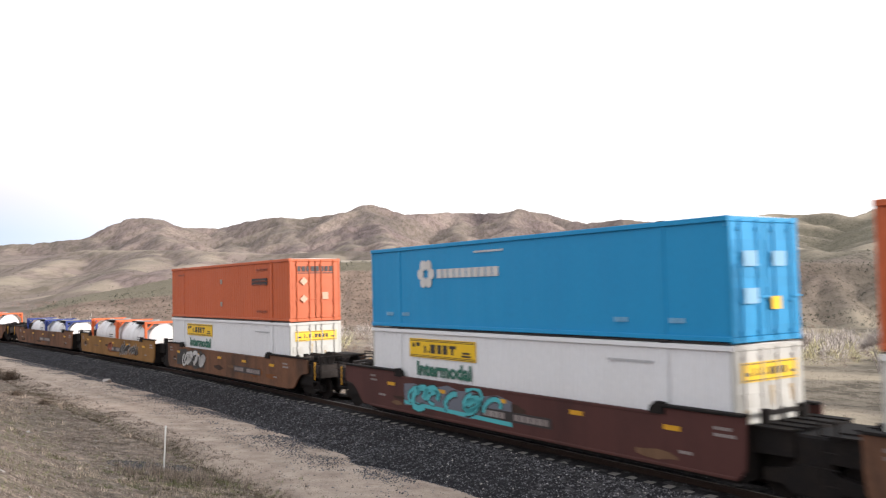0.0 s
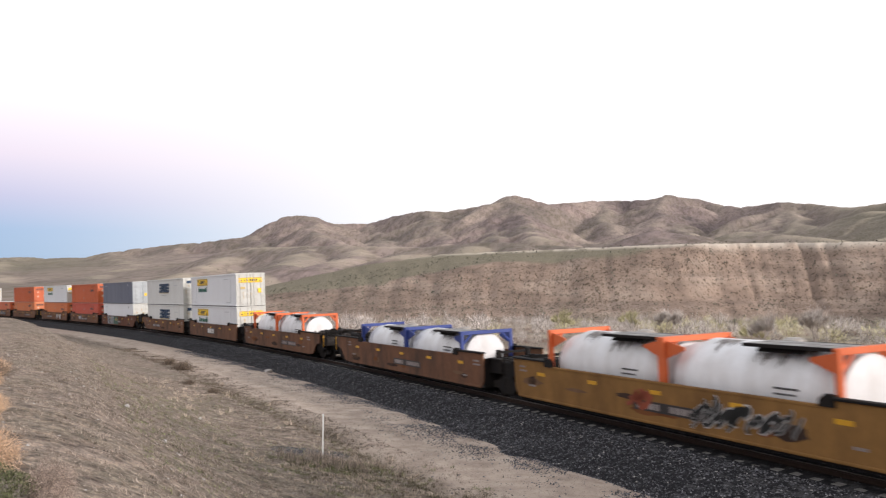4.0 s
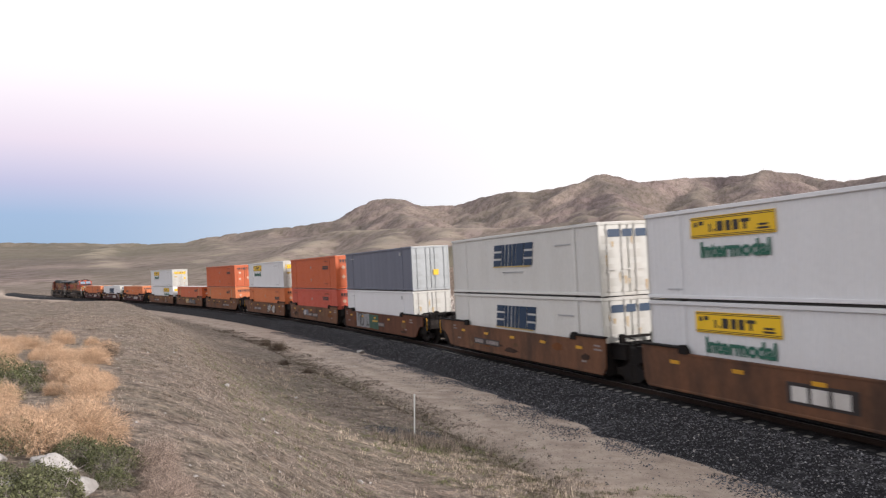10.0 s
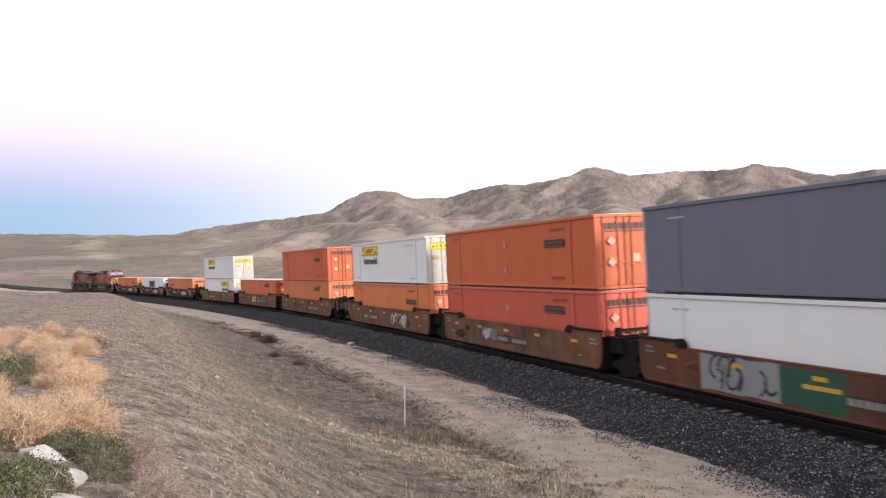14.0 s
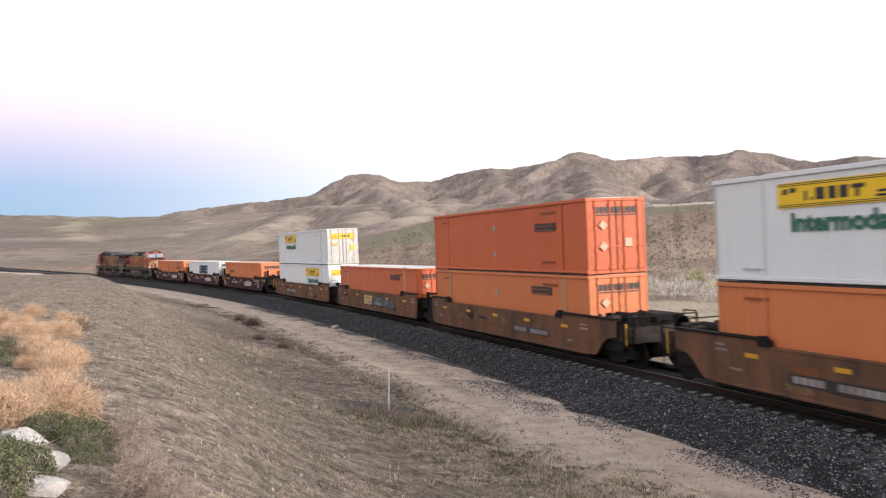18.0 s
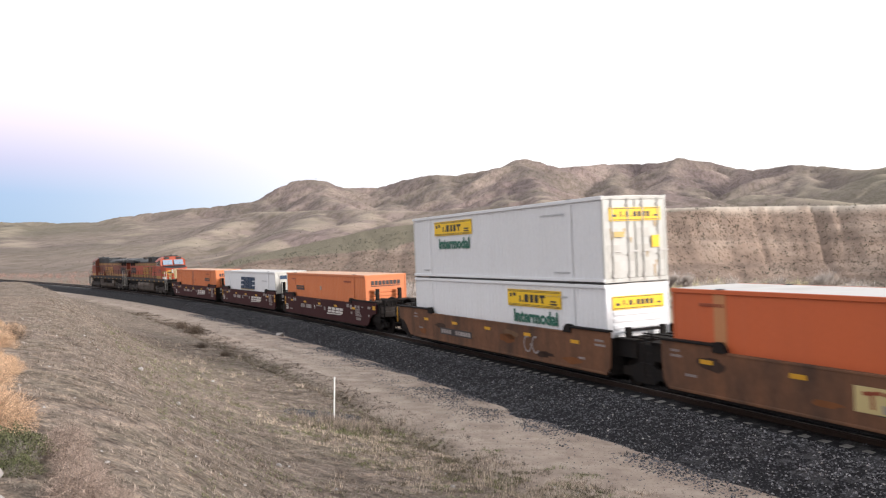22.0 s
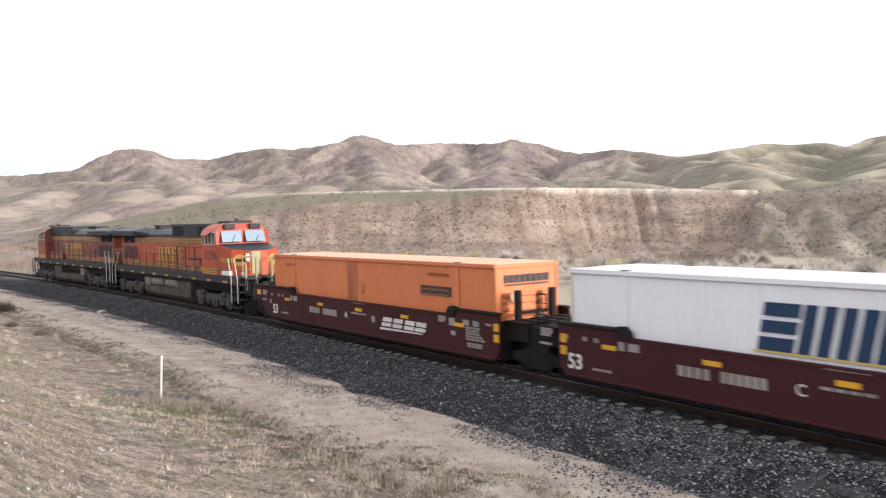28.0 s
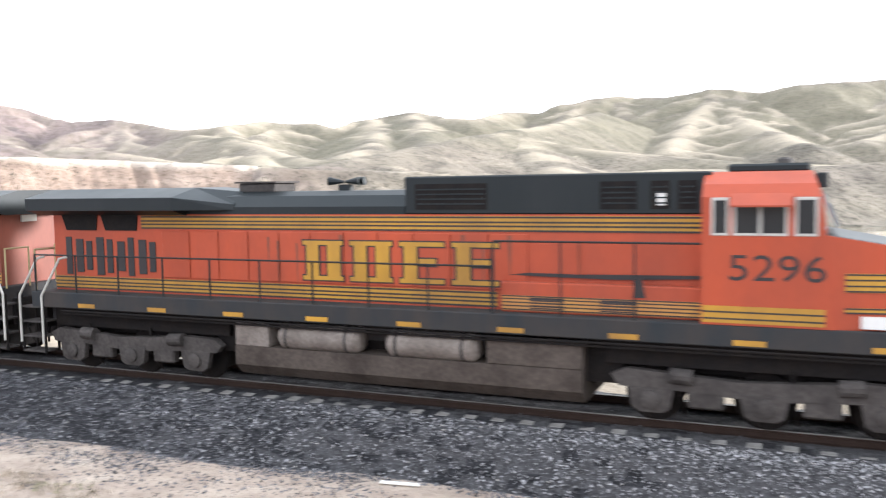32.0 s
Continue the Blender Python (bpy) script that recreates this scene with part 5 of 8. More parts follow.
def well_car(label, color, ahead, behind, letter="", scrawl=0, mark=""):
    """A well car. ahead, behind: True where that end has its own coupler, False where it shares a truck."""
    car = thing("well_car", label, "rail car", "well cars of the train")
    side_key = (color.name, ahead, behind)
    if side_key not in CAR_MESH:
        CAR_MESH[side_key] = Shape().prism(side_outline(ahead, behind), -0.035, 0.035).mesh("side_sill", color)
    if color.name not in CAR_MESH:
        CAR_MESH[color.name] = Shape().chamfered(-5.9, 5.9, -0.06, 0.06, SILL - 0.05, SILL + 0.02, 0.01).mesh("top_chord", color)
        CAR_MESH[color.name, "foot"] = Shape().chamfered(-8.16, 8.16, -0.05, 0.08, 0.34, 0.42, 0.012).mesh("bottom_chord", color)
    for sy in (-1, 1):
        side = part("side_sill", CAR_MESH[side_key], color, car, at=pose(0, sy * 1.43, 0))
        part("top_chord", CAR_MESH[color.name], color, side, at=pose(0, -sy * 0.01, 0))
        part("bottom_chord", CAR_MESH[color.name, "foot"], color, side)
        for sx, own in ((1, ahead), (-1, behind)):
            reach = 9.95 if own else 8.42
            part("end_chord", Shape().chamfered(min(6.1 * sx, reach * sx), max(6.1 * sx, reach * sx), -0.13, 0.10, RAISED - 0.01, RAISED + 0.055, 0.012), DARK, side, "dark steel walkway edge", at=pose(0, -sy * 0.03, 0))
            part("guide_block", Shape().prism([(5.72 * sx, SILL), (6.2 * sx, SILL), (6.2 * sx, RAISED + 0.10), (5.95 * sx, RAISED + 0.12), (5.78 * sx, RAISED)], -0.09, 0.06), DARK, side, "dark container guide")
    part("well_floor", Shape().box(-8.1, 8.1, -1.38, 1.38, 0.26, 0.34), DARK, car)
    for sx, own in ((1, ahead), (-1, behind)):
        reach = 10.75 if own else 9.35
        deck = Shape().prism([(8.25 * sx, 0.95), (reach * sx, 0.98), (reach * sx, 1.52), (8.25 * sx, 1.52)], -1.12 if not own else -1.30, 1.12 if not own else 1.30)
        part("end_deck", deck, GRIMY if own else DARK, car)
        grate = Shape()
        for k in range(5):
            grate.box(min(8.35 * sx, reach * sx), max(8.35 * sx, reach * sx), -1.2 + k * 0.52, -0.9 + k * 0.52, 1.525, 1.56)
        part("walkway", grate, DARK, car, "dark steel walkway grating")
        part("bulkhead", Shape().chamfered(min(8.28 * sx, 8.34 * sx), max(8.28 * sx, 8.34 * sx), -1.39, 1.39, 0.34, 1.54, 0.01), DARK, car, "dark end bulkhead of the well")
        post = Shape()
        for yy in (-0.7, 0.7):
            post.chamfered(8.42 * sx - 0.09, 8.42 * sx + 0.09, yy - 0.10, yy + 0.10, 1.5, 2.45 if color is MAROON else 1.86, 0.02)
        post.box(8.36 * sx, 8.36 * sx + 0.08 * sx, -0.7, 0.7, 1.70, 1.80)
        part("bulkhead_post", post, DARK, car)
        if own:
            beam = Shape().box(min(10.75 * sx, 11.0 * sx), max(10.75 * sx, 11.0 * sx), -1.3, 1.3, 1.0, 1.3)
            part("end_sill", beam, GRIMY, car)
            knuckle = Shape().box(min(10.9 * sx, 11.6 * sx), max(10.9 * sx, 11.6 * sx), -0.12, 0.12, 0.72, 0.98).chamfered(11.45 * sx - 0.18, 11.45 * sx + 0.18, -0.2, 0.2, 0.68, 1.02, 0.05)
            part("coupler", knuckle, DARK, car)
            for yy in (-1.32, 1.32):
                part("grab_rail", Shape().path([(10.9 * sx, yy, 1.0), (10.9 * sx, yy, 1.95), (10.2 * sx, yy, 1.95), (10.2 * sx, yy, 1.5)], 0.025), DARK, car)
                part("grab_rail", Shape().path([(10.9 * sx, yy, 1.72), (10.2 * sx, yy, 1.72)], 0.018), DARK, car)
                if color is not MAROON:
                    part("grab_post", Shape().chamfered(10.55 * sx - 0.022, 10.55 * sx + 0.022, yy * 1.04 - 0.02, yy * 1.04 + 0.02, 0.9, 1.66, 0.006), AMBER, car, "dull yellow grab post")
                side_ladder = Shape().path([(10.3 * sx, yy, 0.45), (10.3 * sx, yy, 1.5)], 0.025).path([(10.85 * sx, yy, 0.45), (10.85 * sx, yy, 1.5)], 0.025)
                lad = part("ladder", side_ladder, DARK, car)
                for z in (0.45, 0.8, 1.15):
                    part("rung", Shape().box(min(10.3 * sx, 10.85 * sx), max(10.3 * sx, 10.85 * sx), yy - 0.05, yy + 0.05, z, z + 0.04), DARK, lad)
            part("grab_rail", Shape().path([(10.98 * sx, -1.3, 1.3), (10.98 * sx, -1.3, 1.9), (10.98 * sx, 1.3, 1.9), (10.98 * sx, 1.3, 1.3)], 0.025), DARK, car)
            brake = Shape().lathe([(0, 0.30), (0.03, 0.30), (0.03, 0.24), (0, 0.24)], "x", 18, (10.62 * sx, -0.75, 1.78)).tube((10.62 * sx, -0.75, 1.4), (10.62 * sx, -0.75, 1.78), 0.05).box(10.62 * sx - 0.02, 10.62 * sx + 0.02, -1.0, -0.5, 1.76, 1.80)
            part("hand_brake", brake, DARK, car, "hand brake wheel on a stand")
            part("brake_box", Shape().chamfered(10.2 * sx - 0.22, 10.2 * sx + 0.22, -0.95, -0.35, 1.55, 1.86, 0.04), GRIMY, car, "grimy brake housing")
            part("brake_gear", Shape().chamfered(min(9.0 * sx, 10.2 * sx), max(9.0 * sx, 10.2 * sx), 0.1, 0.9, 1.55, 1.88, 0.05), DARK, car)
            part("air_reservoir", Shape().tube((8.75 * sx, -0.55, 1.74), (9.85 * sx, -0.55, 1.74), 0.19, sides=14), DARK, car)
            part("relay_valve", Shape().chamfered(9.35 * sx - 0.18, 9.35 * sx + 0.18, -1.25, -0.85, 1.56, 1.84, 0.04), GRIMY, car)
            for x in (8.75, 9.55):
                part("stanchion", Shape().chamfered(x * sx - 0.05, x * sx + 0.05, -1.32, -1.22, 1.5, 1.88, 0.01), GRIMY, car)
            part("draft_sill", Shape().box(min(8.3 * sx, 11.1 * sx), max(8.3 * sx, 11.1 * sx), -0.45, 0.45, 0.55, 1.0), DARK, car)
            part("bolster", Shape().prism([(9.0 * sx, 0.62), (10.1 * sx, 0.62), (10.3 * sx, 1.0), (8.8 * sx, 1.0)], -1.3, 1.3), DARK, car)
            add_truck(car, 9.55 * sx)
        elif sx == -1:
            add_truck(car, -9.745)
            part("connector", Shape().chamfered(-10.2, -9.3, -1.05, 1.05, 0.45, 1.48, 0.05), DARK, car, "grimy joint between the cars")
            ladder = Shape()
            tall, yy = 2.5 if color is MAROON else 1.86, -1.42
            ladder.path([(-9.33, yy, 0.5), (-9.33, yy, tall)], 0.025).path([(-8.95, yy, 1.5), (-8.95, yy, tall), (-9.33, yy, tall)], 0.025)
            rails = part("ladder", ladder, DARK, car)
            for z in np.arange(0.6, tall, 0.33):
                part("rung", Shape().path([(-9.33, yy, z), (-8.95, yy, z)], 0.016), DARK, rails)
    y = -1.47
    if color is MAROON:
        for k, xa in enumerate((1.60, 2.34, 3.10, 3.80)):
            w, h = (0.62, 0.60, 0.62, 0.62)[k], 0.33
            z0 = 0.83
            mark_shape = Shape()
            for a0, a1, b0, b1 in ((0, 1, 0, 0.40), (0.03, 1, 0.54, 1)):
                mark_shape.prism([(xa + a0 * w + 0.35 * b0 * h, z0 + b0 * h), (xa + a1 * w + 0.35 * b0 * h, z0 + b0 * h), (xa + a1 * w + 0.35 * b1 * h, z0 + b1 * h), (xa + a0 * w + 0.35 * b1 * h, z0 + b1 * h)], y - 0.006, y + 0.02)
            part("side_mark", mark_shape, PRINT, car, "pale slanted block mark")
        part("mark_underline", Shape().prism([(1.46, 0.69), (4.25, 0.75), (4.30, 0.79), (1.50, 0.77)], y - 0.006, y + 0.02), PRINT, car)
        part("lettering", lettering("53", 0.40, PRINT, bold=0.012), PRINT, car, at=pose(-7.76, y - 0.002, 0.58))
        if letter:
            part("lettering", lettering(letter, 0.25, PRINT), PRINT, car, at=pose(-1.10, y - 0.002, 0.90))
        for x0, n, w in ((-4.27, 4, 0.24), (-3.07, 6, 0.205)):
            for k in range(n):
                part("reporting_bar", Shape().box(x0 + w * k, x0 + w * k + w * 0.74, y - 0.006, y + 0.02, 0.88, 1.13), DIM, car)
        for x, z, w in ((-9.15, 1.50, 0.5), (-9.15, 1.42, 0.5), (-9.15, 1.34, 0.4), (-9.2, 1.10, 0.5), (-7.1, 0.62, 0.7), (-0.68, 1.10, 1.2), (-0.59, 1.52, 1.0), (5.24, 1.44, 0.44), (5.24, 1.37, 0.44), (5.24, 1.30, 0.36), (6.75, 1.20, 0.76), (6.75, 1.11, 0.7), (6.75, 1.02, 0.74), (6.75, 0.93, 0.9), (6.75, 0.84, 1.0), (6.82, 0.70, 0.8), (6.82, 0.62, 0.76), (7.75, 1.38, 0.3)):
            part("stencil", blocks(x, z, w, 0.065, 4, y), DIM, car)
        for x, z, w, h in ((-8.36, 1.0, 0.16, 0.18), (-8.2, 1.36, 0.18, 0.11), (-7.46, 1.36, 0.16, 0.11), (-7.04, 1.36, 0.16, 0.11), (-6.16, 1.25, 0.2, 0.22), (-5.84, 1.26, 0.36, 0.20), (0.88, 0.90, 0.24, 0.23), (5.84, 1.22, 0.32, 0.25), (5.94, 0.92, 0.24, 0.14), (6.6, 1.30, 0.32, 0.17), (7.12, 1.30, 0.3, 0.17), (8.75, 1.35, 0.4, 0.13), (8.8, 0.9, 0.2, 0.12)):
            if abs(x) < 8.3 or (x < 0 and behind) or (x > 0 and ahead):
                part("stencil", Shape().box(x, x + w, y - 0.006, y + 0.02, z, z + h), DIM, car)
        for x, own in ((8.31, ahead), (-8.2, behind)):
            for z in (1.36, 1.03) if not own else ():
                part("end_reflector", Shape().box(x - 0.14, x + 0.1, y - 0.008, y + 0.02, z - 0.12, z + 0.12), AMBER, car, "yellow square reflector")
            if own:
                part("end_reflector", Shape().box(x * 1.17 - 0.2, x * 1.17 + 0.2, y - 0.008, y + 0.02, 1.33, 1.55), AMBER, car, "yellow square reflector")
    elif mark == "plate":
        part("number_plate", Shape().box(-1.30, 1.2, y - 0.004, y + 0.02, 0.66, 1.24), INK, car)
        block_row("plate_mark", -1.12, 0.74, 2.2, 0.40, 3, y - 0.006, PRINT, car)
    else:
        sh = {2: 3.0, 5: 3.0, 7: -3.8, 10: -3.95, 11: 2.95, 13: -3.75}.get(scrawl, 0.0)
        panel = part("number_panel", Shape().box(sh - 1.15, sh + 2.15, y - 0.002, y + 0.02, 0.70, 1.00), INK, car, "dark panel with pale unreadable marks")
        for k, (xa, ww) in enumerate(((-1.0, 0.24), (-0.72, 0.24), (-0.44, 0.24), (-0.16, 0.22), (0.5, 0.22), (0.76, 0.22), (1.02, 0.22), (1.28, 0.22), (1.54, 0.22), (1.80, 0.22))):
            part("panel_mark", Shape().box(sh + xa, sh + xa + ww, y - 0.006, y + 0.01, 0.76, 0.94), DIM, panel)
        for x, z, w in ((-8.0, 1.45, 0.4), (-8.0, 1.3, 0.5), (7.6, 1.4, 0.5), (7.6, 1.25, 0.6), (-7.4, 0.8, 0.5), (6.6, 0.72, 0.4)):
            part("stencil", blocks(x, z, w, 0.07, 3, y), DIM, car)
        gs = random.Random(scrawl * 13 + 5)
        for k in range(9):
            x, w = gs.uniform(-7.4, 7), gs.uniform(0.5, 1.7)
            z, h = gs.uniform(0.46, 1.0), gs.uniform(0.15, 0.5)
            blot = [(x + w * 0.5 * math.cos(a) * gs.uniform(0.7, 1.2), z + h * (1 + math.sin(a) * gs.uniform(0.6, 1.1)) * 0.5) for a in np.linspace(0, 2 * math.pi, 13)[:-1]]
            part("rust_stain", Shape().prism(blot, -1.4685, -1.462), STAINS[k % 3], car, "dark rusty stain")
    for x in (-6.5, -3.3, -0.1, 3.15, 6.4):
        part("reflector", Shape().box(x - 0.25, x + 0.25, y - 0.008, y + 0.02, 1.22, 1.34), AMBER, car, "yellow reflective strip")
    return car


# positions along the train: the middle of the ninth car at 13 s, spacing of joined and coupled cars
JOINED, COUPLED = 19.496, 23.546
SPEEDS = [(0, 10.749), (5, 10.845), (10, 10.858), (15, 10.888), (20, 10.908), (25, 10.915), (32, 10.903)]
CLOCK = np.linspace(0, 32, 641)
GONE = np.concatenate([[0], np.cumsum(np.interp(CLOCK, *zip(*SPEEDS))[1:] * 0.05)])


def train_place(t):
    return 88.583 - (np.interp(t, CLOCK, GONE) - np.interp(13, CLOCK, GONE))


MOVING = []      # (thing, distance behind the ninth car, pose on the car, half wheelbase)


def ride(ob, back, m=None, half=7.0):
    m = m or Matrix()
    ob.matrix_basis = car_pose(train_place(0) + back, half) @ m
    MOVING.append((ob, back, m, half))


BASE = 0.36
W_, O_ = "white ribbed shipping container with a yellow decal", "orange ribbed shipping container with dark marks"


def hunt(x=-3.5, placards=False):
    return container(W_, WHITE, ENDS, True, "yellow", x, 1.72, placards)


def orange(color=ORANGE, x=3.85, z=1.74, stained=False, bars=False, ribbed=True, posts=None):
    return container(O_, color, color, ribbed, "dark_box", x, z, stained, bars, posts)


def tank_stain(a0, a1, x0, x1, r, seed):
    """A sheet of grime that lies on the tank's shell, with a ragged lower edge."""
    g = random.Random(seed)
    s = Shape()
    n = 14
    for i in range(n + 1):
        x = x0 + (x1 - x0) * i / n
        low_edge = a1 + g.uniform(-14, 20) * (1 if 0 < i < n else 0)
        for k in range(5):
            a = radians(a0 + (low_edge - a0) * k / 4)
            s.v.append((x, -r * math.sin(a), 1.33 + r * math.cos(a)))
    s.f = [(i * 5 + k, i * 5 + k + 1, i * 5 + k + 6, i * 5 + k + 5) for i in range(n) for k in range(4)]
    return s


def tank(label, frame_mat, m_label="white tank", tall=2.52, seed=1):
    t = thing("tank_container", label, "tank container", "tank containers on the train")
    L, W, H = 3.03, 1.22, tall
    prof = [(-2.75, 0.05), (-2.72, 0.5), (-2.6, 0.85), (-2.35, 1.08), (-2.1, 1.14), (2.1, 1.14), (2.35, 1.08), (2.6, 0.85), (2.72, 0.5), (2.75, 0.05)]
    girth = 1.0 if tall > 2.4 else 0.92
    mid = 1.33 - 0.75 * (2.52 - tall)
    shell = part("tank", Shape().lathe(prof, "x", 40, (0, 0, 1.33)), TANKWHITE, t, m_label, smooth=True, at=pose(0, 0, mid - 1.33 * girth) @ Matrix.Diagonal((1, girth, girth, 1)))
    for x in (-2.12, 0.0, 2.12):
        part("tank_seam", Shape().lathe([(x - 0.03, 1.143), (x + 0.03, 1.143)], "x", 40, (0, 0, 1.33)), TANKWHITE, shell, smooth=True)
    for k, (a0, a1, x0, x1) in enumerate(((8, 30, -1.7, -0.9), (6, 46, 0.1, 1.2), (10, 34, 1.4, 2.0))):
        part("grime", tank_stain(a0, a1, x0, x1, 1.147, seed * 7 + k), GRIME, shell, "dark grime spilled down the shell")
    for sx in (-1, 1):
        x0, x1 = sx * L - 0.08, sx * L + 0.08
        for sy in (-1, 1):
            part("corner_post", Shape().chamfered(x0, x1, sy * W - 0.08, sy * W + 0.08, 0, H, 0.02), frame_mat, t)
            gus = Shape().prism([(sx * (L - 0.06), H - 0.10), (sx * (L - 0.06), H - 0.62), (sx * (L - 0.85), H - 0.34), (sx * (L - 0.85), H - 0.26)], sy * 1.16 - 0.02, sy * 1.16 + 0.02)
            part("gusset", gus, frame_mat, t)
            part("brace", Shape().tube((sx * L, sy * W, H - 0.6), (sx * L, sy * 0.70, H - 0.1), 0.06, sides=6), frame_mat, t)
            part("brace", Shape().tube((sx * L, sy * W, 0.12), (sx * (L - 0.9), sy * 0.9, 0.45), 0.06, sides=6), frame_mat, t)
        part("end_beam", Shape().chamfered(x0, x1, -W, W, H - 0.16, H, 0.015), frame_mat, t)
        part("end_beam", Shape().chamfered(x0, x1, -W, W, 0, 0.14, 0.015), frame_mat, t)
        dish = Shape().lathe([(sx * 2.45, 0.98), (sx * 2.90, 0.98), (sx * 2.92, 0.94), (sx * 2.95, 0.5), (sx * 2.96, 0.02)], "x", 32, (0, 0, mid))
        part("end_skirt", dish, TANKWHITE, t, smooth=True)
    part("cat_walk", Shape().box(0.05, 2.85, -1.12, -0.62, H - 0.05, H - 0.01).box(0.05, 2.85, -0.56, -0.10, H - 0.05, H - 0.01), WALKWAY, t, "grey grated walkway over half of the tank")
    part("walkway_edge", Shape().box(0.02, 2.88, -1.16, -1.12, H - 0.10, H - 0.01), DARK, t)
    part("spill_tray", Shape().prism([(-1.06, H - 0.22), (-0.95, H - 0.10), (0.9, H - 0.10), (1.0, H - 0.22), (0.9, H - 0.14), (-0.93, H - 0.14)], 0.4, 1.9, "x"), DARK, t, "dark stained spill tray over the valves")
    part("manhole", Shape().lathe([(H - 0.16, 0.28), (H - 0.02, 0.28), (H + 0.03, 0.2)], "z", 18, (0.3, 0.35, 0)), SILVER, t)
    part("side_band", Shape().box(-0.9, 0.5, -1.165, -1.10, 0.78, 0.98), SPRAYRED, t, "faded red printed band")
    part("stencil", blocks(1.0, 1.42, 0.8, 0.05, 5, -1.142), INK, t)
    part("stencil", blocks(1.0, 1.28, 0.7, 0.05, 4, -1.142), INK, t)
    part("stencil", blocks(1.0, 1.14, 0.8, 0.05, 6, -1.142), INK, t)
    return t


def ribbon(pts, width, y0, y1):
    """A sprayed stroke: one flat crooked band along a line in the x-z plane."""
    left, right = [], []
    for i, (x, z) in enumerate(pts):
        (xa, za), (xb, zb) = pts[max(0, i - 1)], pts[min(len(pts) - 1, i + 1)]
        d = math.hypot(xb - xa, zb - za) or 1e-6
        nx, nz = -(zb - za) / d * width / 2, (xb - xa) / d * width / 2
        left.append((x + nx, min(1.55, max(0.41, z + nz))))
        right.append((x - nx, min(1.55, max(0.41, z - nz))))
    return strip(left, right, y0, y1)


def strip(left, right, y0, y1):
    s = Shape()
    n = len(left)
    for y in (y0, y1):
        s.v += [(x, y, z) for x, z in left] + [(x, y, z) for x, z in right]
    s.f += [(i, i + 1, n + i + 1, n + i) for i in range(n - 1)]
    s.f += [(2 * n + i, 3 * n + i, 3 * n + i + 1, 2 * n + i + 1) for i in range(n - 1)]
    s.f += [(i, 2 * n + i, 2 * n + i + 1, i + 1) for i in range(n - 1)] + [(n + i, n + i + 1, 3 * n + i + 1, 3 * n + i) for i in range(n - 1)]
    return s


def graffiti(car, x0, w, z0, h, fill, edge, n, seed):
    """A sprayed piece: a dark ground blotch, then thick crooked strokes that interlock."""
    g = random.Random(seed)
    step = w / n
    top = min(1.54, z0 + h)
    if fill == "teal":
        part("graffiti", Shape().prism([(x0, z0 + 0.10), (x0 + w, z0), (x0 + w, z0 + 0.13), (x0, z0 + 0.22)], -1.474, -1.462), GRAFFITI[fill], car, "sprayed teal underline")
    if edge in ("black", "green", "slate"):
        pts = [(x0 + w * k / 9, z0 + g.uniform(0, 0.18) * h) for k in range(10)] + [(x0 + w * (9 - k) / 9, top - g.uniform(0, 0.25) * h) for k in range(10)]
        part("graffiti", Shape().prism(pts, -1.470, -1.462), GRAFFITI[edge if fill != "teal" else "slate"], car, "sprayed %s ground" % edge)
    for i in range(int(n * 1.8)):
        cx, cz = x0 + g.uniform(0.06, 0.94) * w, (z0 + top) / 2 + g.uniform(-0.08, 0.08)
        a0, turn, size = g.uniform(0, 6.28), g.choice((-1, 1)) * g.uniform(1.8, 6.8), g.uniform(0.5, 1.1)
        pts = []
        for k in range(11):
            a, q = a0 + turn * k / 10, size * (0.55 + 0.45 * k / 10)
            pts.append((cx + 0.55 * step * q * math.cos(a) + 0.25 * h * math.sin(a) + g.uniform(-0.03, 0.03), cz + (top - z0) * 0.46 * q * math.sin(a)))
        wide = min(0.20, step * 0.26) * g.uniform(0.5, 1.3)
        if edge != fill and edge != "slate":
            part("graffiti", ribbon(pts, wide * 1.5, -1.476, -1.464), GRAFFITI[edge], car, "sprayed %s outline" % edge)
        part("graffiti", ribbon(pts, wide, -1.482, -1.466), GRAFFITI[fill], car, "sprayed %s stroke" % fill)


def painted_panels(car):
    """Two solid sprayed panels: dull silver with black scrawls, then green with an orange bar."""
    g = random.Random(21)
    for x0, x1, mat, lab in ((-5.0, -1.5, "silver", "silver"), (-1.55, 0.75, "green", "green")):
        rim = [(x0 + (x1 - x0) * k / 8, 0.42 + g.uniform(0, 0.07)) for k in range(9)] + [(x1 - (x1 - x0) * k / 8, 1.53 - g.uniform(0, 0.09)) for k in range(9)]
        part("graffiti", Shape().prism(rim, -1.474 - 0.003 * (mat == "green"), -1.462), GRAFFITI[mat], car, "solid sprayed %s panel" % lab)
    for k in range(9):
        cx, cz, a0 = g.uniform(-4.7, -1.9), g.uniform(0.75, 1.2), g.uniform(0, 6.28)
        pts = [(cx + 0.34 * (0.4 + 0.06 * j) * math.cos(a0 + 0.5 * j) * 1.4, cz + 0.34 * math.sin(a0 + 0.5 * j)) for j in range(g.randrange(5, 9))]
        part("graffiti", ribbon(pts, g.uniform(0.05, 0.13), -1.480, -1.466), GRAFFITI["black"], car, "sprayed black scrawl")
    part("graffiti", Shape().box(-0.7, 0.6, -1.484, -1.466, 0.98, 1.10), GRAFFITI["yellow"], car, "orange sprayed bar")


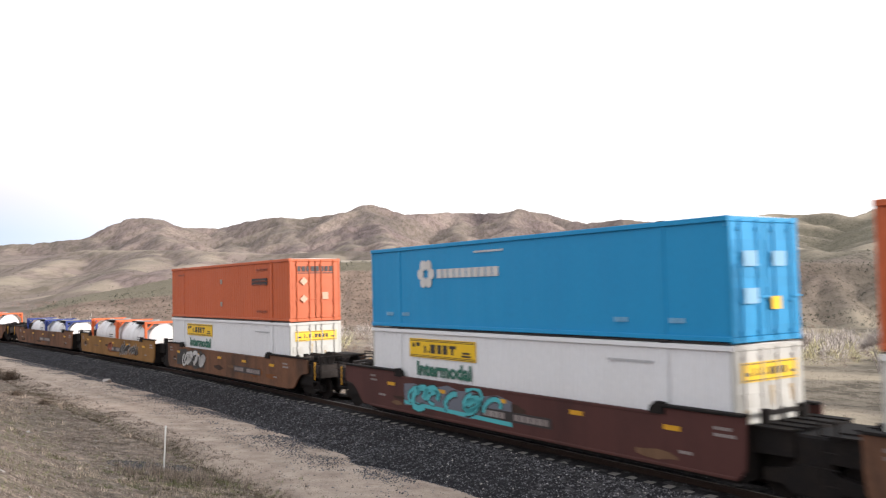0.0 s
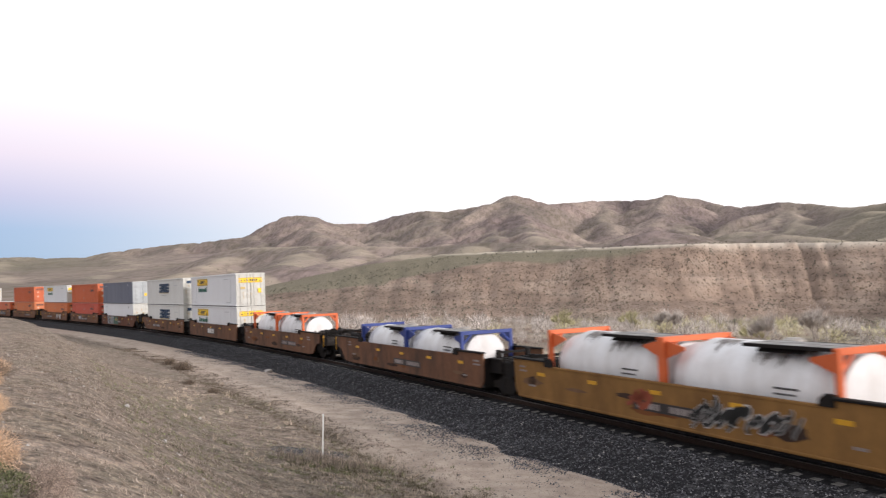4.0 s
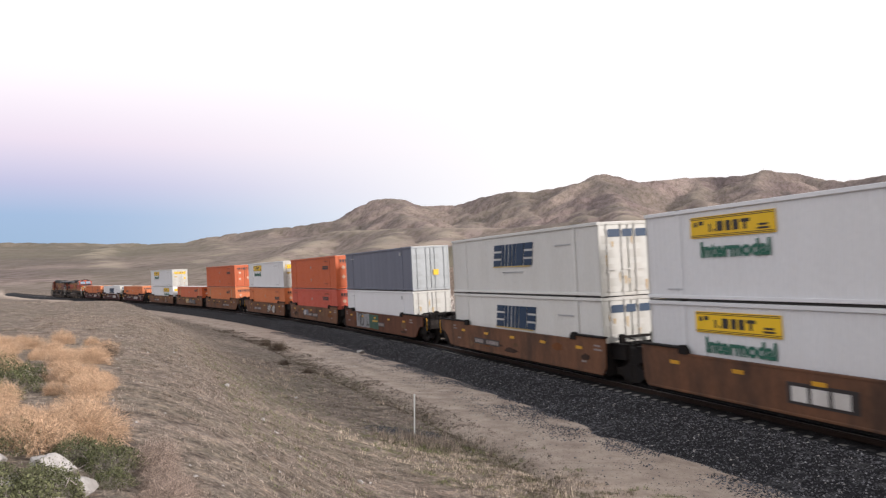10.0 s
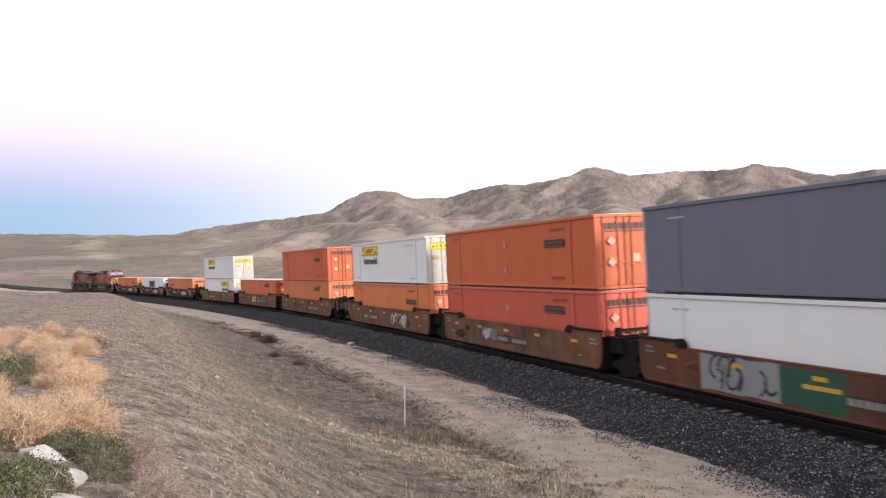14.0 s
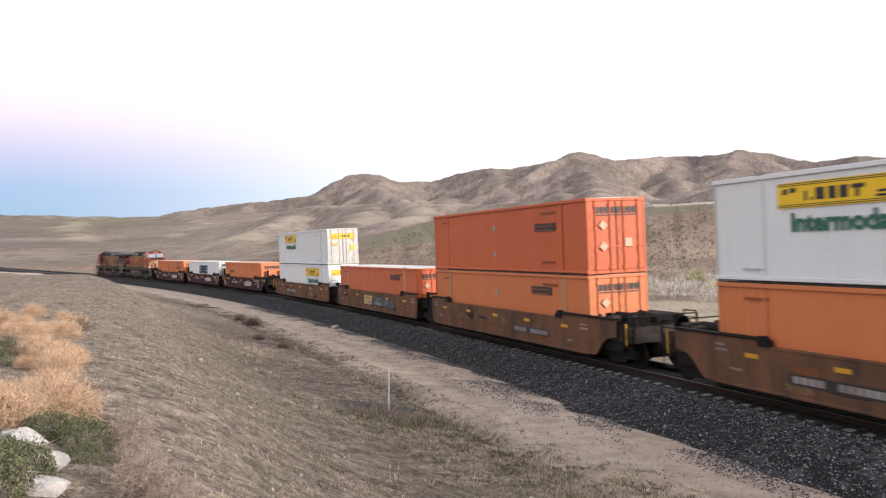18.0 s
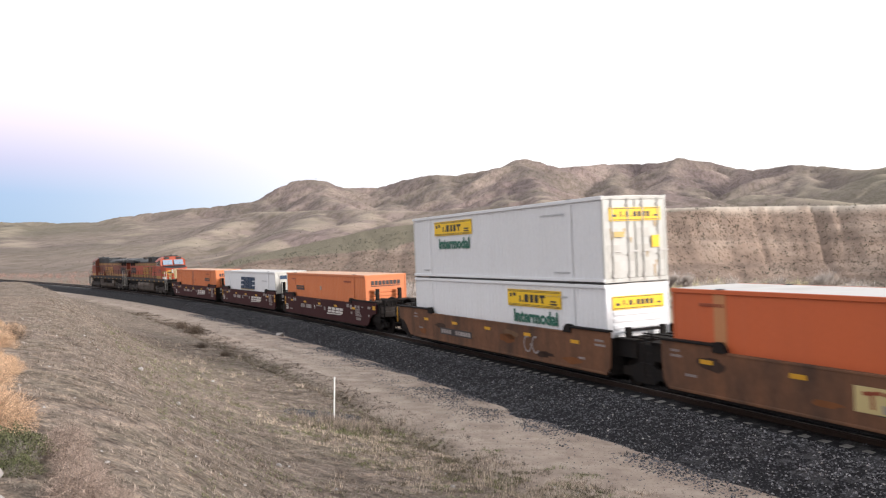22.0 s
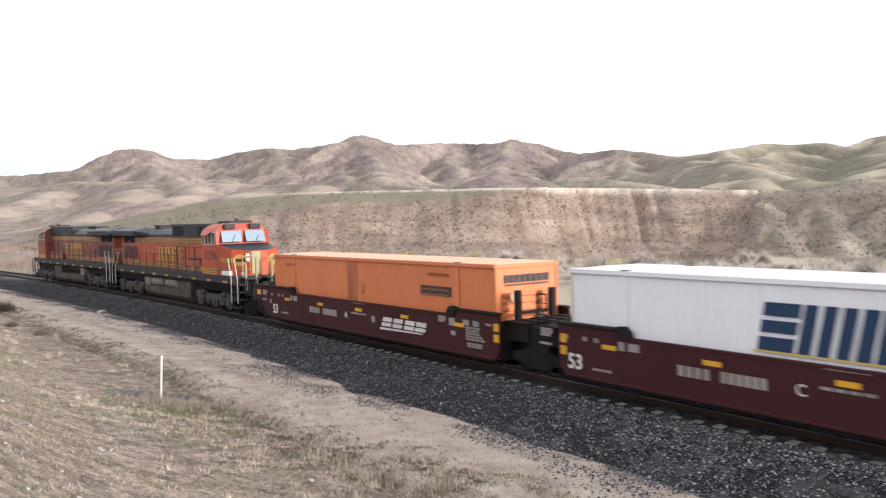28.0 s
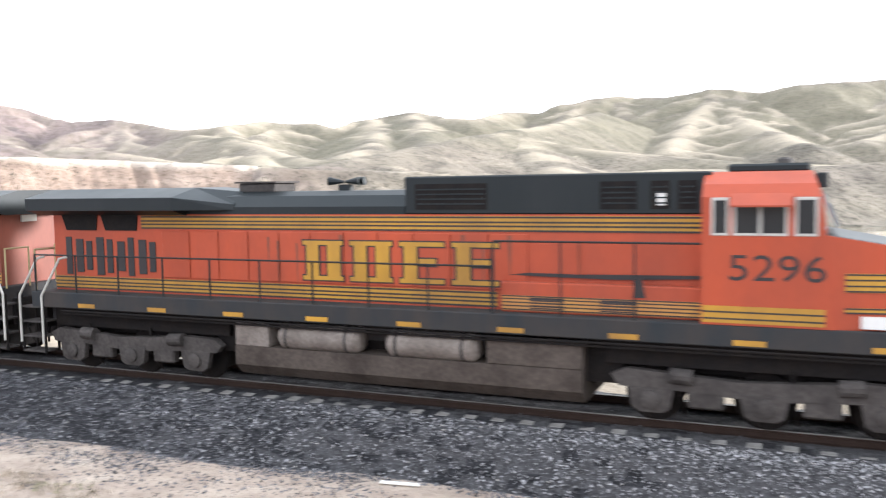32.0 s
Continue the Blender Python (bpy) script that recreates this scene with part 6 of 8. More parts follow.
def sprayed_blocks(car):
    """A cream panel with red bars, then upright black blocks with dull silver edges."""
    g = random.Random(33)
    panel = part("graffiti", Shape().chamfered(-1.72, 0.02, -1.474, -1.462, 0.72, 1.30, 0.004), CREAMSPRAY, car, "cream painted panel")
    for pts in ([(-1.50, 1.14), (-1.02, 1.20)], [(-1.26, 1.18), (-1.24, 0.82)], [(-0.98, 1.18), (-0.58, 1.18)], [(-0.78, 1.18), (-0.80, 0.84)], [(-0.50, 1.18), (-0.20, 0.82)], [(-0.18, 1.18), (-0.52, 0.82)]):
        part("panel_mark", ribbon(pts, 0.085, -1.480, -1.470), GRAFFITI["rust"], panel, "red sprayed bar")
    for k in range(8):
        x0 = 0.42 + 0.50 * k
        lean, low_, top = g.uniform(-0.06, 0.06), 0.70 + g.uniform(-0.05, 0.06) - 0.012 * k, 1.36 + g.uniform(-0.08, 0.05) - 0.012 * k
        rim = [(x0 - 0.05, low_), (x0 + 0.24, low_ - 0.05), (x0 + 0.50, low_ + 0.03), (x0 + 0.49 + lean, top - 0.05), (x0 + 0.22 + lean, top + 0.03), (x0 - 0.03 + lean, top)]
        part("graffiti", Shape().prism(rim, -1.472 - 0.0015 * (k % 2), -1.462), GRAFFITI["black"], car, "sprayed black block")
        stem = [(x0 + 0.08, low_ + 0.06), (x0 + 0.10 + lean, top - 0.08)]
        rest = [(x0 + 0.10 + lean, top - 0.10), (x0 + 0.36 + lean, top - g.uniform(0.10, 0.22)), (x0 + 0.34, (low_ + top) / 2 + g.uniform(-0.08, 0.08)), (x0 + g.uniform(0.12, 0.38), low_ + 0.08)]
        for pts in (stem, rest):
            part("graffiti", ribbon(pts, g.uniform(0.05, 0.085), -1.481, -1.468), GRAFFITI["silver" if k % 3 else "slate"], car, "sprayed dull silver stroke")


TRAIN = []
CREAMSPRAY = paint("cream_spray", (0.52, 0.42, 0.20), (0.40, 0.30, 0.15), stain=0.5)
GRIME = surface("tank_grime", (0.20, 0.18, 0.17), (0.40, 0.37, 0.35), rough=0.8, fine=9, coarse=2.2, vary=0.4, stain=0.8, stretch=(1, 1, 0.4), bump=0.1)
WALKWAY = surface("walkway_grey", (0.30, 0.29, 0.28), (0.12, 0.11, 0.10), rough=0.7, metal=0.3, fine=20, coarse=3, stain=0.7)
SPRAYRED = paint("faded_red", (0.62, 0.20, 0.16), (0.70, 0.45, 0.40))


def build_train():
    lab = {"brown": "rust-brown articulated well car carrying containers", "tan": "yellow-brown weathered well car with sprayed graffiti", "maroon": "dark maroon well car with pale stencils"}
    spec = [  # colour, coupler ahead, coupler behind, letter, mark
        (BROWN, "brown", False, False, "", ""), (MAROON2, "maroon", False, True, "", ""), (BROWN, "brown", True, False, "", ""), (TAN, "tan", False, False, "", ""),
        (BROWN, "brown", False, True, "", ""), (BROWN, "brown", True, False, "", ""), (BROWN, "brown", False, False, "", "plate"), (BROWN, "brown", False, True, "", ""),
        (BROWN2, "brown", True, False, "", ""), (BROWN, "brown", False, False, "", ""), (BROWN, "brown", False, True, "", ""), (BROWN, "brown", True, False, "", ""),
        (BROWN, "brown", False, False, "", ""), (BROWN, "brown", False, True, "", ""), (MAROON, "maroon", True, False, "B", ""), (MAROON, "maroon", False, False, "C", ""), (MAROON, "maroon", False, True, "A", "")]
    loads = [
        (lambda: hunt(), lambda: orange()), (lambda: hunt(), lambda: container("bright blue smooth shipping container with a pale emblem", BLUE, BLUE, False, "knot")),
        (lambda: hunt(), lambda: orange()), "tanks_orange", "tanks_blue", "tanks_orange",
        (lambda: hunt(), lambda: hunt(-3.5, True)),
        (lambda: container("off-white shipping container with a dark slanted mark", CREAM, ENDS, True, "dark_word"), lambda: container("off-white shipping container with a dark slanted mark", CREAM, ENDS, True, "dark_word")),
        (lambda: container("plain white shipping container with pale doors", WHITE, ENDS, False, "plain"), lambda: container("slate grey shipping container with pale doors", GREY, GREYENDS, False, "plain")),
        (lambda: orange(RED, 3.6, 1.9), lambda: orange()), (lambda: orange(ORANGE2, 4.05, 1.62), lambda: hunt(-3.5, True)), (lambda: orange(ORANGE2, 3.35, 2.05, posts=TANPOST), lambda: orange()),
        (lambda: orange(ORANGE, 3.45, 2.12, ribbed=False, posts=TANPOST),), (lambda: container(W_, WHITE, WHITE, True, "yellow", 3.4, bars=True), lambda: hunt(-3.5, True)), (lambda: orange(ORANGE2, -5.74, 1.70, False, True),),
        (lambda: container("white ribbed shipping container with a large dark blue mark", WHITE, ENDS, True, "dark_word"),), (lambda: orange(ORANGE2, 3.97, 1.76, True, True),)]
    backs, b = [], 0.0
    for i, (_, _, ahead, behind, _, _) in enumerate(spec):
        if i:
            b += COUPLED if ahead else JOINED
        backs.append(b)
    zero = backs[8]
    for i, (col, key, ahead, behind, letter, mark) in enumerate(spec):
        back = backs[i] - zero
        car = well_car(lab[key], col, ahead, behind, letter, i, mark)
        ride(car, back)
        TRAIN.append(car)
        for spray in {1: [(-5.6, 6.0, 0.56, 0.98, "teal", "black", 6, 3)], 2: [(-6.8, 4.5, 0.42, 1.1, "white", "black", 5, 5)], 3: [(1.2, 4.2, 0.46, 1.05, "black", "white", 9, 7), (-1.7, 2.0, 0.8, 0.6, "rust", "rust", 3, 8)],
                      10: [(1.0, 3.6, 0.5, 0.95, "white", "white", 11, 13)], 9: [(-3.0, 1.8, 0.7, 0.6, "white", "slate", 3, 19)]}.get(i, ()):
            graffiti(car, *spray)
        if i == 8:
            painted_panels(car)
        if i == 13:
            for cx, turn in ((3.15, 5.2), (3.75, 4.4)):
                loop = [(cx + 0.26 * math.cos(1.2 + turn * k / 9), 0.93 + 0.30 * math.sin(1.2 + turn * k / 9)) for k in range(10)]
                part("graffiti", ribbon(loop, 0.07, -1.474, -1.464), DIM, car, "faint pale sprayed loop")
        if i == 12:
            sprayed_blocks(car)
        load = loads[i]
        if isinstance(load, str):
            fm = FRAMEORANGE if load.endswith("orange") else FRAMEBLUE
            text = "white tank in an orange steel frame" if fm is FRAMEORANGE else "white tank in a dark blue steel frame"
            for x in (-3.1, 3.1):
                ride(tank(text, fm, tall=2.52 if fm is FRAMEORANGE else 2.20, seed=i + int(x)), back, pose(x, 0, BASE))
        else:
            for k, make in enumerate(load):
                ride(make(), back, pose(0, 0, BASE + 0.004 + k * (TALL + 0.025)))
    return backs[-1] - zero


MAROON2 = paint("car_dark_brown", (0.085, 0.036, 0.032), (0.05, 0.026, 0.024), stain=0.7, rough=0.7)
BROWN2 = paint("car_red_brown", (0.13, 0.055, 0.032), (0.07, 0.035, 0.026), stain=0.75, spread=0.5, vary=0.12, rough=0.75, coarse=0.9)
TAIL = build_train()


# ---- locomotives ----
GLASS = surface("cab_glass", (0.02, 0.022, 0.025), rough=0.06, fine=3, vary=0.02, stain=0.0, bump=0)
WINDSHIELD = surface("windshield_glass", (0.42, 0.50, 0.58), rough=0.08, metal=0.95, fine=3, vary=0.02, stain=0.0, bump=0)
DUSTY = surface("dusty_steel", (0.20, 0.17, 0.15), (0.10, 0.082, 0.07), rough=0.7, fine=14, coarse=1.6, stain=0.8)
FUEL = surface("fuel_tank_grime", (0.082, 0.066, 0.056), (0.042, 0.033, 0.028), rough=0.8, fine=14, coarse=1.3, stain=0.9)
SOOT = paint("hood_soot", (0.22, 0.065, 0.038), (0.11, 0.045, 0.03), stain=0.9, spread=0.45, coarse=2.0)
PALE = paint("rail_white", (0.46, 0.44, 0.40), (0.3, 0.27, 0.23), stain=0.5)
FADED = paint("faded_yellow", (0.50, 0.26, 0.06), (0.34, 0.15, 0.05), stain=0.7, spread=0.47)
LAMPWHITE = surface("lamp_lens", (0.50, 0.50, 0.47), rough=0.1, vary=0.02, stain=0.0, bump=0)
OLIVE = paint("nose_door_grey", (0.33, 0.27, 0.14), (0.20, 0.16, 0.09), stain=0.6)


def nose_outline(z):
    return [(8.0, -1.5, z), (9.40, -1.28, z), (9.88, -0.5, z), (9.88, 0.5, z), (9.40, 1.28, z), (8.0, 1.5, z)]


def loft(rings):
    s = Shape()
    k = len(rings[0])
    for r in rings:
        s.v += r
    for i in range(len(rings) - 1):
        s.f += [(i * k + j, i * k + (j + 1) % k, (i + 1) * k + (j + 1) % k, (i + 1) * k + j) for j in range(k)]
    s.f += [tuple(reversed(range(k))), tuple((len(rings) - 1) * k + j for j in range(k))]
    return s


def loco_truck(loco, x0, axles):
    t = part("truck", Shape().box(min(axles) - 0.3 + x0, max(axles) + 0.3 + x0, -0.9, 0.9, 0.62, 0.92), DARK, loco, "three-axle truck with cast frames")
    for sy in (-1, 1):
        y0, y1 = sy * 1.20 - 0.10, sy * 1.20 + 0.10
        a, c = x0 + min(axles), x0 + max(axles)
        f = Shape().prism([(a - 0.75, 0.95), (a - 0.45, 1.08), (a + 0.5, 1.02), (x0 - 0.4, 0.95), (x0 + 0.6, 1.0), (c - 0.3, 1.08), (c + 0.55, 1.05), (c + 0.75, 0.9), (c + 0.6, 0.74), (c - 0.5, 0.72), (x0 + 0.5, 0.66), (x0 - 0.5, 0.66), (a + 0.5, 0.72), (a - 0.6, 0.74)], y0, y1)
        part("side_frame", f, TRUCK, t)
        for ax in axles:
            p = Shape().prism([(x0 + ax - 0.42, 0.74), (x0 + ax + 0.42, 0.74), (x0 + ax + 0.34, 0.36), (x0 + ax + 0.2, 0.28), (x0 + ax - 0.2, 0.28), (x0 + ax - 0.34, 0.36)], sy * 1.24 - 0.08, sy * 1.24 + 0.08)
            part("axle_box", p, TRUCK, t)
            b = Shape().lathe([(sy * 1.30, 0.17), (sy * 1.38, 0.17), (sy * 1.40, 0.12)], "y", 16, (x0 + ax, 0, 0.53))
            part("bearing_cap", b, TRUCK, t, smooth=True)
        part("brake_cylinder", Shape().tube((a + 0.35, sy * 1.30, 1.0), (a + 0.75, sy * 1.30, 0.98), 0.15, sides=12), TRUCK, t)
        part("brake_cylinder", Shape().tube((c - 0.75, sy * 1.30, 0.98), (c - 0.35, sy * 1.30, 1.0), 0.15, sides=12), TRUCK, t)
        for q in (x0 - 1.0, x0 + 0.95):
            part("spring_seat", Shape().chamfered(q - 0.32, q + 0.32, min(y0, y1), max(y0, y1) + 0.02, 0.40, 0.74, 0.04), TRUCK, t)
            part("sand_hose", Shape().path([(q - 0.5, sy * 1.15, 1.2), (q - 0.45, sy * 1.2, 0.6), (q - 0.4, sy * 0.85, 0.15)], 0.03), DARK, t)
    for ax in axles:
        w = Shape().lathe([(-0.80, 0.1), (-0.79, 0.52), (-0.74, 0.555), (-0.70, 0.53), (-0.69, 0.50), (-0.67, 0.13), (0.67, 0.13), (0.69, 0.50), (0.70, 0.53), (0.74, 0.555), (0.79, 0.52), (0.80, 0.1)], "y", 32)
        ob = part("wheelset", w, DARK, t, smooth=True, at=pose(x0 + ax, 0, 0.535))
        ROLLING.append((ob, pose(x0 + ax, 0, 0.535), 0.53))


def locomotive(label, number, body=None):
    gold = LOCO_YELLOW if body is None else FADED
    body = body or LOCO_ORANGE
    o = thing("locomotive", label, "locomotive", "locomotives of the train")
    # frame, walkway, tank
    part("frame", Shape().chamfered(-10.45, 9.95, -1.50, 1.50, 1.62, 2.02, 0.02).box(-10.4, 9.9, -0.9, 0.9, 1.2, 1.65), LOCO_FRAME, o, "dark grey underframe")
    part("fuel_tank", Shape().prism([(-1.38, 0.98), (1.38, 0.98), (1.38, 0.55), (1.15, 0.30), (-1.15, 0.30), (-1.38, 0.55)], -4.25, 3.8, "x"), FUEL, o, "grimy brown fuel tank")
    part("tank_box", Shape().chamfered(-4.25, -3.35, -1.38, 1.38, 0.98, 1.5, 0.02), DUSTY, o)
    part("tank_box", Shape().chamfered(1.85, 3.8, -1.38, 1.38, 0.98, 1.52, 0.02), FUEL, o)
    for x in (-3.15, -0.45):
        r = Shape().lathe([(x, 0.02), (x + 0.03, 0.20), (x + 0.14, 0.31), (x + 1.98, 0.31), (x + 2.09, 0.20), (x + 2.12, 0.02)], "x", 22, (0, -1.14, 1.24))
        ob = part("air_reservoir", r, DUSTY, o, "dusty grey-brown air reservoir", smooth=True)
        for q in (0.25, 1.75):
            part("strap", Shape().lathe([(x + q, 0.32), (x + q + 0.07, 0.32)], "x", 22, (0, -1.14, 1.24)), TRUCK, ob)
    # added dark boxes stand for the shade between frame and trucks
    for x0, x1 in ((-10.0, -4.6), (4.2, 9.7)):
        part("sand_pipe_box", Shape().box(x0, x1, -1.12, 1.12, 1.12, 1.62), DARK, o, "dark box standing for the shade over the truck")
    part("scrape", Shape().prism([(2.2, 2.74), (3.0, 2.72), (4.4, 2.70), (6.0, 2.76), (6.05, 2.82), (4.6, 2.80), (3.6, 2.78), (2.6, 2.79)], -0.99, -0.96), INK, o, "long dark scrape along the hood")
    part("scrape", Shape().prism([(4.72, 2.40), (4.95, 2.40), (4.88, 2.75), (4.78, 2.75)], -1.20, -1.15), INK, o, "sooty streak")
    under = Shape().box(-9.9, 9.6, -0.75, 0.75, 0.95, 1.25)
    for x in (-9.3, -7.38, -5.46, 5.07, 7.05, 9.0):
        under.chamfered(x - 0.55, x + 0.35, -0.6, 0.6, 0.22, 0.95, 0.05)
    under.box(-5.0, -4.2, -1.0, 1.0, 0.75, 1.6).box(3.8, 4.5, -1.0, 1.0, 0.7, 1.6)
    part("underfloor", under, DARK, o, "dark motors and gear under the frame")
    pipes = Shape()
    for z, y in ((1.55, -1.46), (1.48, -1.42), (1.40, -1.05)):
        pipes.path([(-9.5, y, z), (9.2, y, z)], 0.025)
    part("pipe", pipes, DARK, o)
    loco_truck(o, -7.38, (-1.92, 0.0, 1.92))
    loco_truck(o, 7.05, (-1.98, 0.0, 1.95))
    # long hood
    W = 0.95
    part("hood", Shape().box(-10.15, 6.12, -W, W, 2.02, 3.95), body, o, "orange engine hood")
    part("engine_cover", Shape().prism([(-W, 3.95), (W, 3.95), (W, 4.12), (W - 0.22, 4.36), (W - 0.5, 4.46), (-W + 0.5, 4.46), (-W + 0.22, 4.36), (-W, 4.12)], -6.0, -0.1, "x"), LOCO_BLACK, o, "black rounded engine roof")
    part("blower_cabinet", Shape().chamfered(-0.1, 6.1, -W - 0.01, W + 0.01, 3.95, 4.74, 0.03), LOCO_BLACK, o, "black equipment cabinet")
    for x0, x1 in ((0.15, 1.75), (4.05, 4.75), (5.0, 5.35), (5.5, 5.85)):
        v = Shape().box(x0, x1, -W - 0.02, -W, 4.05, 4.58)
        g = part("grille", v, DARK, o)
        for q in (4.15, 4.25, 4.35, 4.45):
            part("slat", Shape().box(x0 + 0.05, x1 - 0.05, -W - 0.035, -W - 0.02, q, q + 0.03), LOCO_BLACK, g)
    part("placard", Shape().box(5.12, 5.28, -W - 0.03, -W - 0.015, 4.12, 4.35), PRINT, o)
    wing = Shape().prism([(-1.5, 4.06), (-0.98, 3.93), (0.98, 3.93), (1.5, 4.06), (1.5, 4.36), (0.6, 4.58), (-0.6, 4.58), (-1.5, 4.36)], -10.5, -5.85, "x")
    part("radiator_wing", wing, LOCO_BLACK, o, "wide black radiator wing")
    part("radiator_taper", loft([[(-5.85, -1.5, 4.06), (-5.85, 1.5, 4.06), (-5.85, 1.5, 4.36), (-5.85, 0.6, 4.58), (-5.85, -0.6, 4.58), (-5.85, -1.5, 4.36)], [(-4.5, -0.955, 4.05), (-4.5, 0.955, 4.05), (-4.5, 0.93, 4.18), (-4.5, 0.5, 4.462), (-4.5, -0.5, 4.462), (-4.5, -0.93, 4.18)]]), LOCO_BLACK, o)
    for sy in (-1, 1):
        y = sy * W
        a, b = sorted((y, y + sy * 0.02))
        for x0, x1 in ((-9.85, -8.65), (-8.55, -7.35)):
            part("intake_screen", Shape().prism([(x0, 3.93), (x1, 3.93), (x1 - 0.05, 3.55), (x0 + 0.15, 3.55)], a, b), DARK, o, "black radiator intake screen")
        for k in range(9):
            x = -9.75 + k * 0.34
            part("louvre", Shape().chamfered(x, x + (0.25 if k % 2 else 0.20), a - 0.004, b + 0.004, 2.42 + 0.06 * (k % 3), 3.38 - 0.05 * (k % 3), 0.01), INK, o)
        a, b = sorted((y, y + sy * 0.012))
        # yellow bands edged with black lines
        for x0, x1, z0, z1 in ((-7.25, 6.1, 3.60, 3.92), (-10.15, 1.95, 2.06, 2.38)):
            band = part("stripe", Shape().box(x0, x1, a, b, z0, z1), gold, o, "yellow stripe")
            c, d = sorted((y + sy * 0.012, y + sy * 0.016))
            lines = Shape()
            for q in (z0 + 0.02, z0 + 0.11, z1 - 0.13, z1 - 0.03):
                lines.box(x0, x1, c, d, q - 0.018, q + 0.018)
            part("stripe_line", lines, INK, band)
        gs = random.Random(4 + sy)
        for k in range(9):
            x, top_, len_ = gs.uniform(-6.4, 5.6), gs.uniform(3.3, 3.56), gs.uniform(0.4, 1.0)
            w = gs.uniform(0.015, 0.05)
            e0, e1 = sorted((y + sy * 0.034, y + sy * 0.0375))
            part("soot_streak", Shape().prism([(x - w, top_), (x + w, top_), (x + w * 0.4, top_ - len_), (x - w * 0.2, top_ - len_ * 0.9)], e0, e1), SOOT, o, "sooty run down the hood")
        c, d = sorted((y, y + sy * 0.035))
        for k in range(11):
            x = -6.6 + k * 0.84
            part("hood_door", Shape().chamfered(x, x + 0.80, min(c, d), max(c, d) - 0.012 if sy > 0 else max(c, d), 2.42, 3.56, 0.012), body, o)
        # plain block mark in yellow with a dark edge
        c, d = sorted((y + sy * 0.035, y + sy * 0.046))
        e, g = sorted((y + sy * 0.046, y + sy * 0.056))
        for k in range(4):
            x0 = -2.65 + k * 1.2
            dark = part("side_mark", Shape().box(x0, x0 + 1.08, c, d, 2.47, 2.62).box(x0, x0 + 1.08, c, d, 3.25, 3.40).box(x0 + 0.08, x0 + 0.48, c, d, 2.62, 3.25).box(x0 + (0.62 if k < 2 else 0.44), x0 + (1.02 if k < 2 else 0.9), c, d, 2.85 if k > 1 else 2.62, 3.05 if k > 1 else 3.25), INK, o, "dark edged block mark")
            part("mark_face", Shape().box(x0 + 0.03, x0 + 1.05, e, g, 2.50, 2.59).box(x0 + 0.03, x0 + 1.05, e, g, 3.28, 3.37).box(x0 + 0.13, x0 + 0.43, e, g, 2.59, 3.28).box(x0 + (0.66 if k < 2 else 0.48), x0 + (0.98 if k < 2 else 0.86), e, g, 2.88 if k > 1 else 2.59, 3.02 if k > 1 else 3.28), gold, dark)
        # lower cabinets ahead of the walkway
        c, d = sorted((sy * 0.95, sy * 1.18))
        part("cabinet", Shape().chamfered(2.1, 6.1, c, d, 2.02, 2.62, 0.02), body, o)
        c, d = sorted((sy * 1.18, sy * 1.192))
        band = part("stripe", Shape().box(2.12, 6.08, c, d, 2.06, 2.36), FADED, o, "faded yellow stripe")
        for q in (2.08, 2.15, 2.22, 2.29, 2.345):
            part("stripe_line", Shape().box(2.12, 6.08, min(c, d) - 0.003, max(c, d) + 0.003, q - 0.013, q + 0.013), INK, band)
        for x0 in (2.7, 4.1):
            for q in range(5):
                part("vent_slot", Shape().box(x0, x0 + 0.7, min(c, d) - 0.004, max(c, d) + 0.004, 2.10 + q * 0.05, 2.125 + q * 0.05), INK, band)
        # handrail
        hr = Shape()
        for k, x in enumerate(np.linspace(-10.3, 2.0, 10)):
            hr.tube((x, sy * 1.47, 1.75), (x, sy * 1.47, 2.95), 0.022, sides=6)
        hr.path([(-10.3, sy * 1.47, 2.95), (2.0, sy * 1.47, 2.95), (2.05, sy * 1.47, 3.45), (6.1, sy * 1.47, 3.45)], 0.022)
        for x in (2.05, 3.4, 4.8):
            hr.tube((x, sy * 1.47, 2.02), (x, sy * 1.47, 3.45), 0.022, sides=6)
        part("handrail", hr, LOCO_BLACK, o)
        for x in np.linspace(-8.6, 9.0, 9):
            c, d = sorted((sy * 1.50, sy * 1.506))
            part("reflector", Shape().box(x - 0.27, x + 0.27, c, d, 1.66, 1.76), gold, o, "yellow reflective strip")
        # steps and grab irons at both ends
        for sx, x in ((1, 10.25), (-1, -10.45)):
            for q in range(4):
                part("step", Shape().box(x - 0.36, x + 0.36, min(sy * 1.05, sy * 1.5), max(sy * 1.05, sy * 1.5), 0.45 + q * 0.38, 0.49 + q * 0.38), TRUCK, o)
            for dx in (-0.38, 0.38):
                for yy in (sy * 1.05, sy * 1.46):
                    part("step_hanger", Shape().chamfered(x + dx - 0.025, x + dx + 0.025, yy - 0.03, yy + 0.03, 0.42, 1.9, 0.008), DARK, o)
            for dx in (-0.38, 0.38):
                part("grab_iron", Shape().path([(x + dx, sy * 1.53, 0.70), (x + dx, sy * 1.53, 1.90), (x + dx - 0.55 * sx, sy * 1.42, 2.85), (x + dx - 0.75 * sx, sy * 1.36, 2.90)], 0.03), PALE, o, "pale steel grab iron")
    # cab
    cab = [(-1.5, 2.02), (1.5, 2.02), (1.5, 4.28), (1.28, 4.50), (0.85, 4.72), (-0.85, 4.72), (-1.28, 4.50), (-1.5, 4.28)]
    front = [(8.16, y, z) if z < 3.7 else (8.16 - 0.38 * (z - 3.7), y, z) for y, z in cab]
    part("cab", loft([[(5.98, y, z) for y, z in cab], front]), body, o, "orange crew cab")
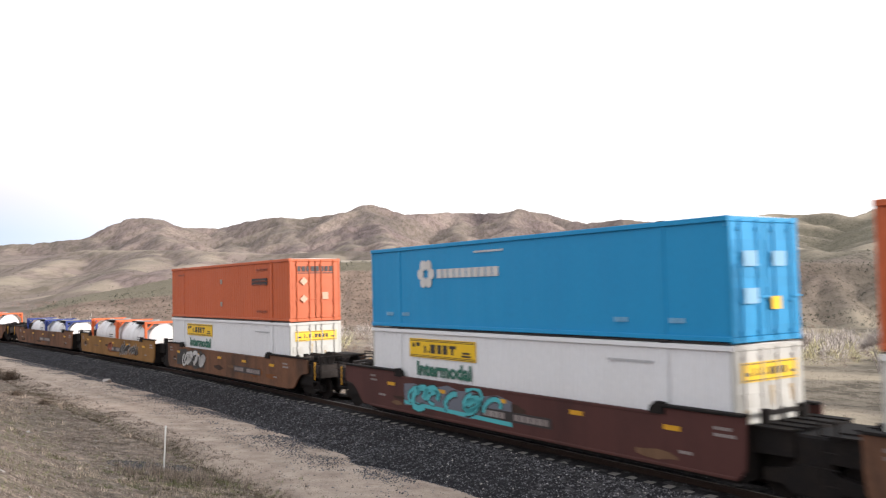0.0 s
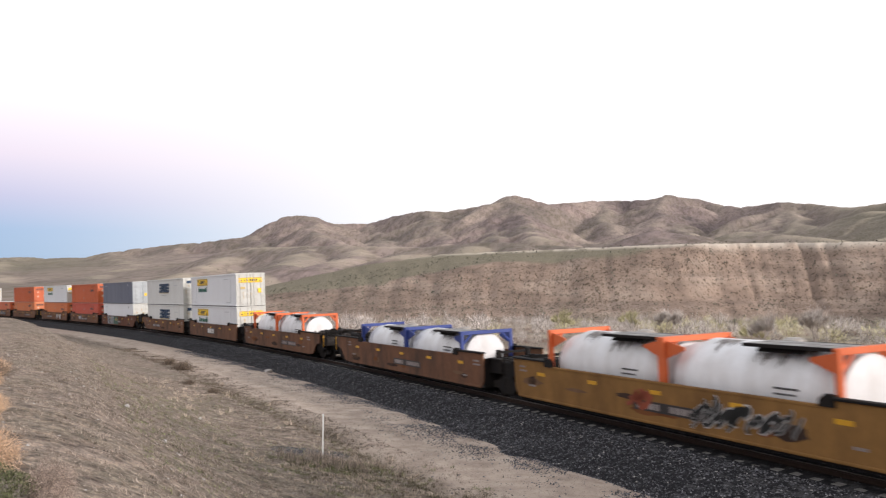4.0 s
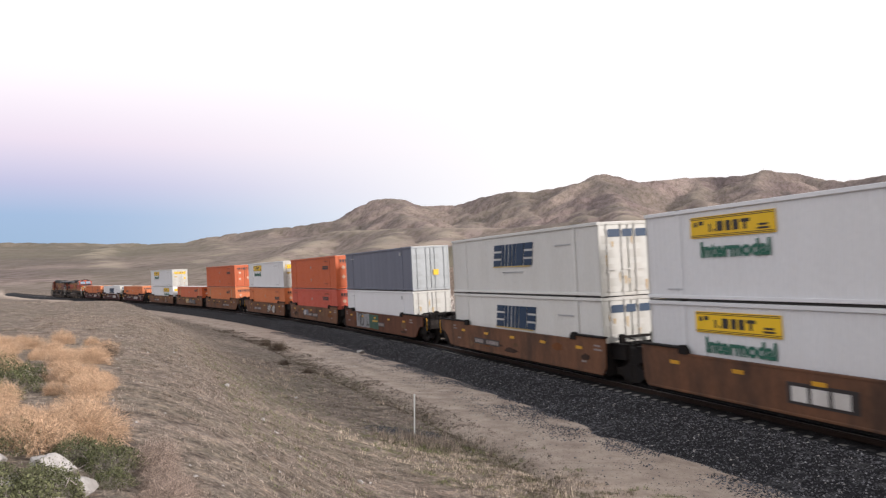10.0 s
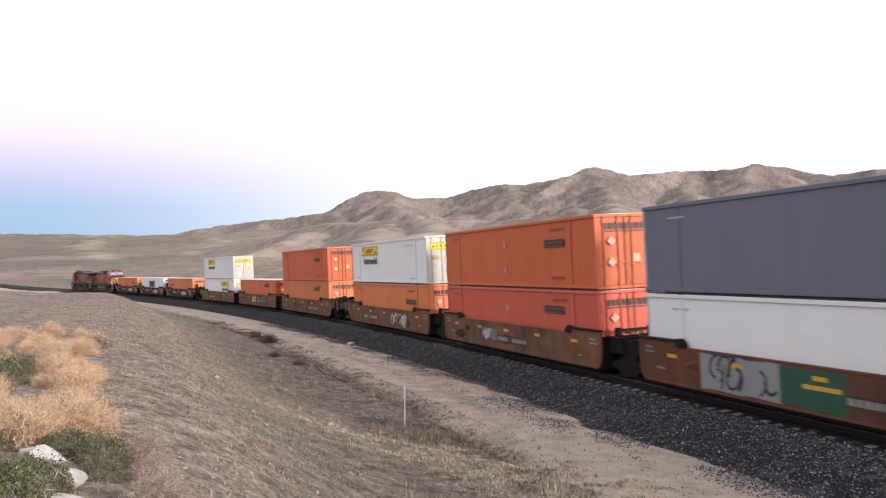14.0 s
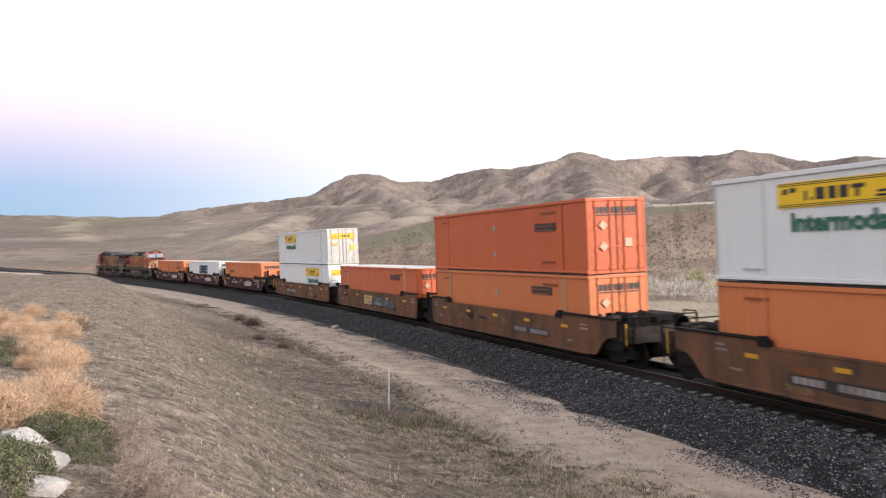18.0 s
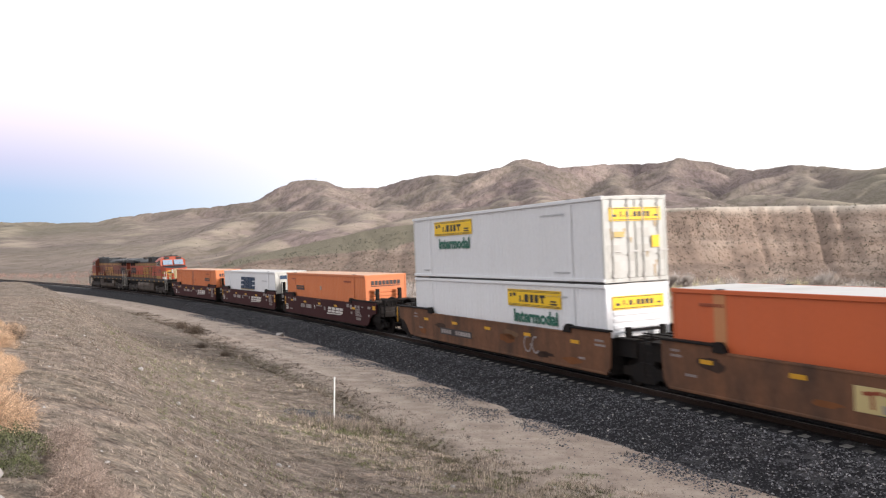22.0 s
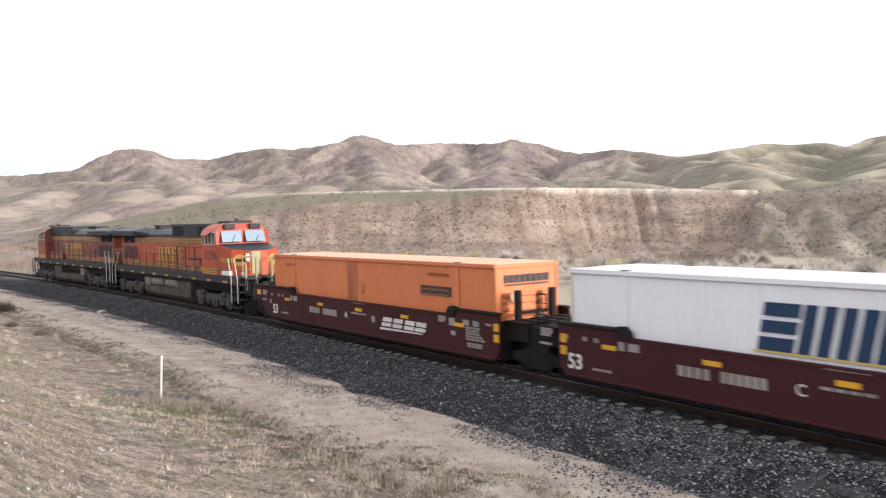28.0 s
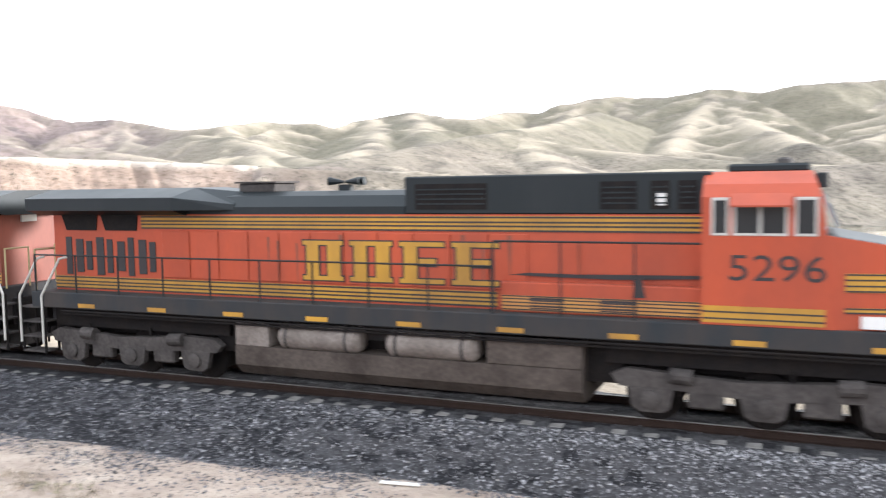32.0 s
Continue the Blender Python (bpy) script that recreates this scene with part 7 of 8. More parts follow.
    part("nose", loft([nose_outline(2.02), [(x, y, 3.62 - 0.33 * (x - 8.0) / 1.88) for x, y, z in nose_outline(0)]]), body, o, "orange sloped nose")
    part("nose_top", loft([[(x - 0.02, y * 0.97, 3.622 - 0.33 * (x - 8.0) / 1.88) for x, y, z in nose_outline(0)], [(x - 0.03, y * 0.96, 3.634 - 0.33 * (x - 8.0) / 1.88) for x, y, z in nose_outline(0)]]), LOCO_BLACK, o, "black anti-glare nose top")
    part("nose_door", Shape().chamfered(9.88, 9.93, -0.42, 0.10, 2.1, 3.25, 0.02), OLIVE, o, "dull grey-green nose door")
    for sy in (-1, 1):
        y = sy * 1.5
        a, b = sorted((y - sy * 0.01, y + sy * 0.015))
        for x0, x1 in ((6.19, 6.39), (6.55, 6.92), (6.98, 7.35), (7.55, 7.82)):
            w = part("window_frame", Shape().chamfered(x0 - (0.05 if x0 != 6.98 else 0.02), x1 + (0.05 if x0 != 6.55 else 0.02), a, b, 3.60, 4.27, 0.01), PALE, o)
            part("pane", Shape().box(x0, x1, min(a, b) - 0.004, max(a, b) + 0.004, 3.65, 4.22), GLASS, w)
        part("mullion", Shape().box(6.93, 6.97, min(a, b) - 0.012, max(a, b) + 0.012, 3.64, 4.23), PALE, o)
        part("sun_visor", Shape().prism([(sy * 1.49, 4.34), (sy * 1.78, 4.14), (sy * 1.78, 4.11), (sy * 1.49, 4.29)], 6.46, 7.46, "x"), body, o, "orange sun shade")
        a, b = sorted((y, y + sy * 0.012))
        stripe = part("stripe", Shape().box(6.0, 8.0, a, b, 2.06, 2.36), gold, o, "yellow stripe")
        part("stripe_line", Shape().box(6.0, 8.0, min(a, b) - 0.004, max(a, b) + 0.004, 2.12, 2.15).box(6.0, 8.0, min(a, b) - 0.004, max(a, b) + 0.004, 2.24, 2.27), INK, stripe)
        # nose side bands follow the taper
        for z0, z1, lab in ((2.66, 2.98, "yellow nose band"), (2.30, 2.40, "yellow nose line")):
            band = Shape()
            n = [(8.30, sy * 1.456), (9.40, sy * 1.285), (9.885, sy * 0.5)]
            for (xa, ya), (xb, yb) in zip(n, n[1:]):
                k = len(band.v)
                band.v += [(xa, ya + sy * 0.012, z0), (xb + 0.006, yb + sy * 0.012, z0), (xb + 0.006, yb + sy * 0.012, z1), (xa, ya + sy * 0.012, z1), (xa, ya - sy * 0.02, z0), (xb, yb - sy * 0.02, z0), (xb, yb - sy * 0.02, z1), (xa, ya - sy * 0.02, z1)]
                band.f += [tuple(k + i for i in q) for q in ((0, 1, 2, 3), (4, 7, 6, 5), (0, 4, 5, 1), (3, 2, 6, 7), (1, 5, 6, 2), (0, 3, 7, 4))]
            st_ = part("stripe", band, gold, o, lab)
            for q in ((z0 + 0.02, z0 + 0.11, z1 - 0.11, z1 - 0.02) if z1 - z0 > 0.2 else (z0 + 0.015, z1 - 0.015)):
                lines = Shape()
                for (xa, ya), (xb, yb) in zip(n, n[1:]):
                    k = len(lines.v)
                    lines.v += [(xa, ya + sy * 0.017, q - 0.014), (xb + 0.010, yb + sy * 0.017, q - 0.014), (xb + 0.010, yb + sy * 0.017, q + 0.014), (xa, ya + sy * 0.017, q + 0.014)]
                    lines.f.append((k, k + 1, k + 2, k + 3))
                part("stripe_line", lines, INK, st_)
        # round emblem wrapped on the nose corner
        disc = Shape()
        for k in range(16):
            a_ = 2 * math.pi * k / 16
            f_ = 0.5 + 0.42 * math.cos(a_)
            disc.v.append((9.40 + 0.485 * f_ + 0.018, sy * (1.285 - 0.785 * f_ + 0.012), 2.82 + 0.30 * math.sin(a_)))
        disc.f.append(tuple(range(16)))
        part("nose_emblem", disc, FADED, o, "yellow round emblem on the nose")
        word = Shape()
        word.v = [(9.40 + 0.485 * f_ + 0.024, sy * (1.285 - 0.785 * f_ + 0.018), z_) for f_, z_ in ((0.24, 2.74), (0.76, 2.74), (0.76, 2.90), (0.24, 2.90))]
        word.f = [(0, 1, 2, 3)]
        part("emblem_mark", word, INK, o, "dark bar across the emblem")
        # front windows, number boards
        a, b = sorted((sy * 0.12, sy * 1.22))
        ws = Shape()
        ws.v = [(8.20, a, 3.74), (8.20, b, 3.74), (7.98, b * 0.96, 4.32), (7.98, a, 4.32), (8.14, a, 3.74), (8.14, b, 3.74), (7.92, b * 0.96, 4.32), (7.92, a, 4.32)]
        ws.f = [(0, 1, 2, 3), (4, 7, 6, 5), (0, 4, 5, 1), (3, 2, 6, 7), (1, 5, 6, 2), (0, 3, 7, 4)]
        wf = part("windshield", ws, WINDSHIELD, o, "sky-reflecting windshield")
        part("wiper", Shape().path([(8.22, (a + b) / 2, 3.76), (8.10, (a + b) / 2 + 0.2, 4.1)], 0.012), INK, wf)
        nb = part("number_board", Shape().chamfered(7.84, 8.02, sy * 0.72 - 0.30, sy * 0.72 + 0.30, 4.42, 4.68, 0.02), LOCO_BLACK, o)
        part("board_mark", Shape().box(8.02, 8.025, sy * 0.72 - 0.22, sy * 0.72 + 0.22, 4.50, 4.60), TRUCK, nb)
    if number:
        part("lettering", lettering(number, 0.46, INK), INK, o, "dark road number", at=pose(7.22, -1.504, 2.82) @ Matrix.Diagonal((1.25, 1, 1, 1)))
    part("data_plate", Shape().box(8.55, 9.5, -1.48, -1.30, 2.06, 2.26), PRINT, o, "pale worn patch")
    part("air_conditioner", Shape().chamfered(6.35, 7.75, -0.7, 0.7, 4.70, 4.86, 0.04), LOCO_BLACK, o)
    # roof details
    part("exhaust_hood", Shape().chamfered(-4.7, -3.7, -0.45, 0.45, 4.44, 4.66, 0.03).box(-4.78, -3.62, -0.5, 0.5, 4.66, 4.70), TRUCK, o, "rusty exhaust hood")
    horn = Shape().box(-2.2, -1.9, -0.08, 0.08, 4.44, 4.60)
    for k, dx in enumerate((-0.38, 0.36, 0.44)):
        horn.tube((-2.05, 0.08 * (k - 1), 4.66), (-2.05 + dx, 0.1 * (k - 1), 4.68), 0.03, 0.10, sides=10)
    part("horn", horn, LOCO_BLACK, o, "air horn cluster")
    part("antenna_dome", Shape().lathe([(4.86, 0.16), (4.94, 0.14), (4.98, 0.06)], "z", 14, (7.3, 0.0, 0)), TRUCK, o)
    # ends
    part("plow", Shape().prism([(10.45, 0.18), (11.0, 0.18), (10.85, 0.62), (10.45, 0.70)], -1.15, 1.15), DARK, o, "black steel pilot plow")
    for sx in (1, -1):
        x = 10.1 * sx if sx > 0 else -10.6
        part("end_plate", Shape().chamfered(x - 0.05, x + 0.1, -0.98, 0.98, 1.0, 1.72, 0.02), DARK, o)
        k = Shape().box(min(10.5 * sx, 11.15 * sx), max(10.5 * sx, 11.15 * sx), -0.14, 0.14, 0.7, 0.98).chamfered(11.0 * sx - 0.2, 11.0 * sx + 0.2, -0.22, 0.22, 0.66, 1.02, 0.05)
        part("coupler", k, DARK, o)
        for yy in (-0.75, -0.5, 0.45, 0.7):
            part("hose", Shape().path([(10.4 * sx + 0.2 * sx, yy, 1.2), (10.75 * sx, yy, 0.9), (10.85 * sx, yy * 0.9, 0.55)], 0.03), DARK, o)
        for k in (-1, 1):
            er = Shape().path([(10.6 * sx, k * 1.2, 2.0), (10.6 * sx, k * 1.2, 3.05), (10.6 * sx, k * 0.45, 3.05), (10.6 * sx, k * 0.45, 2.0)], 0.024)
            part("end_rail", er, OLIVE, o, "dull yellow-grey end handrail")
    for yy, z in ((-0.62, 2.85), (-0.62, 3.07)):
        part("headlight", Shape().lathe([(9.8, 0.10), (9.95, 0.10), (9.96, 0.08)], "x", 14, (0, yy, z)), LAMPWHITE, o, "round headlight lens")
    for yy in (-0.98, -0.42, 0.42, 0.98):
        part("front_post", Shape().chamfered(10.42, 10.50, yy - 0.045, yy + 0.045, 1.30, 2.95 if abs(yy) < 0.5 else 2.62, 0.012), OLIVE, o, "dull yellow-grey front post")
    part("front_walkway", Shape().chamfered(9.9, 10.55, -1.02, 1.02, 1.86, 1.94, 0.01), LOCO_FRAME, o)
    for yy in (-1.05, 1.05):
        part("ditch_light", Shape().lathe([(10.25, 0.10), (10.38, 0.10), (10.39, 0.08)], "x", 14, (0, yy, 2.15)), LAMPWHITE, o, "round ditch light")
    part("rear_light", Shape().box(-10.2, -10.14, -0.25, 0.25, 3.72, 3.9), LAMPWHITE, o)
    return o


LEAD = locomotive("orange and black road locomotive with yellow stripes", "5296")
ride(LEAD, TAIL + COUPLED / 2 + 11.0, None, 7.2)
SECOND = locomotive("weathered orange and black locomotive facing backwards", "", DIRTY)
ride(SECOND, TAIL + COUPLED / 2 + 11.0 + 22.3, pose(0, 0, 0, 0, 0, 180), 7.2)


# ---- roadside things, stones and plants ----
def flat_mesh(name, v, f, material):
    me = bpy.data.meshes.new(name)
    me.from_pydata(v, [], f)
    me.materials.append(material)
    return me


def heights(x, y):
    return land_height(np.asarray(x, float), np.asarray(y, float))[0]


def beside(s, u):
    """Plan position at arc length s and distance u from the track, for arrays."""
    x, y, h = (np.interp(s, TRACK_S, a) for a in (TRACK_X, TRACK_Y, TRACK_H))
    return x - np.cos(h) * u, y - np.sin(h) * u


rng = np.random.default_rng(7)
STRAW = surface("straw", (0.335, 0.274, 0.224), (0.255, 0.205, 0.166), rough=0.9, fine=9, coarse=0.7, vary=0.2, stain=0.8, bump=0, island=True)
PALESTRAW = surface("bleached_straw", (0.50, 0.41, 0.325), (0.40, 0.325, 0.255), rough=0.9, fine=9, coarse=0.7, vary=0.2, bump=0, island=True)
THATCH = surface("dun_thatch", (0.315, 0.258, 0.215), (0.235, 0.189, 0.157), rough=0.9, fine=9, coarse=0.8, vary=0.2, bump=0, island=True)
STRAWDARK = surface("weed_brown", (0.165, 0.125, 0.095), (0.11, 0.086, 0.066), rough=0.9, fine=9, coarse=0.8, vary=0.2, bump=0, island=True)
RUTWEED = surface("rut_weed", (0.165, 0.140, 0.094), (0.110, 0.092, 0.064), rough=0.9, fine=9, coarse=0.8, vary=0.2, bump=0, island=True)
SPROUT = surface("green_sprouts", (0.19, 0.20, 0.095), (0.28, 0.26, 0.14), rough=0.9, fine=9, coarse=0.8, vary=0.2, bump=0, island=True)
TUMBLE = surface("tumbleweed_twigs", (0.56, 0.385, 0.255), (0.42, 0.28, 0.18), rough=0.95, fine=12, coarse=1.5, vary=0.2, bump=0, island=True)
PINKTWIG = surface("dusty_pink_twigs", (0.33, 0.255, 0.21), (0.23, 0.175, 0.145), rough=0.95, fine=12, coarse=1.5, vary=0.2, bump=0, island=True)
LEAF = surface("sage_leaf", (0.105, 0.112, 0.056), (0.185, 0.165, 0.095), rough=0.8, fine=12, coarse=2, vary=0.2, bump=0, island=True)
BARK = surface("grey_bark", (0.34, 0.295, 0.265), (0.22, 0.19, 0.17), rough=0.95, fine=25, coarse=4)
TWIG = surface("bare_twigs", (0.47, 0.42, 0.385), (0.38, 0.335, 0.305), rough=0.95, fine=9, coarse=0.5, vary=0.2, bump=0, island=True)
YELLOWTWIG = surface("budding_twigs", (0.47, 0.43, 0.26), (0.40, 0.355, 0.235), rough=0.95, fine=9, coarse=0.5, vary=0.2, bump=0, island=True)
WILLOW = surface("willow_thicket", (0.225, 0.145, 0.118), (0.165, 0.110, 0.092), rough=0.95, fine=9, coarse=0.5, vary=0.2, bump=0, island=True)
REDTWIG = surface("willow_twigs", (0.33, 0.200, 0.165), (0.26, 0.165, 0.14), rough=0.95, fine=9, coarse=0.5, vary=0.2, bump=0, island=True)
SAGE = surface("sagebrush", (0.125, 0.12, 0.095), (0.09, 0.08, 0.06), rough=0.95, fine=6, coarse=0.4, vary=0.2, bump=0, island=True)
PALEROCK = surface("pale_boulder", (0.44, 0.41, 0.385), (0.26, 0.23, 0.205), rough=0.9, fine=14, coarse=2.5, vary=0.2, stain=0.6, bump=0.5)
STAKEWHITE = paint("stake_white", (0.78, 0.77, 0.74))


def tufts(name, x, y, tall, wide, blades, material, label, sink=0.02):
    """Many blades of grass in one mesh: bent slivers from each foot."""
    n = len(x)
    z = heights(x, y) - sink
    a = rng.uniform(0, 2 * np.pi, (n, blades))
    lean = rng.uniform(0.1, 0.9, (n, blades)) * wide[:, None]
    hgt = tall[:, None] * rng.uniform(0.45, 1.0, (n, blades))
    fx, fy = x[:, None] + rng.normal(0, 0.35, (n, blades)) * wide[:, None], y[:, None] + rng.normal(0, 0.35, (n, blades)) * wide[:, None]
    thick = 0.0022 + 0.003 * rng.random((n, blades)) + 0.00014 * np.hypot(x, y)[:, None]
    px, py = -np.sin(a) * thick, np.cos(a) * thick
    zz = np.repeat(z[:, None], blades, 1)
    tipx, tipy = fx + np.cos(a) * lean, fy + np.sin(a) * lean
    v = np.stack([np.stack([fx - px, fy - py, zz], -1), np.stack([fx + px, fy + py, zz], -1), np.stack([tipx, tipy, zz + hgt], -1)], 2).reshape(-1, 3)
    f = np.arange(len(v)).reshape(-1, 3)
    me = bpy.data.meshes.new(name)
    me.from_pydata(v.tolist(), [], f.tolist())
    me.materials.append(material)
    return tagged(new(name, me), label=label, category="grass", kind="stuff")


def clumped(n, s0, s1, u0, u1, scale, seed, bias=0.5):
    """Random places on a stretch of the bank, thicker in patches."""
    s, u = rng.uniform(s0, s1, n * 3), rng.uniform(u0, u1, n * 3)
    x, y = beside(s, u)
    keep = fbm(x * scale, y * scale, 3, seed) + rng.normal(0, 0.10, len(x)) > bias
    return x[keep][:n], y[keep][:n]


def low(n, lo, hi):
    return rng.uniform(lo, hi, n)


def bunched(n, per, spread, *where):
    """Tufts in small bunches: places for n bunches of so many tufts."""
    cx, cy = clumped(n, *where)
    return np.repeat(cx, per) + rng.normal(0, spread, len(cx) * per), np.repeat(cy, per) + rng.normal(0, spread * 0.8, len(cy) * per)


x, y = bunched(2300, 6, 0.13, 60, 112, 8.2, 23, 0.7, 201, 0.45)
tufts("dry_grass", x, y, low(len(x), 0.02, 0.075), low(len(x), 0.06, 0.16), 11, STRAW, "short dead straw-coloured grass on the bank")
x, y = bunched(1500, 5, 0.14, 60, 112, 8.0, 23, 0.9, 205, 0.50)
tufts("brown_weeds", x, y, low(len(x), 0.02, 0.08), low(len(x), 0.06, 0.16), 11, STRAWDARK, "low brown dead weeds in the grass")
x, y = bunched(4200, 6, 0.10, 62, 112, 8.4, 22, 0.5, 215, 0.38)
tufts("thin_grass", x, y, low(len(x), 0.03, 0.09), low(len(x), 0.04, 0.11), 7, THATCH, "thin dun grass over the bank's soil")
x, y = clumped(9000, 112, 250, 7.5, 34, 0.3, 203, 0.46)
tufts("distant_dry_grass", x, y, low(len(x), 0.05, 0.14), low(len(x), 0.12, 0.32), 5, STRAW, "dead grass farther along the bank")
x, y = clumped(2600, 112, 250, 7.5, 34, 0.3, 213, 0.52)
tufts("distant_brown_weeds", x, y, low(len(x), 0.05, 0.14), low(len(x), 0.12, 0.32), 5, STRAWDARK, "brown weeds farther along the bank")
x, y = clumped(4200, 66, 104, 8.2, 16.0, 0.5, 207, 0.50)
tufts("green_sprouts", x, y, low(len(x), 0.03, 0.09), low(len(x), 0.06, 0.16), 7, SPROUT, "new green sprouts among dead grass")
x, y = clumped(700, 62, 110, 8.4, 20, 0.6, 221, 0.53)
tufts("pale_bunch_grass", x, y, low(len(x), 0.04, 0.10), low(len(x), 0.12, 0.28), 16, STRAW, "bleached pale bunches of low dead grass")
x, y = clumped(150, 66, 110, 8.0, 13.5, 1.2, 209, 0.56)
tufts("tall_dry_grass", x, y, low(len(x), 0.12, 0.30), low(len(x), 0.10, 0.24), 22, PALESTRAW, "taller pale bunches of dead grass")
x, y = clumped(6500, 58, 150, 7.2, 9.4, 0.8, 211, 0.47)
tufts("verge_grass", x, y, low(len(x), 0.03, 0.11), low(len(x), 0.05, 0.16), 8, STRAWDARK, "sparse trampled grass along the dirt road")
s_ = rng.uniform(58, 112, 2600)
x, y = beside(s_, 8.75 + 0.35 * np.sin(s_ * 0.13) + rng.normal(0, 0.22, 2600))
tufts("rut_weeds", x, y, low(2600, 0.03, 0.11), low(2600, 0.05, 0.14), 10, RUTWEED, "dark olive weeds along the rut beside the road")
s_, u_ = rng.uniform(10, 200, 9000), -rng.uniform(7, 70, 9000)
x, y = beside(s_, u_)
tufts("flat_grass", x, y, rng.uniform(0.10, 0.25, len(x)), rng.uniform(0.2, 0.5, len(x)), 6, THATCH, "dead grass on the flats beyond the track")


def pebbles(name, s, u, size, lift, material, label, on_bed=True):
    """Angular stones: skewed blunt pyramids in one mesh."""
    n = len(s)
    base = np.array([(1, 0, 0), (0, 1, 0), (-1, 0, 0), (0, -1, 0), (0, 0, 1)], float)
    tri = np.array([(0, 1, 4), (1, 2, 4), (2, 3, 4), (3, 0, 4)])
    jit = base[None] * rng.uniform(0.55, 1.15, (n, 5, 1)) + rng.normal(0, 0.18, (n, 5, 3))
    a = rng.uniform(0, 6.28, n)
    c, sn = np.cos(a)[:, None], np.sin(a)[:, None]
    jx, jy = jit[..., 0] * c - jit[..., 1] * sn, jit[..., 0] * sn + jit[..., 1] * c
    x, y = beside(s, u)
    z = lift if on_bed else heights(x, y)
    v = np.stack([x[:, None] + jx * size[:, None], y[:, None] + jy * size[:, None], z[:, None] + jit[..., 2] * size[:, None] * 0.75], -1).reshape(-1, 3)
    f = (tri[None] + 5 * np.arange(n)[:, None, None]).reshape(-1, 3)
    me = bpy.data.meshes.new(name)
    me.from_pydata(v.tolist(), [], f.tolist())
    me.materials.append(material)
    return tagged(new(name, me), label=label, category="stones", kind="stuff")


def bed_top(s, u):
    h = np.interp(u, [-4.8, -4.2, -1.9, -1.4, -1.22, -0.95, 0.95, 1.22, 1.4, 1.9, 4.3, 5.0], [-1.35, -1.1, -0.25, -0.215, -0.198, -0.168, -0.168, -0.198, -0.215, -0.25, -0.95, -1.2])
    h = h + (0.10 * (fbm(s * 1.1, u * 1.1, 3, 91) - 0.5) + 0.07 * (fbm(s * 5, u * 5, 2, 93) - 0.5)) * (0.3 + 0.7 * ease(1.4, 2.0, np.abs(u)))
    h = np.where(u > 2.6, h + 0.46 * (fbm(s * 0.5, u * 0.35, 4, 95) - 0.5) * ease(2.6, 4.3, u), h)
    h = h - 0.22 * (1 - ease(74, 86, s)) * ease(2.7, 3.8, u) - 0.5 * (1 - ease(68.4, 71, s)) * ease(2.0, 3.1, u) - 0.55 * ease(82, 104, s) * ease(2.0, 3.2, u)
    b = radians(BANK)
    return h * math.cos(b) - u * math.sin(b) * (1 - ease(1.5, 4.2, np.abs(u))) + rail_height(s)


n = 105000
s_ = 50 + 105 * rng.random(n) ** 1.45
u_ = rng.uniform(1.38, 4.6, n)
# paler stones for the stretch nearest the camera
PALE_STONE = surface("pale_stone", (0.25, 0.241, 0.246), (0.125, 0.120, 0.123), rough=0.9, fine=30, coarse=4, vary=0.35, bump=0.3, island=True)
near_ = s_ < 70 + rng.normal(0, 6.0, n)
pebbles("dusty_ballast", s_[near_], u_[near_], 0.012 + 0.034 * rng.random(near_.sum()) ** 1.7, bed_top(s_[near_], u_[near_]) + 0.006, PALE_STONE, "paler crushed rock of the near ballast shoulder")
s_, u_ = s_[~near_], u_[~near_]
n = len(s_)
pebbles("ballast_stones", s_, u_, 0.012 + 0.034 * rng.random(n) ** 1.7, bed_top(s_, u_) + 0.006, STONE, "loose crushed rock of the ballast shoulder")
n = 1500
s_, u_ = 52 + 80 * rng.random(n) ** 1.4, rng.uniform(1.4, 5.2, n)
pebbles("pale_ballast", s_, u_, 0.012 + 0.03 * rng.random(n), bed_top(s_, u_) + 0.012, PALEROCK, "scattered paler stones in the ballast")
n = 9000
s_, u_ = 56 + 60 * rng.random(n) ** 1.3, rng.uniform(4.4, 9.0, n)
pebbles("road_grit", s_, u_, 0.006 + 0.016 * rng.random(n) ** 2, None, STONE, "fine grit scattered over the dirt road", False)
n = 9000
s_, u_ = 52 + 70 * rng.random(n) ** 1.4, rng.uniform(-1.0, 0.9, n)
pebbles("crib_stones", s_, u_, rng.uniform(0.014, 0.04, n), bed_top(s_, u_) - 0.01, STONE, "crushed rock between the ties")
n = 62000
s_ = 54 + 90 * rng.random(n) ** 1.2
u_ = 3.9 - 0.5 * (1 - ease(74, 86, s_)) - 0.7 * (1 - ease(68, 71, s_)) - 1.0 * ease(82, 104, s_) + np.abs(rng.normal(0, 1.15, n))
keep = 0.5 + 1.7 * (fbm(s_ * 0.42, u_ * 0.8, 3, 97) - 0.5) + 0.10 * rng.normal(0, 1, n) > 0.385 + 0.13 * (1 - ease(70, 84, s_)) + 0.12 * (u_ - 4.0)
s_, u_ = s_[keep], u_[keep]
pebbles("spilled_stones", s_, u_, 0.012 + 0.036 * rng.random(len(s_)) ** 1.6, None, STONE, "dark stones spilled on the dirt road", False)
n = 2600
s_ = 56 + 74 * rng.random(n) ** 1.2
u_ = 4.2 + 4.2 * rng.random(n) ** 1.7
keep = fbm(s_ * 0.3, u_ * 0.5, 3, 98) + 0.12 * rng.normal(0, 1, n) > 0.44
s_, u_ = s_[keep], u_[keep]
pebbles("stray_stones", s_, u_, 0.018 + 0.026 * rng.random(len(s_)), None, STONE, "single dark stones strewn over the dirt road", False)
n = 2600
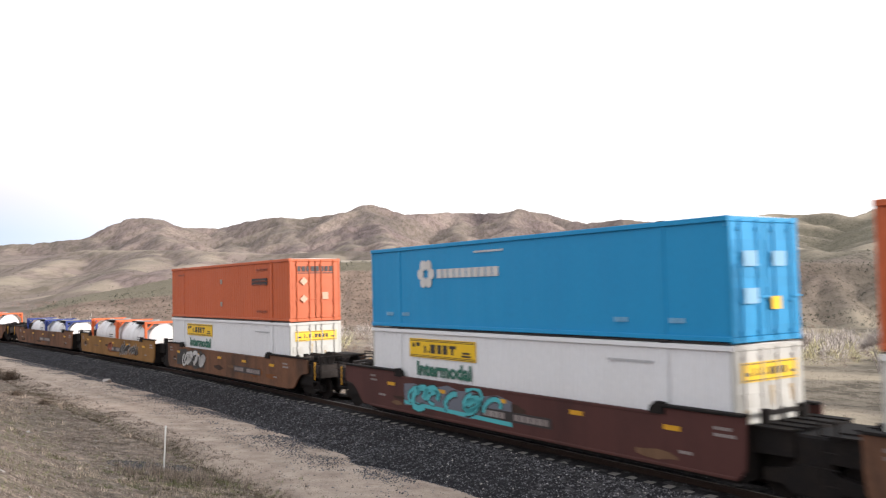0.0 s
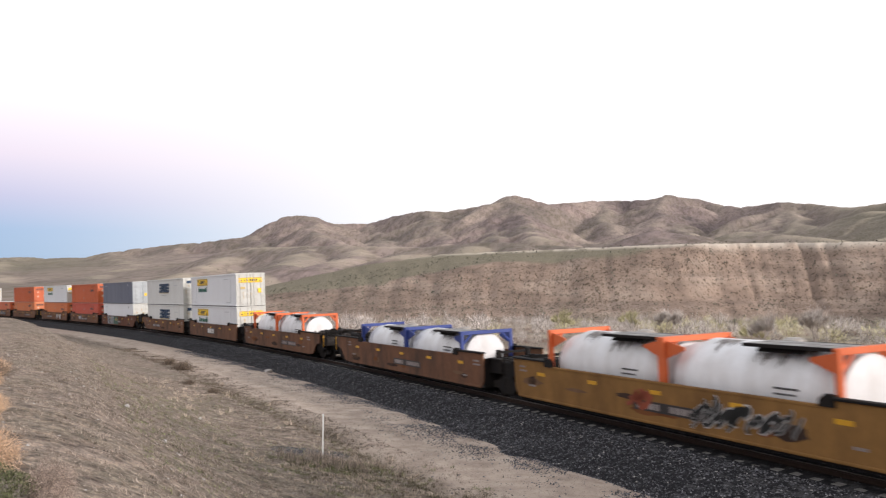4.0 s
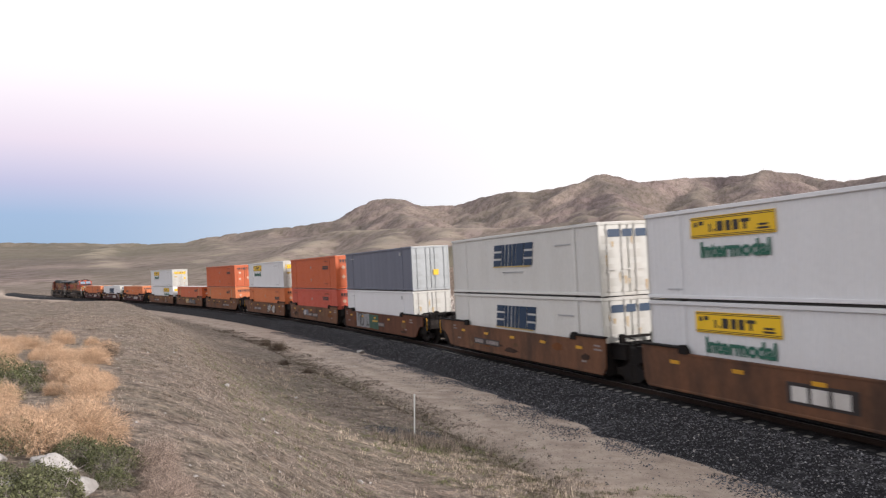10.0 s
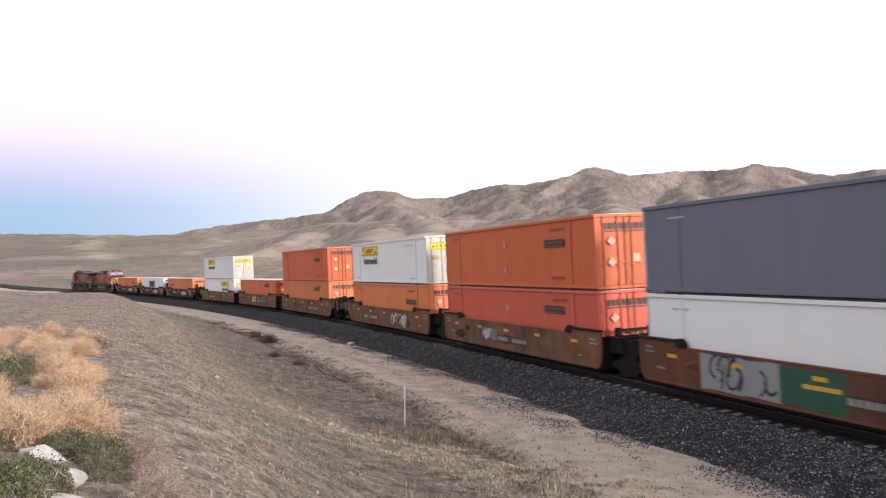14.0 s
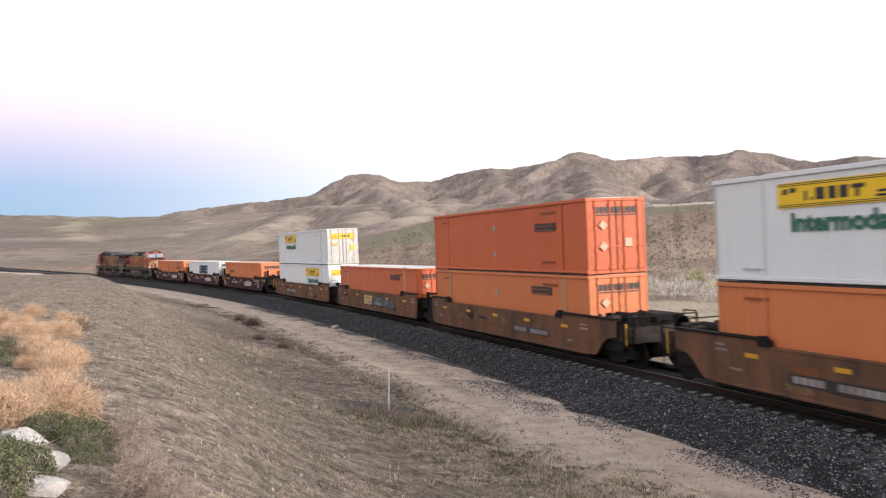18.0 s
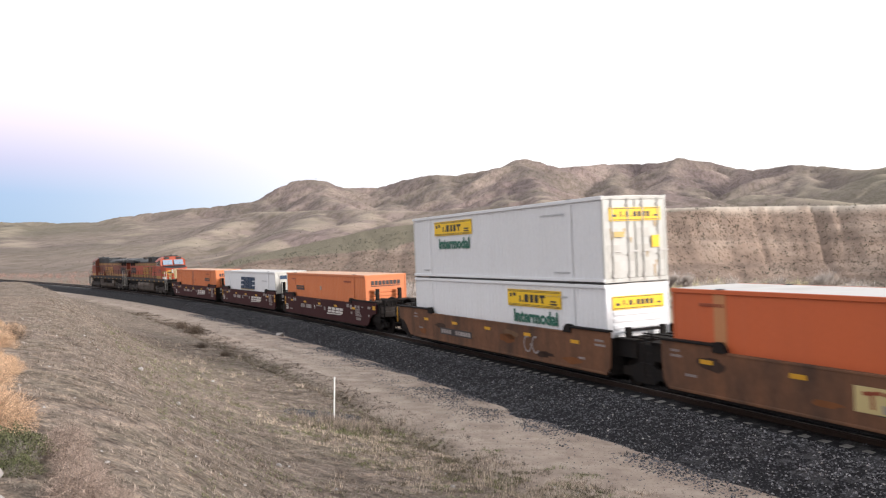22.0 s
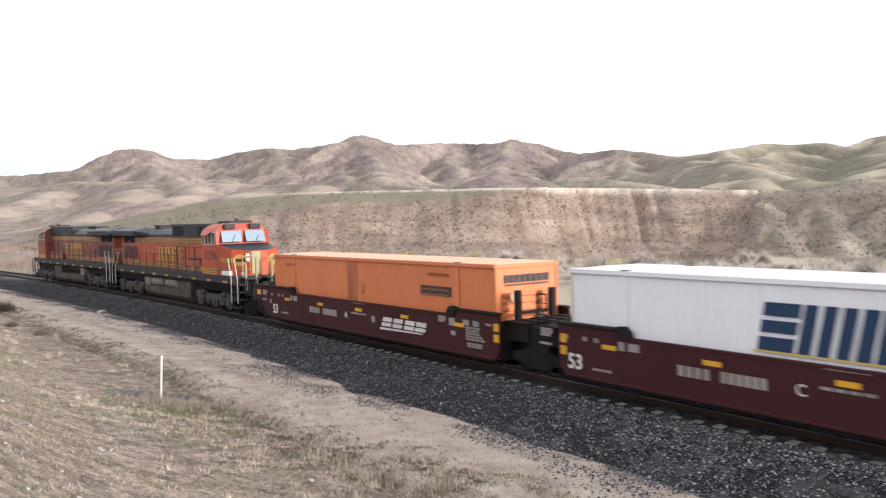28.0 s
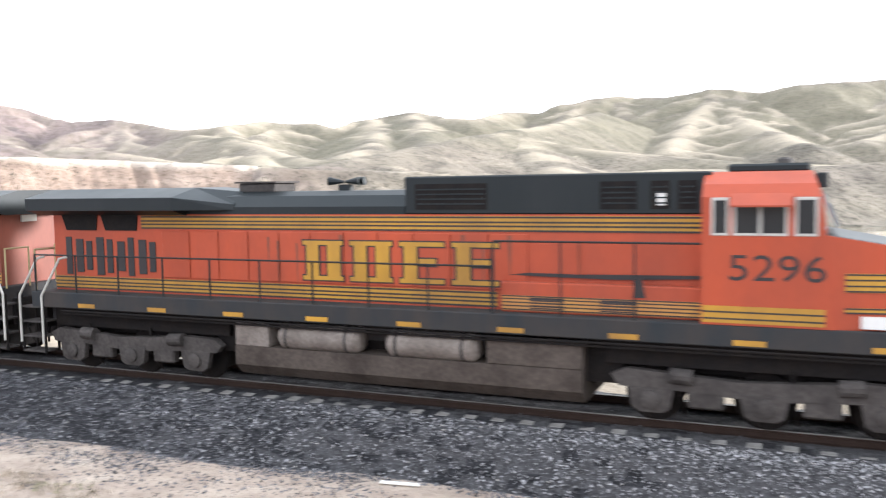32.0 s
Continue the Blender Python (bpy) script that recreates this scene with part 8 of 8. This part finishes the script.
a_, d_ = rng.uniform(0, 6.28, n), 1.05 * rng.random(n) ** 0.6
s_, u_ = side_of(-8.35 + d_ * np.cos(a_) * 1.2, 25.0 + d_ * np.sin(a_) * 0.8)
pebbles("gravel_patch", s_, u_, 0.010 + 0.022 * rng.random(n), None, STONE, "small heap of dark gravel in the grass", False)
n = 900
s_, u_ = 60 + 60 * rng.random(n), rng.uniform(6, 20, n)
pebbles("pale_pebbles", s_, u_, 0.012 + 0.045 * rng.random(n) ** 2.5, None, PALEROCK, "pale pebbles scattered in the grass", False)


def rock_mesh(name, seed, sx, sy, sz):
    bm = bmesh.new()
    bmesh.ops.create_icosphere(bm, subdivisions=3, radius=1)
    g = random.Random(seed)
    cuts = [(Vector((g.gauss(0, 1), g.gauss(0, 1), g.gauss(0, 0.8))).normalized(), g.uniform(0.45, 0.75)) for _ in range(11)]
    for v in bm.verts:
        k = 1 + 0.45 * (noise.noise(v.co * 1.1 + Vector((seed, 0, 0)))) + 0.16 * noise.noise(v.co * 3.1 + Vector((0, seed, 0)))
        k = min(k, 1.02 + 0.05 * noise.noise(v.co * 5))
        for d, far in cuts:
            over = v.co.dot(d) * k - far
            if over > 0:
                v.co = v.co - d * over / k
        v.co = Vector((v.co.x * sx, v.co.y * sy, v.co.z * sz)) * k
    me = bpy.data.meshes.new(name)
    bm.to_mesh(me)
    bm.free()
    me.materials.append(PALEROCK)
    return me


def put_rock(x, y, r, seed, label):
    me = rock_mesh("boulder", seed, r * random.uniform(0.9, 1.3), r * random.uniform(0.8, 1.0), r * 0.68)
    ob = new("boulder", me)
    ob.matrix_basis = pose(x, y, ground_z(x, y) + r * 0.22, 0, 0, random.uniform(0, 360))
    tagged(ob, label=label, category="rock", group="rocks along the bank")


for i, (x, y, r) in enumerate(((-5.9, 6.95, 0.22), (-5.22, 6.45, 0.22), (-4.75, 5.8, 0.22), (-6.25, 7.2, 0.15), (-5.6, 6.0, 0.17), (-5.0, 5.2, 0.24), (-6.6, 6.9, 0.2), (-5.85, 6.3, 0.12))):
    put_rock(x, y, r, i * 3.7, "pale grey boulder among green sage")
for i, (x, y, r) in enumerate(((-21.2, 54.4, 0.34), (-12.2, 21.1, 0.09), (-7.95, 23.5, 0.10), (-6.0, 15.4, 0.07), (-9.2, 17.5, 0.08), (-3.0, 17.6, 0.07), (-13.4, 28.0, 0.10), (-2.3, 16.4, 0.06))):
    put_rock(x, y, r, 40 + i * 2.3, "small pale rock lying on the bank")

stake = thing("survey_stake", "thin white survey stake standing in dry grass", "stake", m=pose(-7.65, 24.0, ground_z(-7.65, 24.0) - 0.1, 0.6, 0.4, 20))
part("post", Shape().chamfered(-0.022, 0.022, -0.02, 0.02, 0, 1.40, 0.005), STAKEWHITE, stake)
part("cap", Shape().chamfered(-0.026, 0.026, -0.024, 0.024, 1.37, 1.43, 0.006), STAKEWHITE, stake)
sx_, sy_ = beside(np.array([67.3]), np.array([3.55]))
board = new("board", Shape().chamfered(-0.36, 0.36, -0.05, 0.05, 0, 0.03, 0.008).mesh("board", STAKEWHITE))
board.matrix_basis = pose(float(sx_[0]), float(sy_[0]), ground_z(float(sx_[0]), float(sy_[0])) + 0.035, 2, 3, -38)
tagged(board, label="short white board lying on the dirt road", category="board")


def twig_ball(name, radius, tall, count, material, seed, droop=0.2):
    """A dense bush: slender bent twigs from the foot in all upward directions, each forking at the tip."""
    g = np.random.default_rng(seed)
    v, f = [], []
    for _ in range(count):
        a, e = g.uniform(0, 2 * math.pi), math.asin(g.uniform(0.05, 1.0))
        r = radius * g.uniform(0.55, 1.0)
        d = np.array([math.cos(a) * math.cos(e), math.sin(a) * math.cos(e), math.sin(e) * tall / radius])
        foot = np.array([g.normal(0, 0.22) * radius, g.normal(0, 0.22) * radius, 0.0])
        tip = foot * 1.6 + d * r
        mid = (foot + tip) / 2 + np.array([0, 0, droop * r * 0.5])
        w = 0.0035 + 0.004 * g.random()
        p = np.cross(d, [0, 0, 1.0])
        p = p / (np.linalg.norm(p) + 1e-6) * w
        k = len(v)
        v += [tuple(foot - p), tuple(foot + p), tuple(mid - p * 0.8), tuple(mid + p * 0.8), tuple(tip)]
        f += [(k, k + 1, k + 3, k + 2), (k + 2, k + 3, k + 4)]
        for _ in range(4):
            q = mid + (tip - mid) * g.uniform(0.1, 0.9)
            t2 = q + g.normal(0, 0.22, 3) * radius
            t2[2] = max(t2[2], 0.02)
            pw = g.normal(0, 1, 3)
            pw = pw / np.linalg.norm(pw) * w * 0.8
            k = len(v)
            v += [tuple(q - pw), tuple(q + pw), tuple(t2)]
            f.append((k, k + 1, k + 2))
    return flat_mesh(name, v, f, material)


def leaf_ball(name, radius, tall, count, size, seed):
    g = np.random.default_rng(seed)
    v, f = [], []
    for _ in range(count):
        a, e = g.uniform(0, 2 * math.pi), math.asin(g.uniform(0.0, 1.0))
        lump = 1 + 0.3 * math.sin(3 * a + seed) * math.cos(2 * e)
        r = g.uniform(0.55, 1.0) ** 0.6 * lump
        c = np.array([math.cos(a) * math.cos(e) * radius * r, math.sin(a) * math.cos(e) * radius * r, 0.05 + math.sin(e) * tall * r])
        p, q = g.normal(0, 1, 3), g.normal(0, 1, 3)
        p, q = p / np.linalg.norm(p) * size * g.uniform(0.5, 1.2), q / np.linalg.norm(q) * size * 0.5
        k = len(v)
        v += [tuple(c - p), tuple(c + q), tuple(c + p), tuple(c - q)]
        f.append((k, k + 1, k + 2, k + 3))
    return flat_mesh(name, v, f, LEAF)


def fluff_ball(name, radius, tall, count, material, seed):
    """A tumbleweed: short fine twigs all through a lumpy dome, densest at its skin."""
    g = np.random.default_rng(seed)
    d = g.normal(0, 1, (count, 3))
    d /= np.linalg.norm(d, axis=1, keepdims=True)
    a = np.arctan2(d[:, 1], d[:, 0])
    lump = 0.78 + 0.16 * np.sin(2 * a + seed) + 0.12 * np.sin(5 * a + 2 * seed + 3 * d[:, 2])
    r = (g.random(count) ** 0.45 * lump)[:, None]
    c = d * r * np.array([radius, radius, tall]) + np.array([0, 0, tall * 0.55])
    c[:, 2] = np.maximum(c[:, 2], 0.01)
    e = (d * 0.7 + g.normal(0, 0.75, (count, 3))) * radius * g.uniform(0.06, 0.20, (count, 1))
    w = g.normal(0, 1, (count, 3))
    w = w / np.linalg.norm(w, axis=1, keepdims=True) * g.uniform(0.0012, 0.003, (count, 1))
    v = np.stack([c - w - e * 0.4, c + w - e * 0.4, c + e], 1).reshape(-1, 3)
    return flat_mesh(name, v.tolist(), np.arange(len(v)).reshape(-1, 3).tolist(), material)


TUMBLES = [fluff_ball("twigs", 0.55, 0.36, 6800, TUMBLE, 11 + k) for k in range(4)]
PINKS = [fluff_ball("twigs", 0.42, 0.34, 5000, PINKTWIG, 31 + k) for k in range(2)]
DARKS = [twig_ball("twigs", 0.45, 0.5, 500, STRAWDARK, 41 + k) for k in range(2)]
GREENS = [(leaf_ball("leaves", 0.42, 0.36, 4200, 0.017, 51 + k), twig_ball("twigs", 0.36, 0.36, 160, BARK, 61 + k)) for k in range(3)]


def bush(kind, x, y, k):
    z = ground_z(x, y) - 0.03
    if kind == "green":
        leaves, stems = GREENS[int(k * 10) % 3]
        b = thing("sage_bush", "low green leafy bush among pale boulders", "bush", "green bushes on the bank", pose(x, y, z, 0, 0, k * 97))
        part("leaves", leaves, LEAF, b)
        part("stem", stems, BARK, b)
    else:
        pool, label = {"tumble": (TUMBLES, "dead orange-tan tumbleweed bush"), "pink": (PINKS, "dusty pink dry bush"), "dark": (DARKS, "small dark brown dead weed")}[kind]
        b = new("dry_bush", pool[int(k * 10) % len(pool)])
        b.matrix_basis = pose(x, y, z, 0, 0, k * 97)
        tagged(b, label=label, category="bush", group="dry bushes on the bank")
    b.scale = (k, k, k)


for x, y, k in ((-5.7, 7.5, 0.8), (-6.15, 7.6, 0.7), (-5.1, 5.9, 0.9), (-5.6, 6.4, 0.6), (-4.9, 5.3, 1.0), (-10.6, 11.4, 1.2), (-11.5, 12.9, 0.9), (-12.4, 13.2, 1.1), (-6.9, 7.6, 0.8), (-5.9, 6.0, 0.8), (-5.3, 7.0, 0.5), (-9.9, 10.4, 0.8)):
    bush("green", x, y, k)
g_ = random.Random(5)
for i in range(44):
    d = 10.2 + 18 * (i / 44) ** 1.15
    a = radians(-38.4 - 6.0 * g_.random() + 1.2 * g_.random())
    bush("tumble", d * math.sin(a), d * math.cos(a), g_.uniform(0.40, 1.0))
for x, y, k in ((-4.3, 6.4, 0.9), (-4.05, 6.6, 0.7), (-4.5, 6.9, 0.8), (-3.9, 6.2, 0.7), (-5.4, 7.9, 0.9), (-5.0, 7.4, 0.7), (-3.7, 6.5, 0.5)):
    bush("pink", x, y, k)
for x, y, k in ((-27.2, 54.0, 1.6), (-13.6, 17.7, 0.8), (-14.2, 18.2, 0.6), (-3.9, 6.7, 0.35), (-30.0, 57.5, 1.2), (-21.5, 43.5, 0.8), (-18.5, 40.0, 0.7), (-1.0, 17.2, 0.5)):
    bush("dark", x, y, k)
# pale weed stalks by the road
x, y = np.concatenate([rng.normal(-6.7, 0.75, 120), rng.normal(-7.9, 0.5, 60)]), np.concatenate([rng.normal(23.4, 0.5, 120), rng.normal(23.8, 0.45, 60)])
tufts("stake_grass", x, y, low(len(x), 0.14, 0.36), low(len(x), 0.08, 0.2), 22, STRAW, "taller dead grass round the survey stake")
# weed patches between the stake and the road, some olive, some bleached
f_ = rng.random(300)
cx, cy = -8.4 + 10.2 * f_ + rng.normal(0, 1.1, 300), 23.6 - 8.2 * f_ + rng.normal(0, 0.9, 300)
for name, pick, mat, tall, label in (("olive_weeds", slice(0, 90), RUTWEED, 0.13, "dark olive weed patches between stake and road"), ("sprout_patches", slice(90, 160), SPROUT, 0.12, "grey-green sprouting patches in the dead grass"), ("pale_weeds", slice(160, 300), PALESTRAW, 0.15, "bleached weed patches between stake and road")):
    x, y = (np.repeat(c[pick], 16) + rng.normal(0, q, 16 * len(c[pick])) for c, q in ((cx, 0.20), (cy, 0.13)))
    tufts(name, x, y, low(len(x), 0.04, tall), low(len(x), 0.06, 0.15), 12, mat, label)
x, y = rng.normal(-6.6, 0.9, 160), rng.normal(23.2, 0.6, 160)
tufts("stake_sprouts", x, y, low(160, 0.06, 0.18), low(160, 0.06, 0.16), 14, SPROUT, "green shoots at the foot of the stake")
x = np.concatenate([rng.normal(-1.15, 0.22, 26), rng.normal(0.25, 0.25, 30), rng.normal(-2.2, 0.5, 16)])
y = np.concatenate([rng.normal(17.0, 0.22, 26), rng.normal(16.35, 0.22, 30), rng.normal(18.3, 0.5, 16)])
tufts("weed_stalks", x, y, rng.uniform(0.25, 0.55, len(x)), rng.uniform(0.10, 0.26, len(x)), 12, PALESTRAW, "tall pale dead weed stalks beside the road")


def limb(s, p, d, length, r, depth, g, tips):
    """A tapered crooked limb that forks."""
    q = p + d * length
    s.tube(p, q, r, r * 0.68, sides=5 if depth > 2 else 6, caps=False)
    if depth == 0:
        tips.append((q, d, length))
        return
    for k in range(g.choice((2, 2, 3))):
        n = (d + Vector((g.uniform(-1, 1), g.uniform(-1, 1), g.uniform(-0.25, 0.75))) * 0.62).normalized()
        limb(s, q, n, length * g.uniform(0.62, 0.88), r * 0.62, depth - 1, g, tips)


def bare_tree(seed, tall, material):
    """Trunk mesh and a crown of fine bare twigs."""
    g = random.Random(seed)
    trunk, tips = Shape(), []
    for k in range(g.choice((3, 4, 5))):
        limb(trunk, Vector((g.uniform(-0.15, 0.15), g.uniform(-0.15, 0.15), -0.1)), Vector((g.uniform(-0.45, 0.45), g.uniform(-0.45, 0.45), 1)).normalized(), tall * g.uniform(0.24, 0.32), tall * 0.013, 3, g, tips)
    v, f = [], []
    for q, d, ln in tips:
        for _ in range(75):
            e = (Vector((g.gauss(0, 1), g.gauss(0, 1), g.gauss(0, 1))).normalized() + d * 0.7 + Vector((0, 0, 0.45))) * ln * g.uniform(0.4, 1.3)
            p = q - d * ln * g.uniform(0.0, 0.9)
            w = e.orthogonal().normalized() * tall * 0.0024
            k = len(v)
            v += [tuple(p - w), tuple(p + w), tuple(p + e)]
            f.append((k, k + 1, k + 2))
    return trunk.mesh("trunk", BARK), flat_mesh("crown", v, f, material)


TREES = [bare_tree(3 + k, 4.6, m) for k, m in enumerate((TWIG, YELLOWTWIG, TWIG, TWIG))]


def put_tree(x, y, k, which, label):
    trunk, crown = TREES[which]
    t = thing("bare_tree", label, "tree", "bare trees on the flats", pose(x, y, ground_z(x, y) - 0.05, 0, 0, 70 * k + 40 * which))
    part("trunk", trunk, BARK, t)
    part("crown", crown, YELLOWTWIG if which == 1 else TWIG, t)
    t.scale = (k, k, k)


for x, y, k, w in ((18.5, 94.5, 1.15, 0), (27.0, 73.2, 1.0, 3), (46.4, 60.4, 0.9, 2), (51.3, 72.8, 1.0, 1), (13.3, 142.5, 1.2, 2), (19.4, 103.5, 0.9, 1), (60.0, 84.0, 1.1, 0), (38.0, 92.0, 0.9, 1), (30.0, 118.0, 1.2, 3), (72.0, 78.0, 1.0, 2), (8.0, 160.0, 1.1, 1),
                   (-4.0, 150.0, 1.1, 1), (46.0, 110.0, 1.1, 2), (80.0, 100.0, 1.2, 0), (88.0, 70.0, 1.1, 3), (56.0, 64.0, 0.8, 1),
                   (58.0, 92.0, 1.3, 0), (63.0, 96.0, 1.1, 3), (70.0, 108.0, 1.4, 2), (52.0, 100.0, 1.2, 0), (66.0, 88.0, 1.0, 3), (84.0, 112.0, 1.4, 0), (40.0, 104.0, 1.0, 2), (92.0, 96.0, 1.3, 3), (74.0, 94.0, 1.1, 0), (47.0, 124.0, 1.4, 2), (100.0, 84.0, 1.3, 2), (33.0, 132.0, 1.3, 0)):
    put_tree(x, y, k, w, "budding yellow-green bare tree" if w == 1 else "leafless grey tree with a spreading crown")


def brush(name, n, r0, r1, a0, a1, material, tall, label, seed, patch=0.5, slivers=34, girth=0.010):
    """A thicket of twiggy clumps far off, in one mesh."""
    g = np.random.default_rng(seed)
    r, a = g.uniform(r0, r1, n * 3), np.radians(g.uniform(a0, a1, n * 3))
    x, y = r * np.sin(a), r * np.cos(a)
    s, u = side_of(x, y)
    keep = (fbm(x / 16, y / 16, 3, seed) + g.normal(0, 0.06, len(x)) > patch) & (u < -13)
    x, y = x[keep][:n], y[keep][:n]
    z = heights(x, y)
    h = g.uniform(0.5, 1.0, len(x)) * tall
    k = len(x)
    d = g.normal(0, 1, (k, slivers, 3))
    d /= np.linalg.norm(d, axis=2, keepdims=True)
    rad = g.random((k, slivers, 1)) ** 0.5 * (0.7 + 0.3 * np.sin(3 * np.arctan2(d[..., 1:2], d[..., 0:1]) + h[:, None, None] * 9))
    foot = d * rad * h[:, None, None] * np.array([0.62, 0.62, 0.5])
    foot[..., 2] = np.abs(foot[..., 2] + 0.35 * h[:, None])
    e = (d * np.array([0.5, 0.5, 0.9]) + g.normal(0, 0.5, (k, slivers, 3)) + np.array([0, 0, 0.5])) * h[:, None, None] * g.uniform(0.07, 0.22, (k, slivers, 1))
    foot = foot + np.stack([x, y, z - 0.1], -1)[:, None]
    w = g.normal(0, 1, (k, slivers, 3)) * girth * h[:, None, None]
    v = np.stack([foot - w, foot + w, foot + e], 2).reshape(-1, 3)
    me = bpy.data.meshes.new(name)
    me.from_pydata(v.tolist(), [], np.arange(len(v)).reshape(-1, 3).tolist())
    me.materials.append(material)
    return tagged(new(name, me), label=label, category="brush", kind="stuff")


brush("grey_brush", 430, 120, 225, -24, 64, TWIG, 4.6, "pale grey leafless brush in rounded clumps on the flats", 301, 0.44, 420, 0.0055)
brush("willow_brush", 2600, 120, 258, -30, 64, WILLOW, 1.5, "reddish bare willow thicket on the flats", 303, 0.50, 80, 0.008)
brush("yellow_brush", 170, 120, 240, -14, 64, YELLOWTWIG, 4.2, "pale yellow-green budding brush", 305, 0.57, 260, 0.007)
brush("near_weeds", 900, 45, 130, -30, 64, STRAWDARK, 0.45, "low brown weeds across the flats", 307, 0.48, 40)
brush("bluff_sage", 5600, 250, 345, -26, 60, SAGE, 1.45, "dark sagebrush dotted over the bluff", 309, 0.38, 14, 0.085)
brush("hill_sage", 3200, 350, 800, -36, 60, SAGE, 1.3, "dark sagebrush scattered over the nearer hills", 315, 0.46, 10, 0.08)
brush("left_willows", 700, 190, 420, -46, -24, REDTWIG, 2.2, "reddish brush at the foot of the far slopes", 311, 0.48, 40)
brush("ridge_trees", 420, 1500, 2050, -24, 48, SAGE, 6.5, "tiny dark junipers along the far ridge", 313, 0.48, 30)


# ---- what moves: the whole train, rolling past to the right ----
def motions():
    times = [0.0] + [float(t) for t in range(1, 33)]
    for ob, back, m, half in MOVING:
        walk(ob, [(t, car_pose(train_place(t) + back, half) @ m) for t in times])

    beats = [k / 15 for k in range(481)]
    for ob, m, radius in ROLLING:
        back = -1 if ob.parent.parent is SECOND else 1
        walk(ob, [(t, m @ Matrix.Rotation(back * np.interp(t, CLOCK, GONE) / radius, 4, "Y")) for t in beats])


motions()
